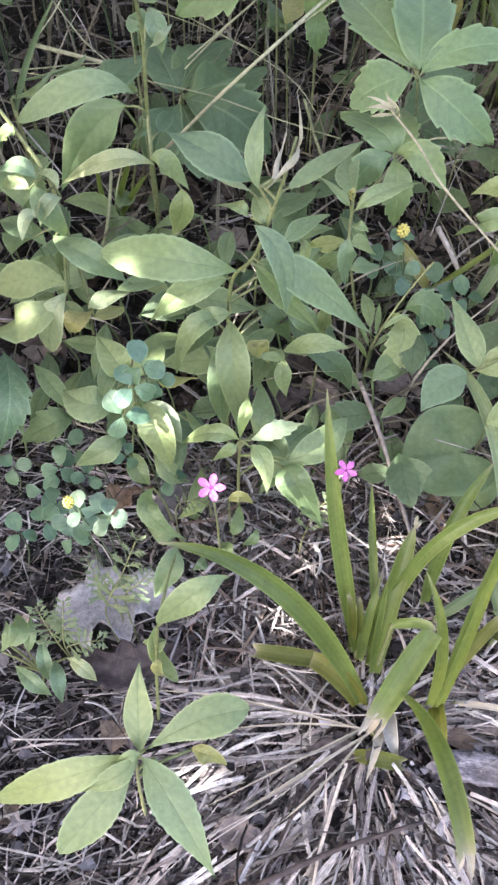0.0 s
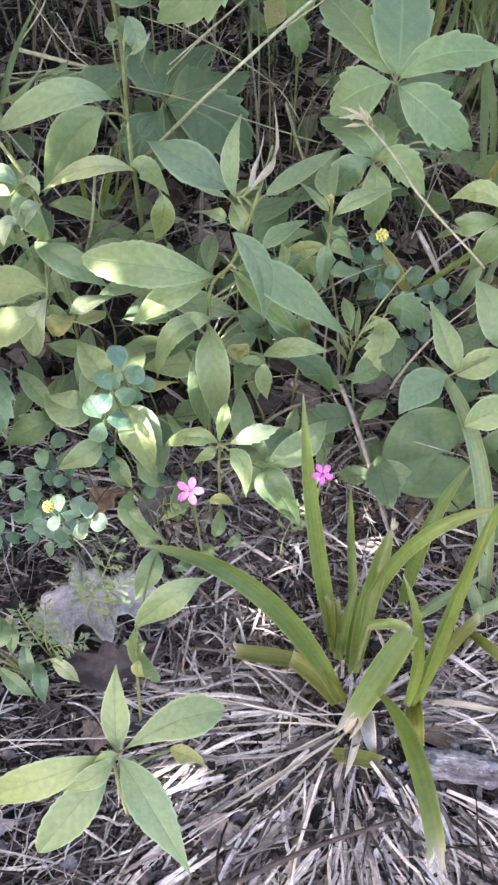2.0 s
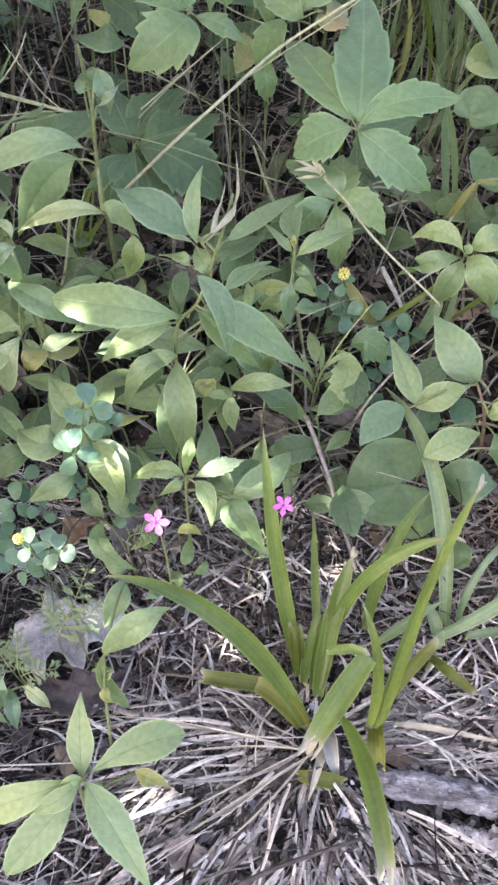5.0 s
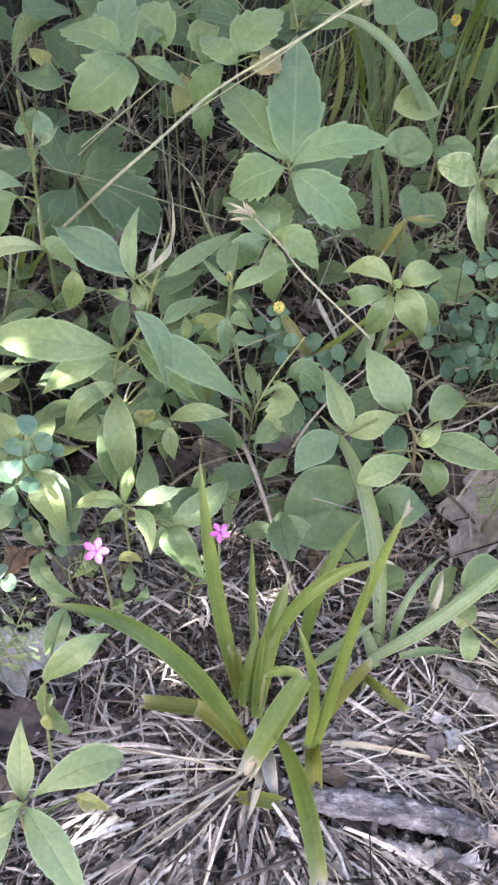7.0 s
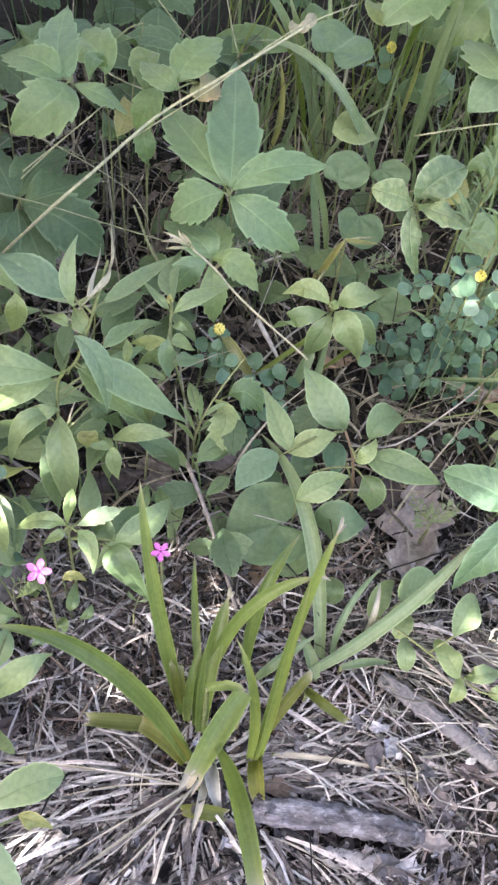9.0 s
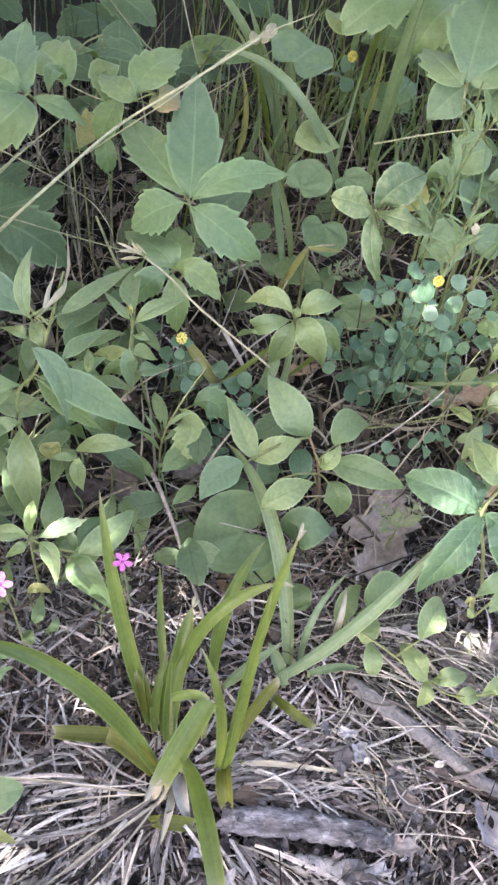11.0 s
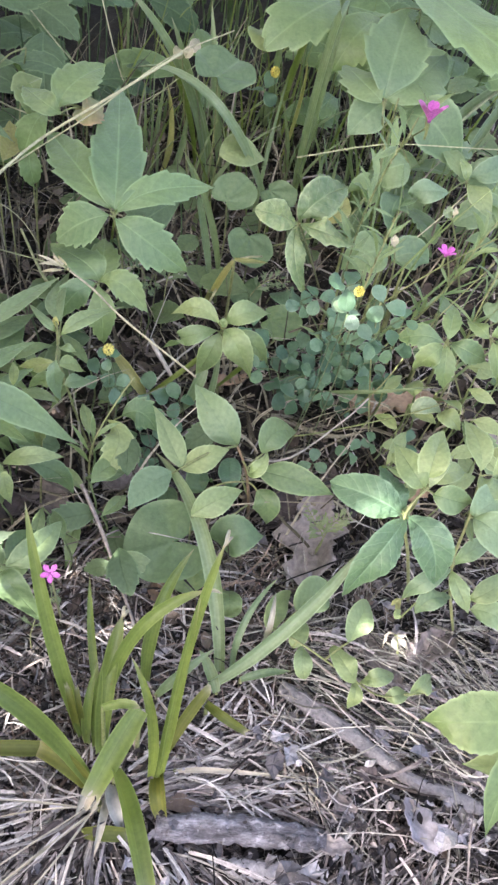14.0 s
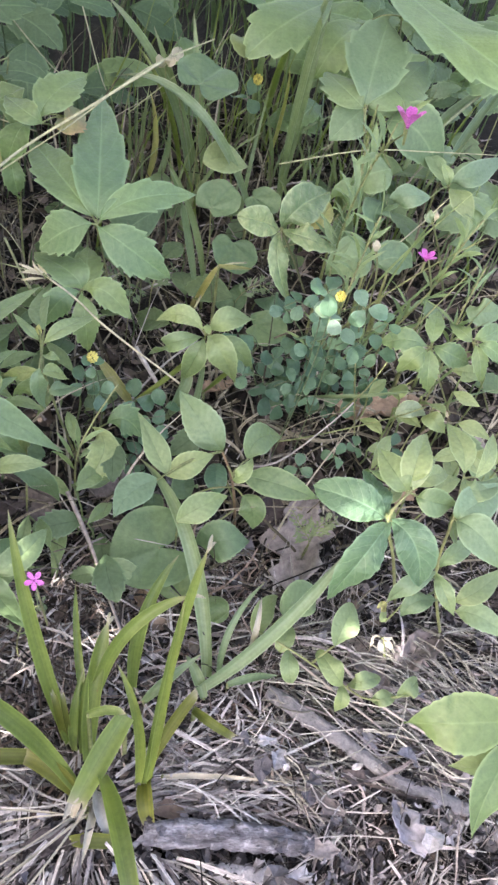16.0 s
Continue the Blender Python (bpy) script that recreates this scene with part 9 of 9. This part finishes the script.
leaf_thicket("low leaves beyond the right edge", 40, (0.26, 0.42, 0.0, 0.45), (0.02, 0.10), (0.03, 0.06), LEAF["green"], 35)
# two leaf masses out of view, added to block sky light from behind
leaf_thicket("unseen tall dark shrub leaves added to shade the back", 700, (-0.9, 1.0, 0.86, 1.5), (0.05, 0.95), (0.06, 0.11), LEAF["dark"], 36)
leaf_thicket("unseen dark shrub leaves added to shade the corner", 260, (-0.75, -0.42, 0.45, 1.0), (0.05, 0.7), (0.06, 0.10), LEAF["dark"], 37)


# two more added out of view on the left, against low sky light
leaf_thicket("unseen shrub leaves added to shade the asters", 260, (-0.65, -0.34, 0.20, 0.62), (0.04, 0.55), (0.05, 0.09), LEAF["dark"], 44)
leaf_thicket("unseen low leaves added to shade the clovers", 130, (-0.60, -0.30, -0.20, 0.20), (0.03, 0.24), (0.05, 0.09), LEAF["dark"], 45)


# leaves added above the view to darken the rear
leaf_thicket("unseen shrub leaves added to shade the thicket", 800, (-0.8, 0.85, 0.52, 1.0), (0.46, 1.0), (0.06, 0.11), LEAF["dark"], 38)


# more leaves added above the view, shading the right rear
leaf_thicket("unseen shrub leaves added to shade the vine", 560, (0.08, 0.75, 0.36, 0.75), (0.52, 0.95), (0.06, 0.11), LEAF["dark"], 39)


# ---- the unseen shrub added to shade the place ----
# points kept out of the sun by extra leaves in the unseen shrub
SHADED = [(0.050, 0.272, 0.060), (0.030, 0.272, 0.060), (0.075, 0.285, 0.060)]
# points that get sun, each through a gap left in the unseen shrub
FLECKS = [
    ((-0.161, 0.134, 0.165), 0.006),
    ((-0.149, 0.115, 0.150), 0.005),
    ((-0.149, 0.095, 0.140), 0.005),
    ((-0.099, 0.062, 0.148), 0.004),
    ((-0.110, 0.086, 0.112), 0.007),
    ((-0.136, 0.075, 0.100), 0.0045),
    ((-0.095, 0.141, 0.030), 0.006),
    ((-0.094, 0.042, 0.120), 0.006),
    ((-0.092, 0.005, 0.112), 0.007),
    ((-0.078, 0.024, 0.100), 0.007),
    ((-0.069, 0.019, 0.090), 0.005),
    ((-0.030, 0.022, 0.105), 0.007),
    ((-0.037, 0.008, 0.090), 0.004),
    ((-0.009, 0.006, 0.060), 0.005),
    ((-0.100, -0.031, 0.115), 0.005),
    ((-0.057, -0.104, 0.012), 0.007),
    ((0.162, 0.031, 0.115), 0.005),
    ((0.154, 0.145, 0.150), 0.005),
    ((0.187, 0.005, 0.030), 0.004),
    ((-0.023, -0.022, 0.012), 0.005),
    ((-0.160, 0.118, 0.170), 0.005),
    ((0.055, 0.035, 0.020), 0.003),
]


def overhanging_shrub():
    """An unseen leafy bough added between the sun and the place, with small gaps placed to let flecks of sun through.
    """
    r = random.Random(77)
    x = SUN_WAY.cross(Vector((0, 0, 1))).normalized()
    y = x.cross(SUN_WAY)
    far = 1.25
    centre = Vector((0.05, 0.18, 0.05))
    gaps = []
    for q, size in FLECKS:
        d = Vector(q) - centre
        gaps.append((d.dot(x), d.dot(y), size * 0.62))
    verts, faces, uvs = [], [], []
    for k in range(29000):
        a, q = r.uniform(0, 6.28), math.sqrt(r.random())
        u, v = 0.78 * q * math.cos(a), 0.04 + 0.72 * q * math.sin(a)
        if 22000 <= k < 22700:
            d = Vector(SHADED[k % len(SHADED)]) - centre
            q, w = r.uniform(0, 6.28), 0.05 * math.sqrt(r.random())
            u, v = d.dot(x) + math.cos(q) * w, d.dot(y) + math.sin(q) * w
        elif k < 11000:  # leaves packed round the gaps to stop stray sun
            a, b, s = gaps[k % len(gaps)]
            q, w = r.uniform(0, 6.28), s + 0.045 * r.random() ** 0.7
            u, v = a + math.cos(q) * w, b + math.sin(q) * w
        ln = r.uniform(0.035, 0.06)
        if any((u - a) ** 2 + (v - b) ** 2 < (s + ln * 0.5) ** 2 for a, b, s in gaps):
            ln = 0.016
            if any((u - a) ** 2 + (v - b) ** 2 < (s + ln * 0.55) ** 2 for a, b, s in gaps):
                continue
        dome = math.sqrt(max(0.02, 1 - (u / 0.8) ** 2 - (v / 0.8) ** 2))
        c = centre + x * u + y * v + SUN_WAY * (far + dome * r.uniform(-0.14, 0.32) + 0.06 * noise.noise((u * 6, v * 6, 2.2)))
        a = r.uniform(0, 6.28)
        d = x * math.cos(a) + y * math.sin(a) + SUN_WAY * r.uniform(-0.25, 0.25)
        s = d.cross(SUN_WAY).normalized() * ln * 0.32
        o = len(verts)
        verts += [c - d * ln / 2, c + s, c + d * ln / 2, c - s, c + SUN_WAY * ln * 0.06]
        uvs += [(0.5, 0), (1, 0.5), (0.5, 1), (0, 0.5), (0.5, 0.5)]
        faces += [(o, o + 1, o + 4), (o + 1, o + 2, o + 4), (o + 2, o + 3, o + 4), (o + 3, o, o + 4)]
    top = centre + SUN_WAY * (far + 0.15)
    for k in range(7):  # stems that rise from the ground and fork into the crown
        a = k * 0.9
        tip = top + x * 0.45 * math.cos(a) + y * 0.45 * math.sin(a)
        foot = Vector((top.x - 0.25 + 0.04 * math.cos(a), top.y - 0.12 + 0.04 * math.sin(a), -0.01))
        v, f = tube([foot, foot.lerp(top, 0.5) + Vector((-0.06, -0.03, 0)), top.lerp(tip, 0.3), tip], 0.012, 0.003, 6)
        faces += [tuple(i + len(verts) for i in g) for g in f]
        verts += v
        uvs += [(0.1, 0.5)] * len(v)
    ob = mesh_object("overhanging_shrub", verts, faces, LEAF["dark"], uvs)
    tagged(ob, "unseen leafy shrub added to shade the plants from sun", "shrub", kind="stuff")


overhanging_shrub()
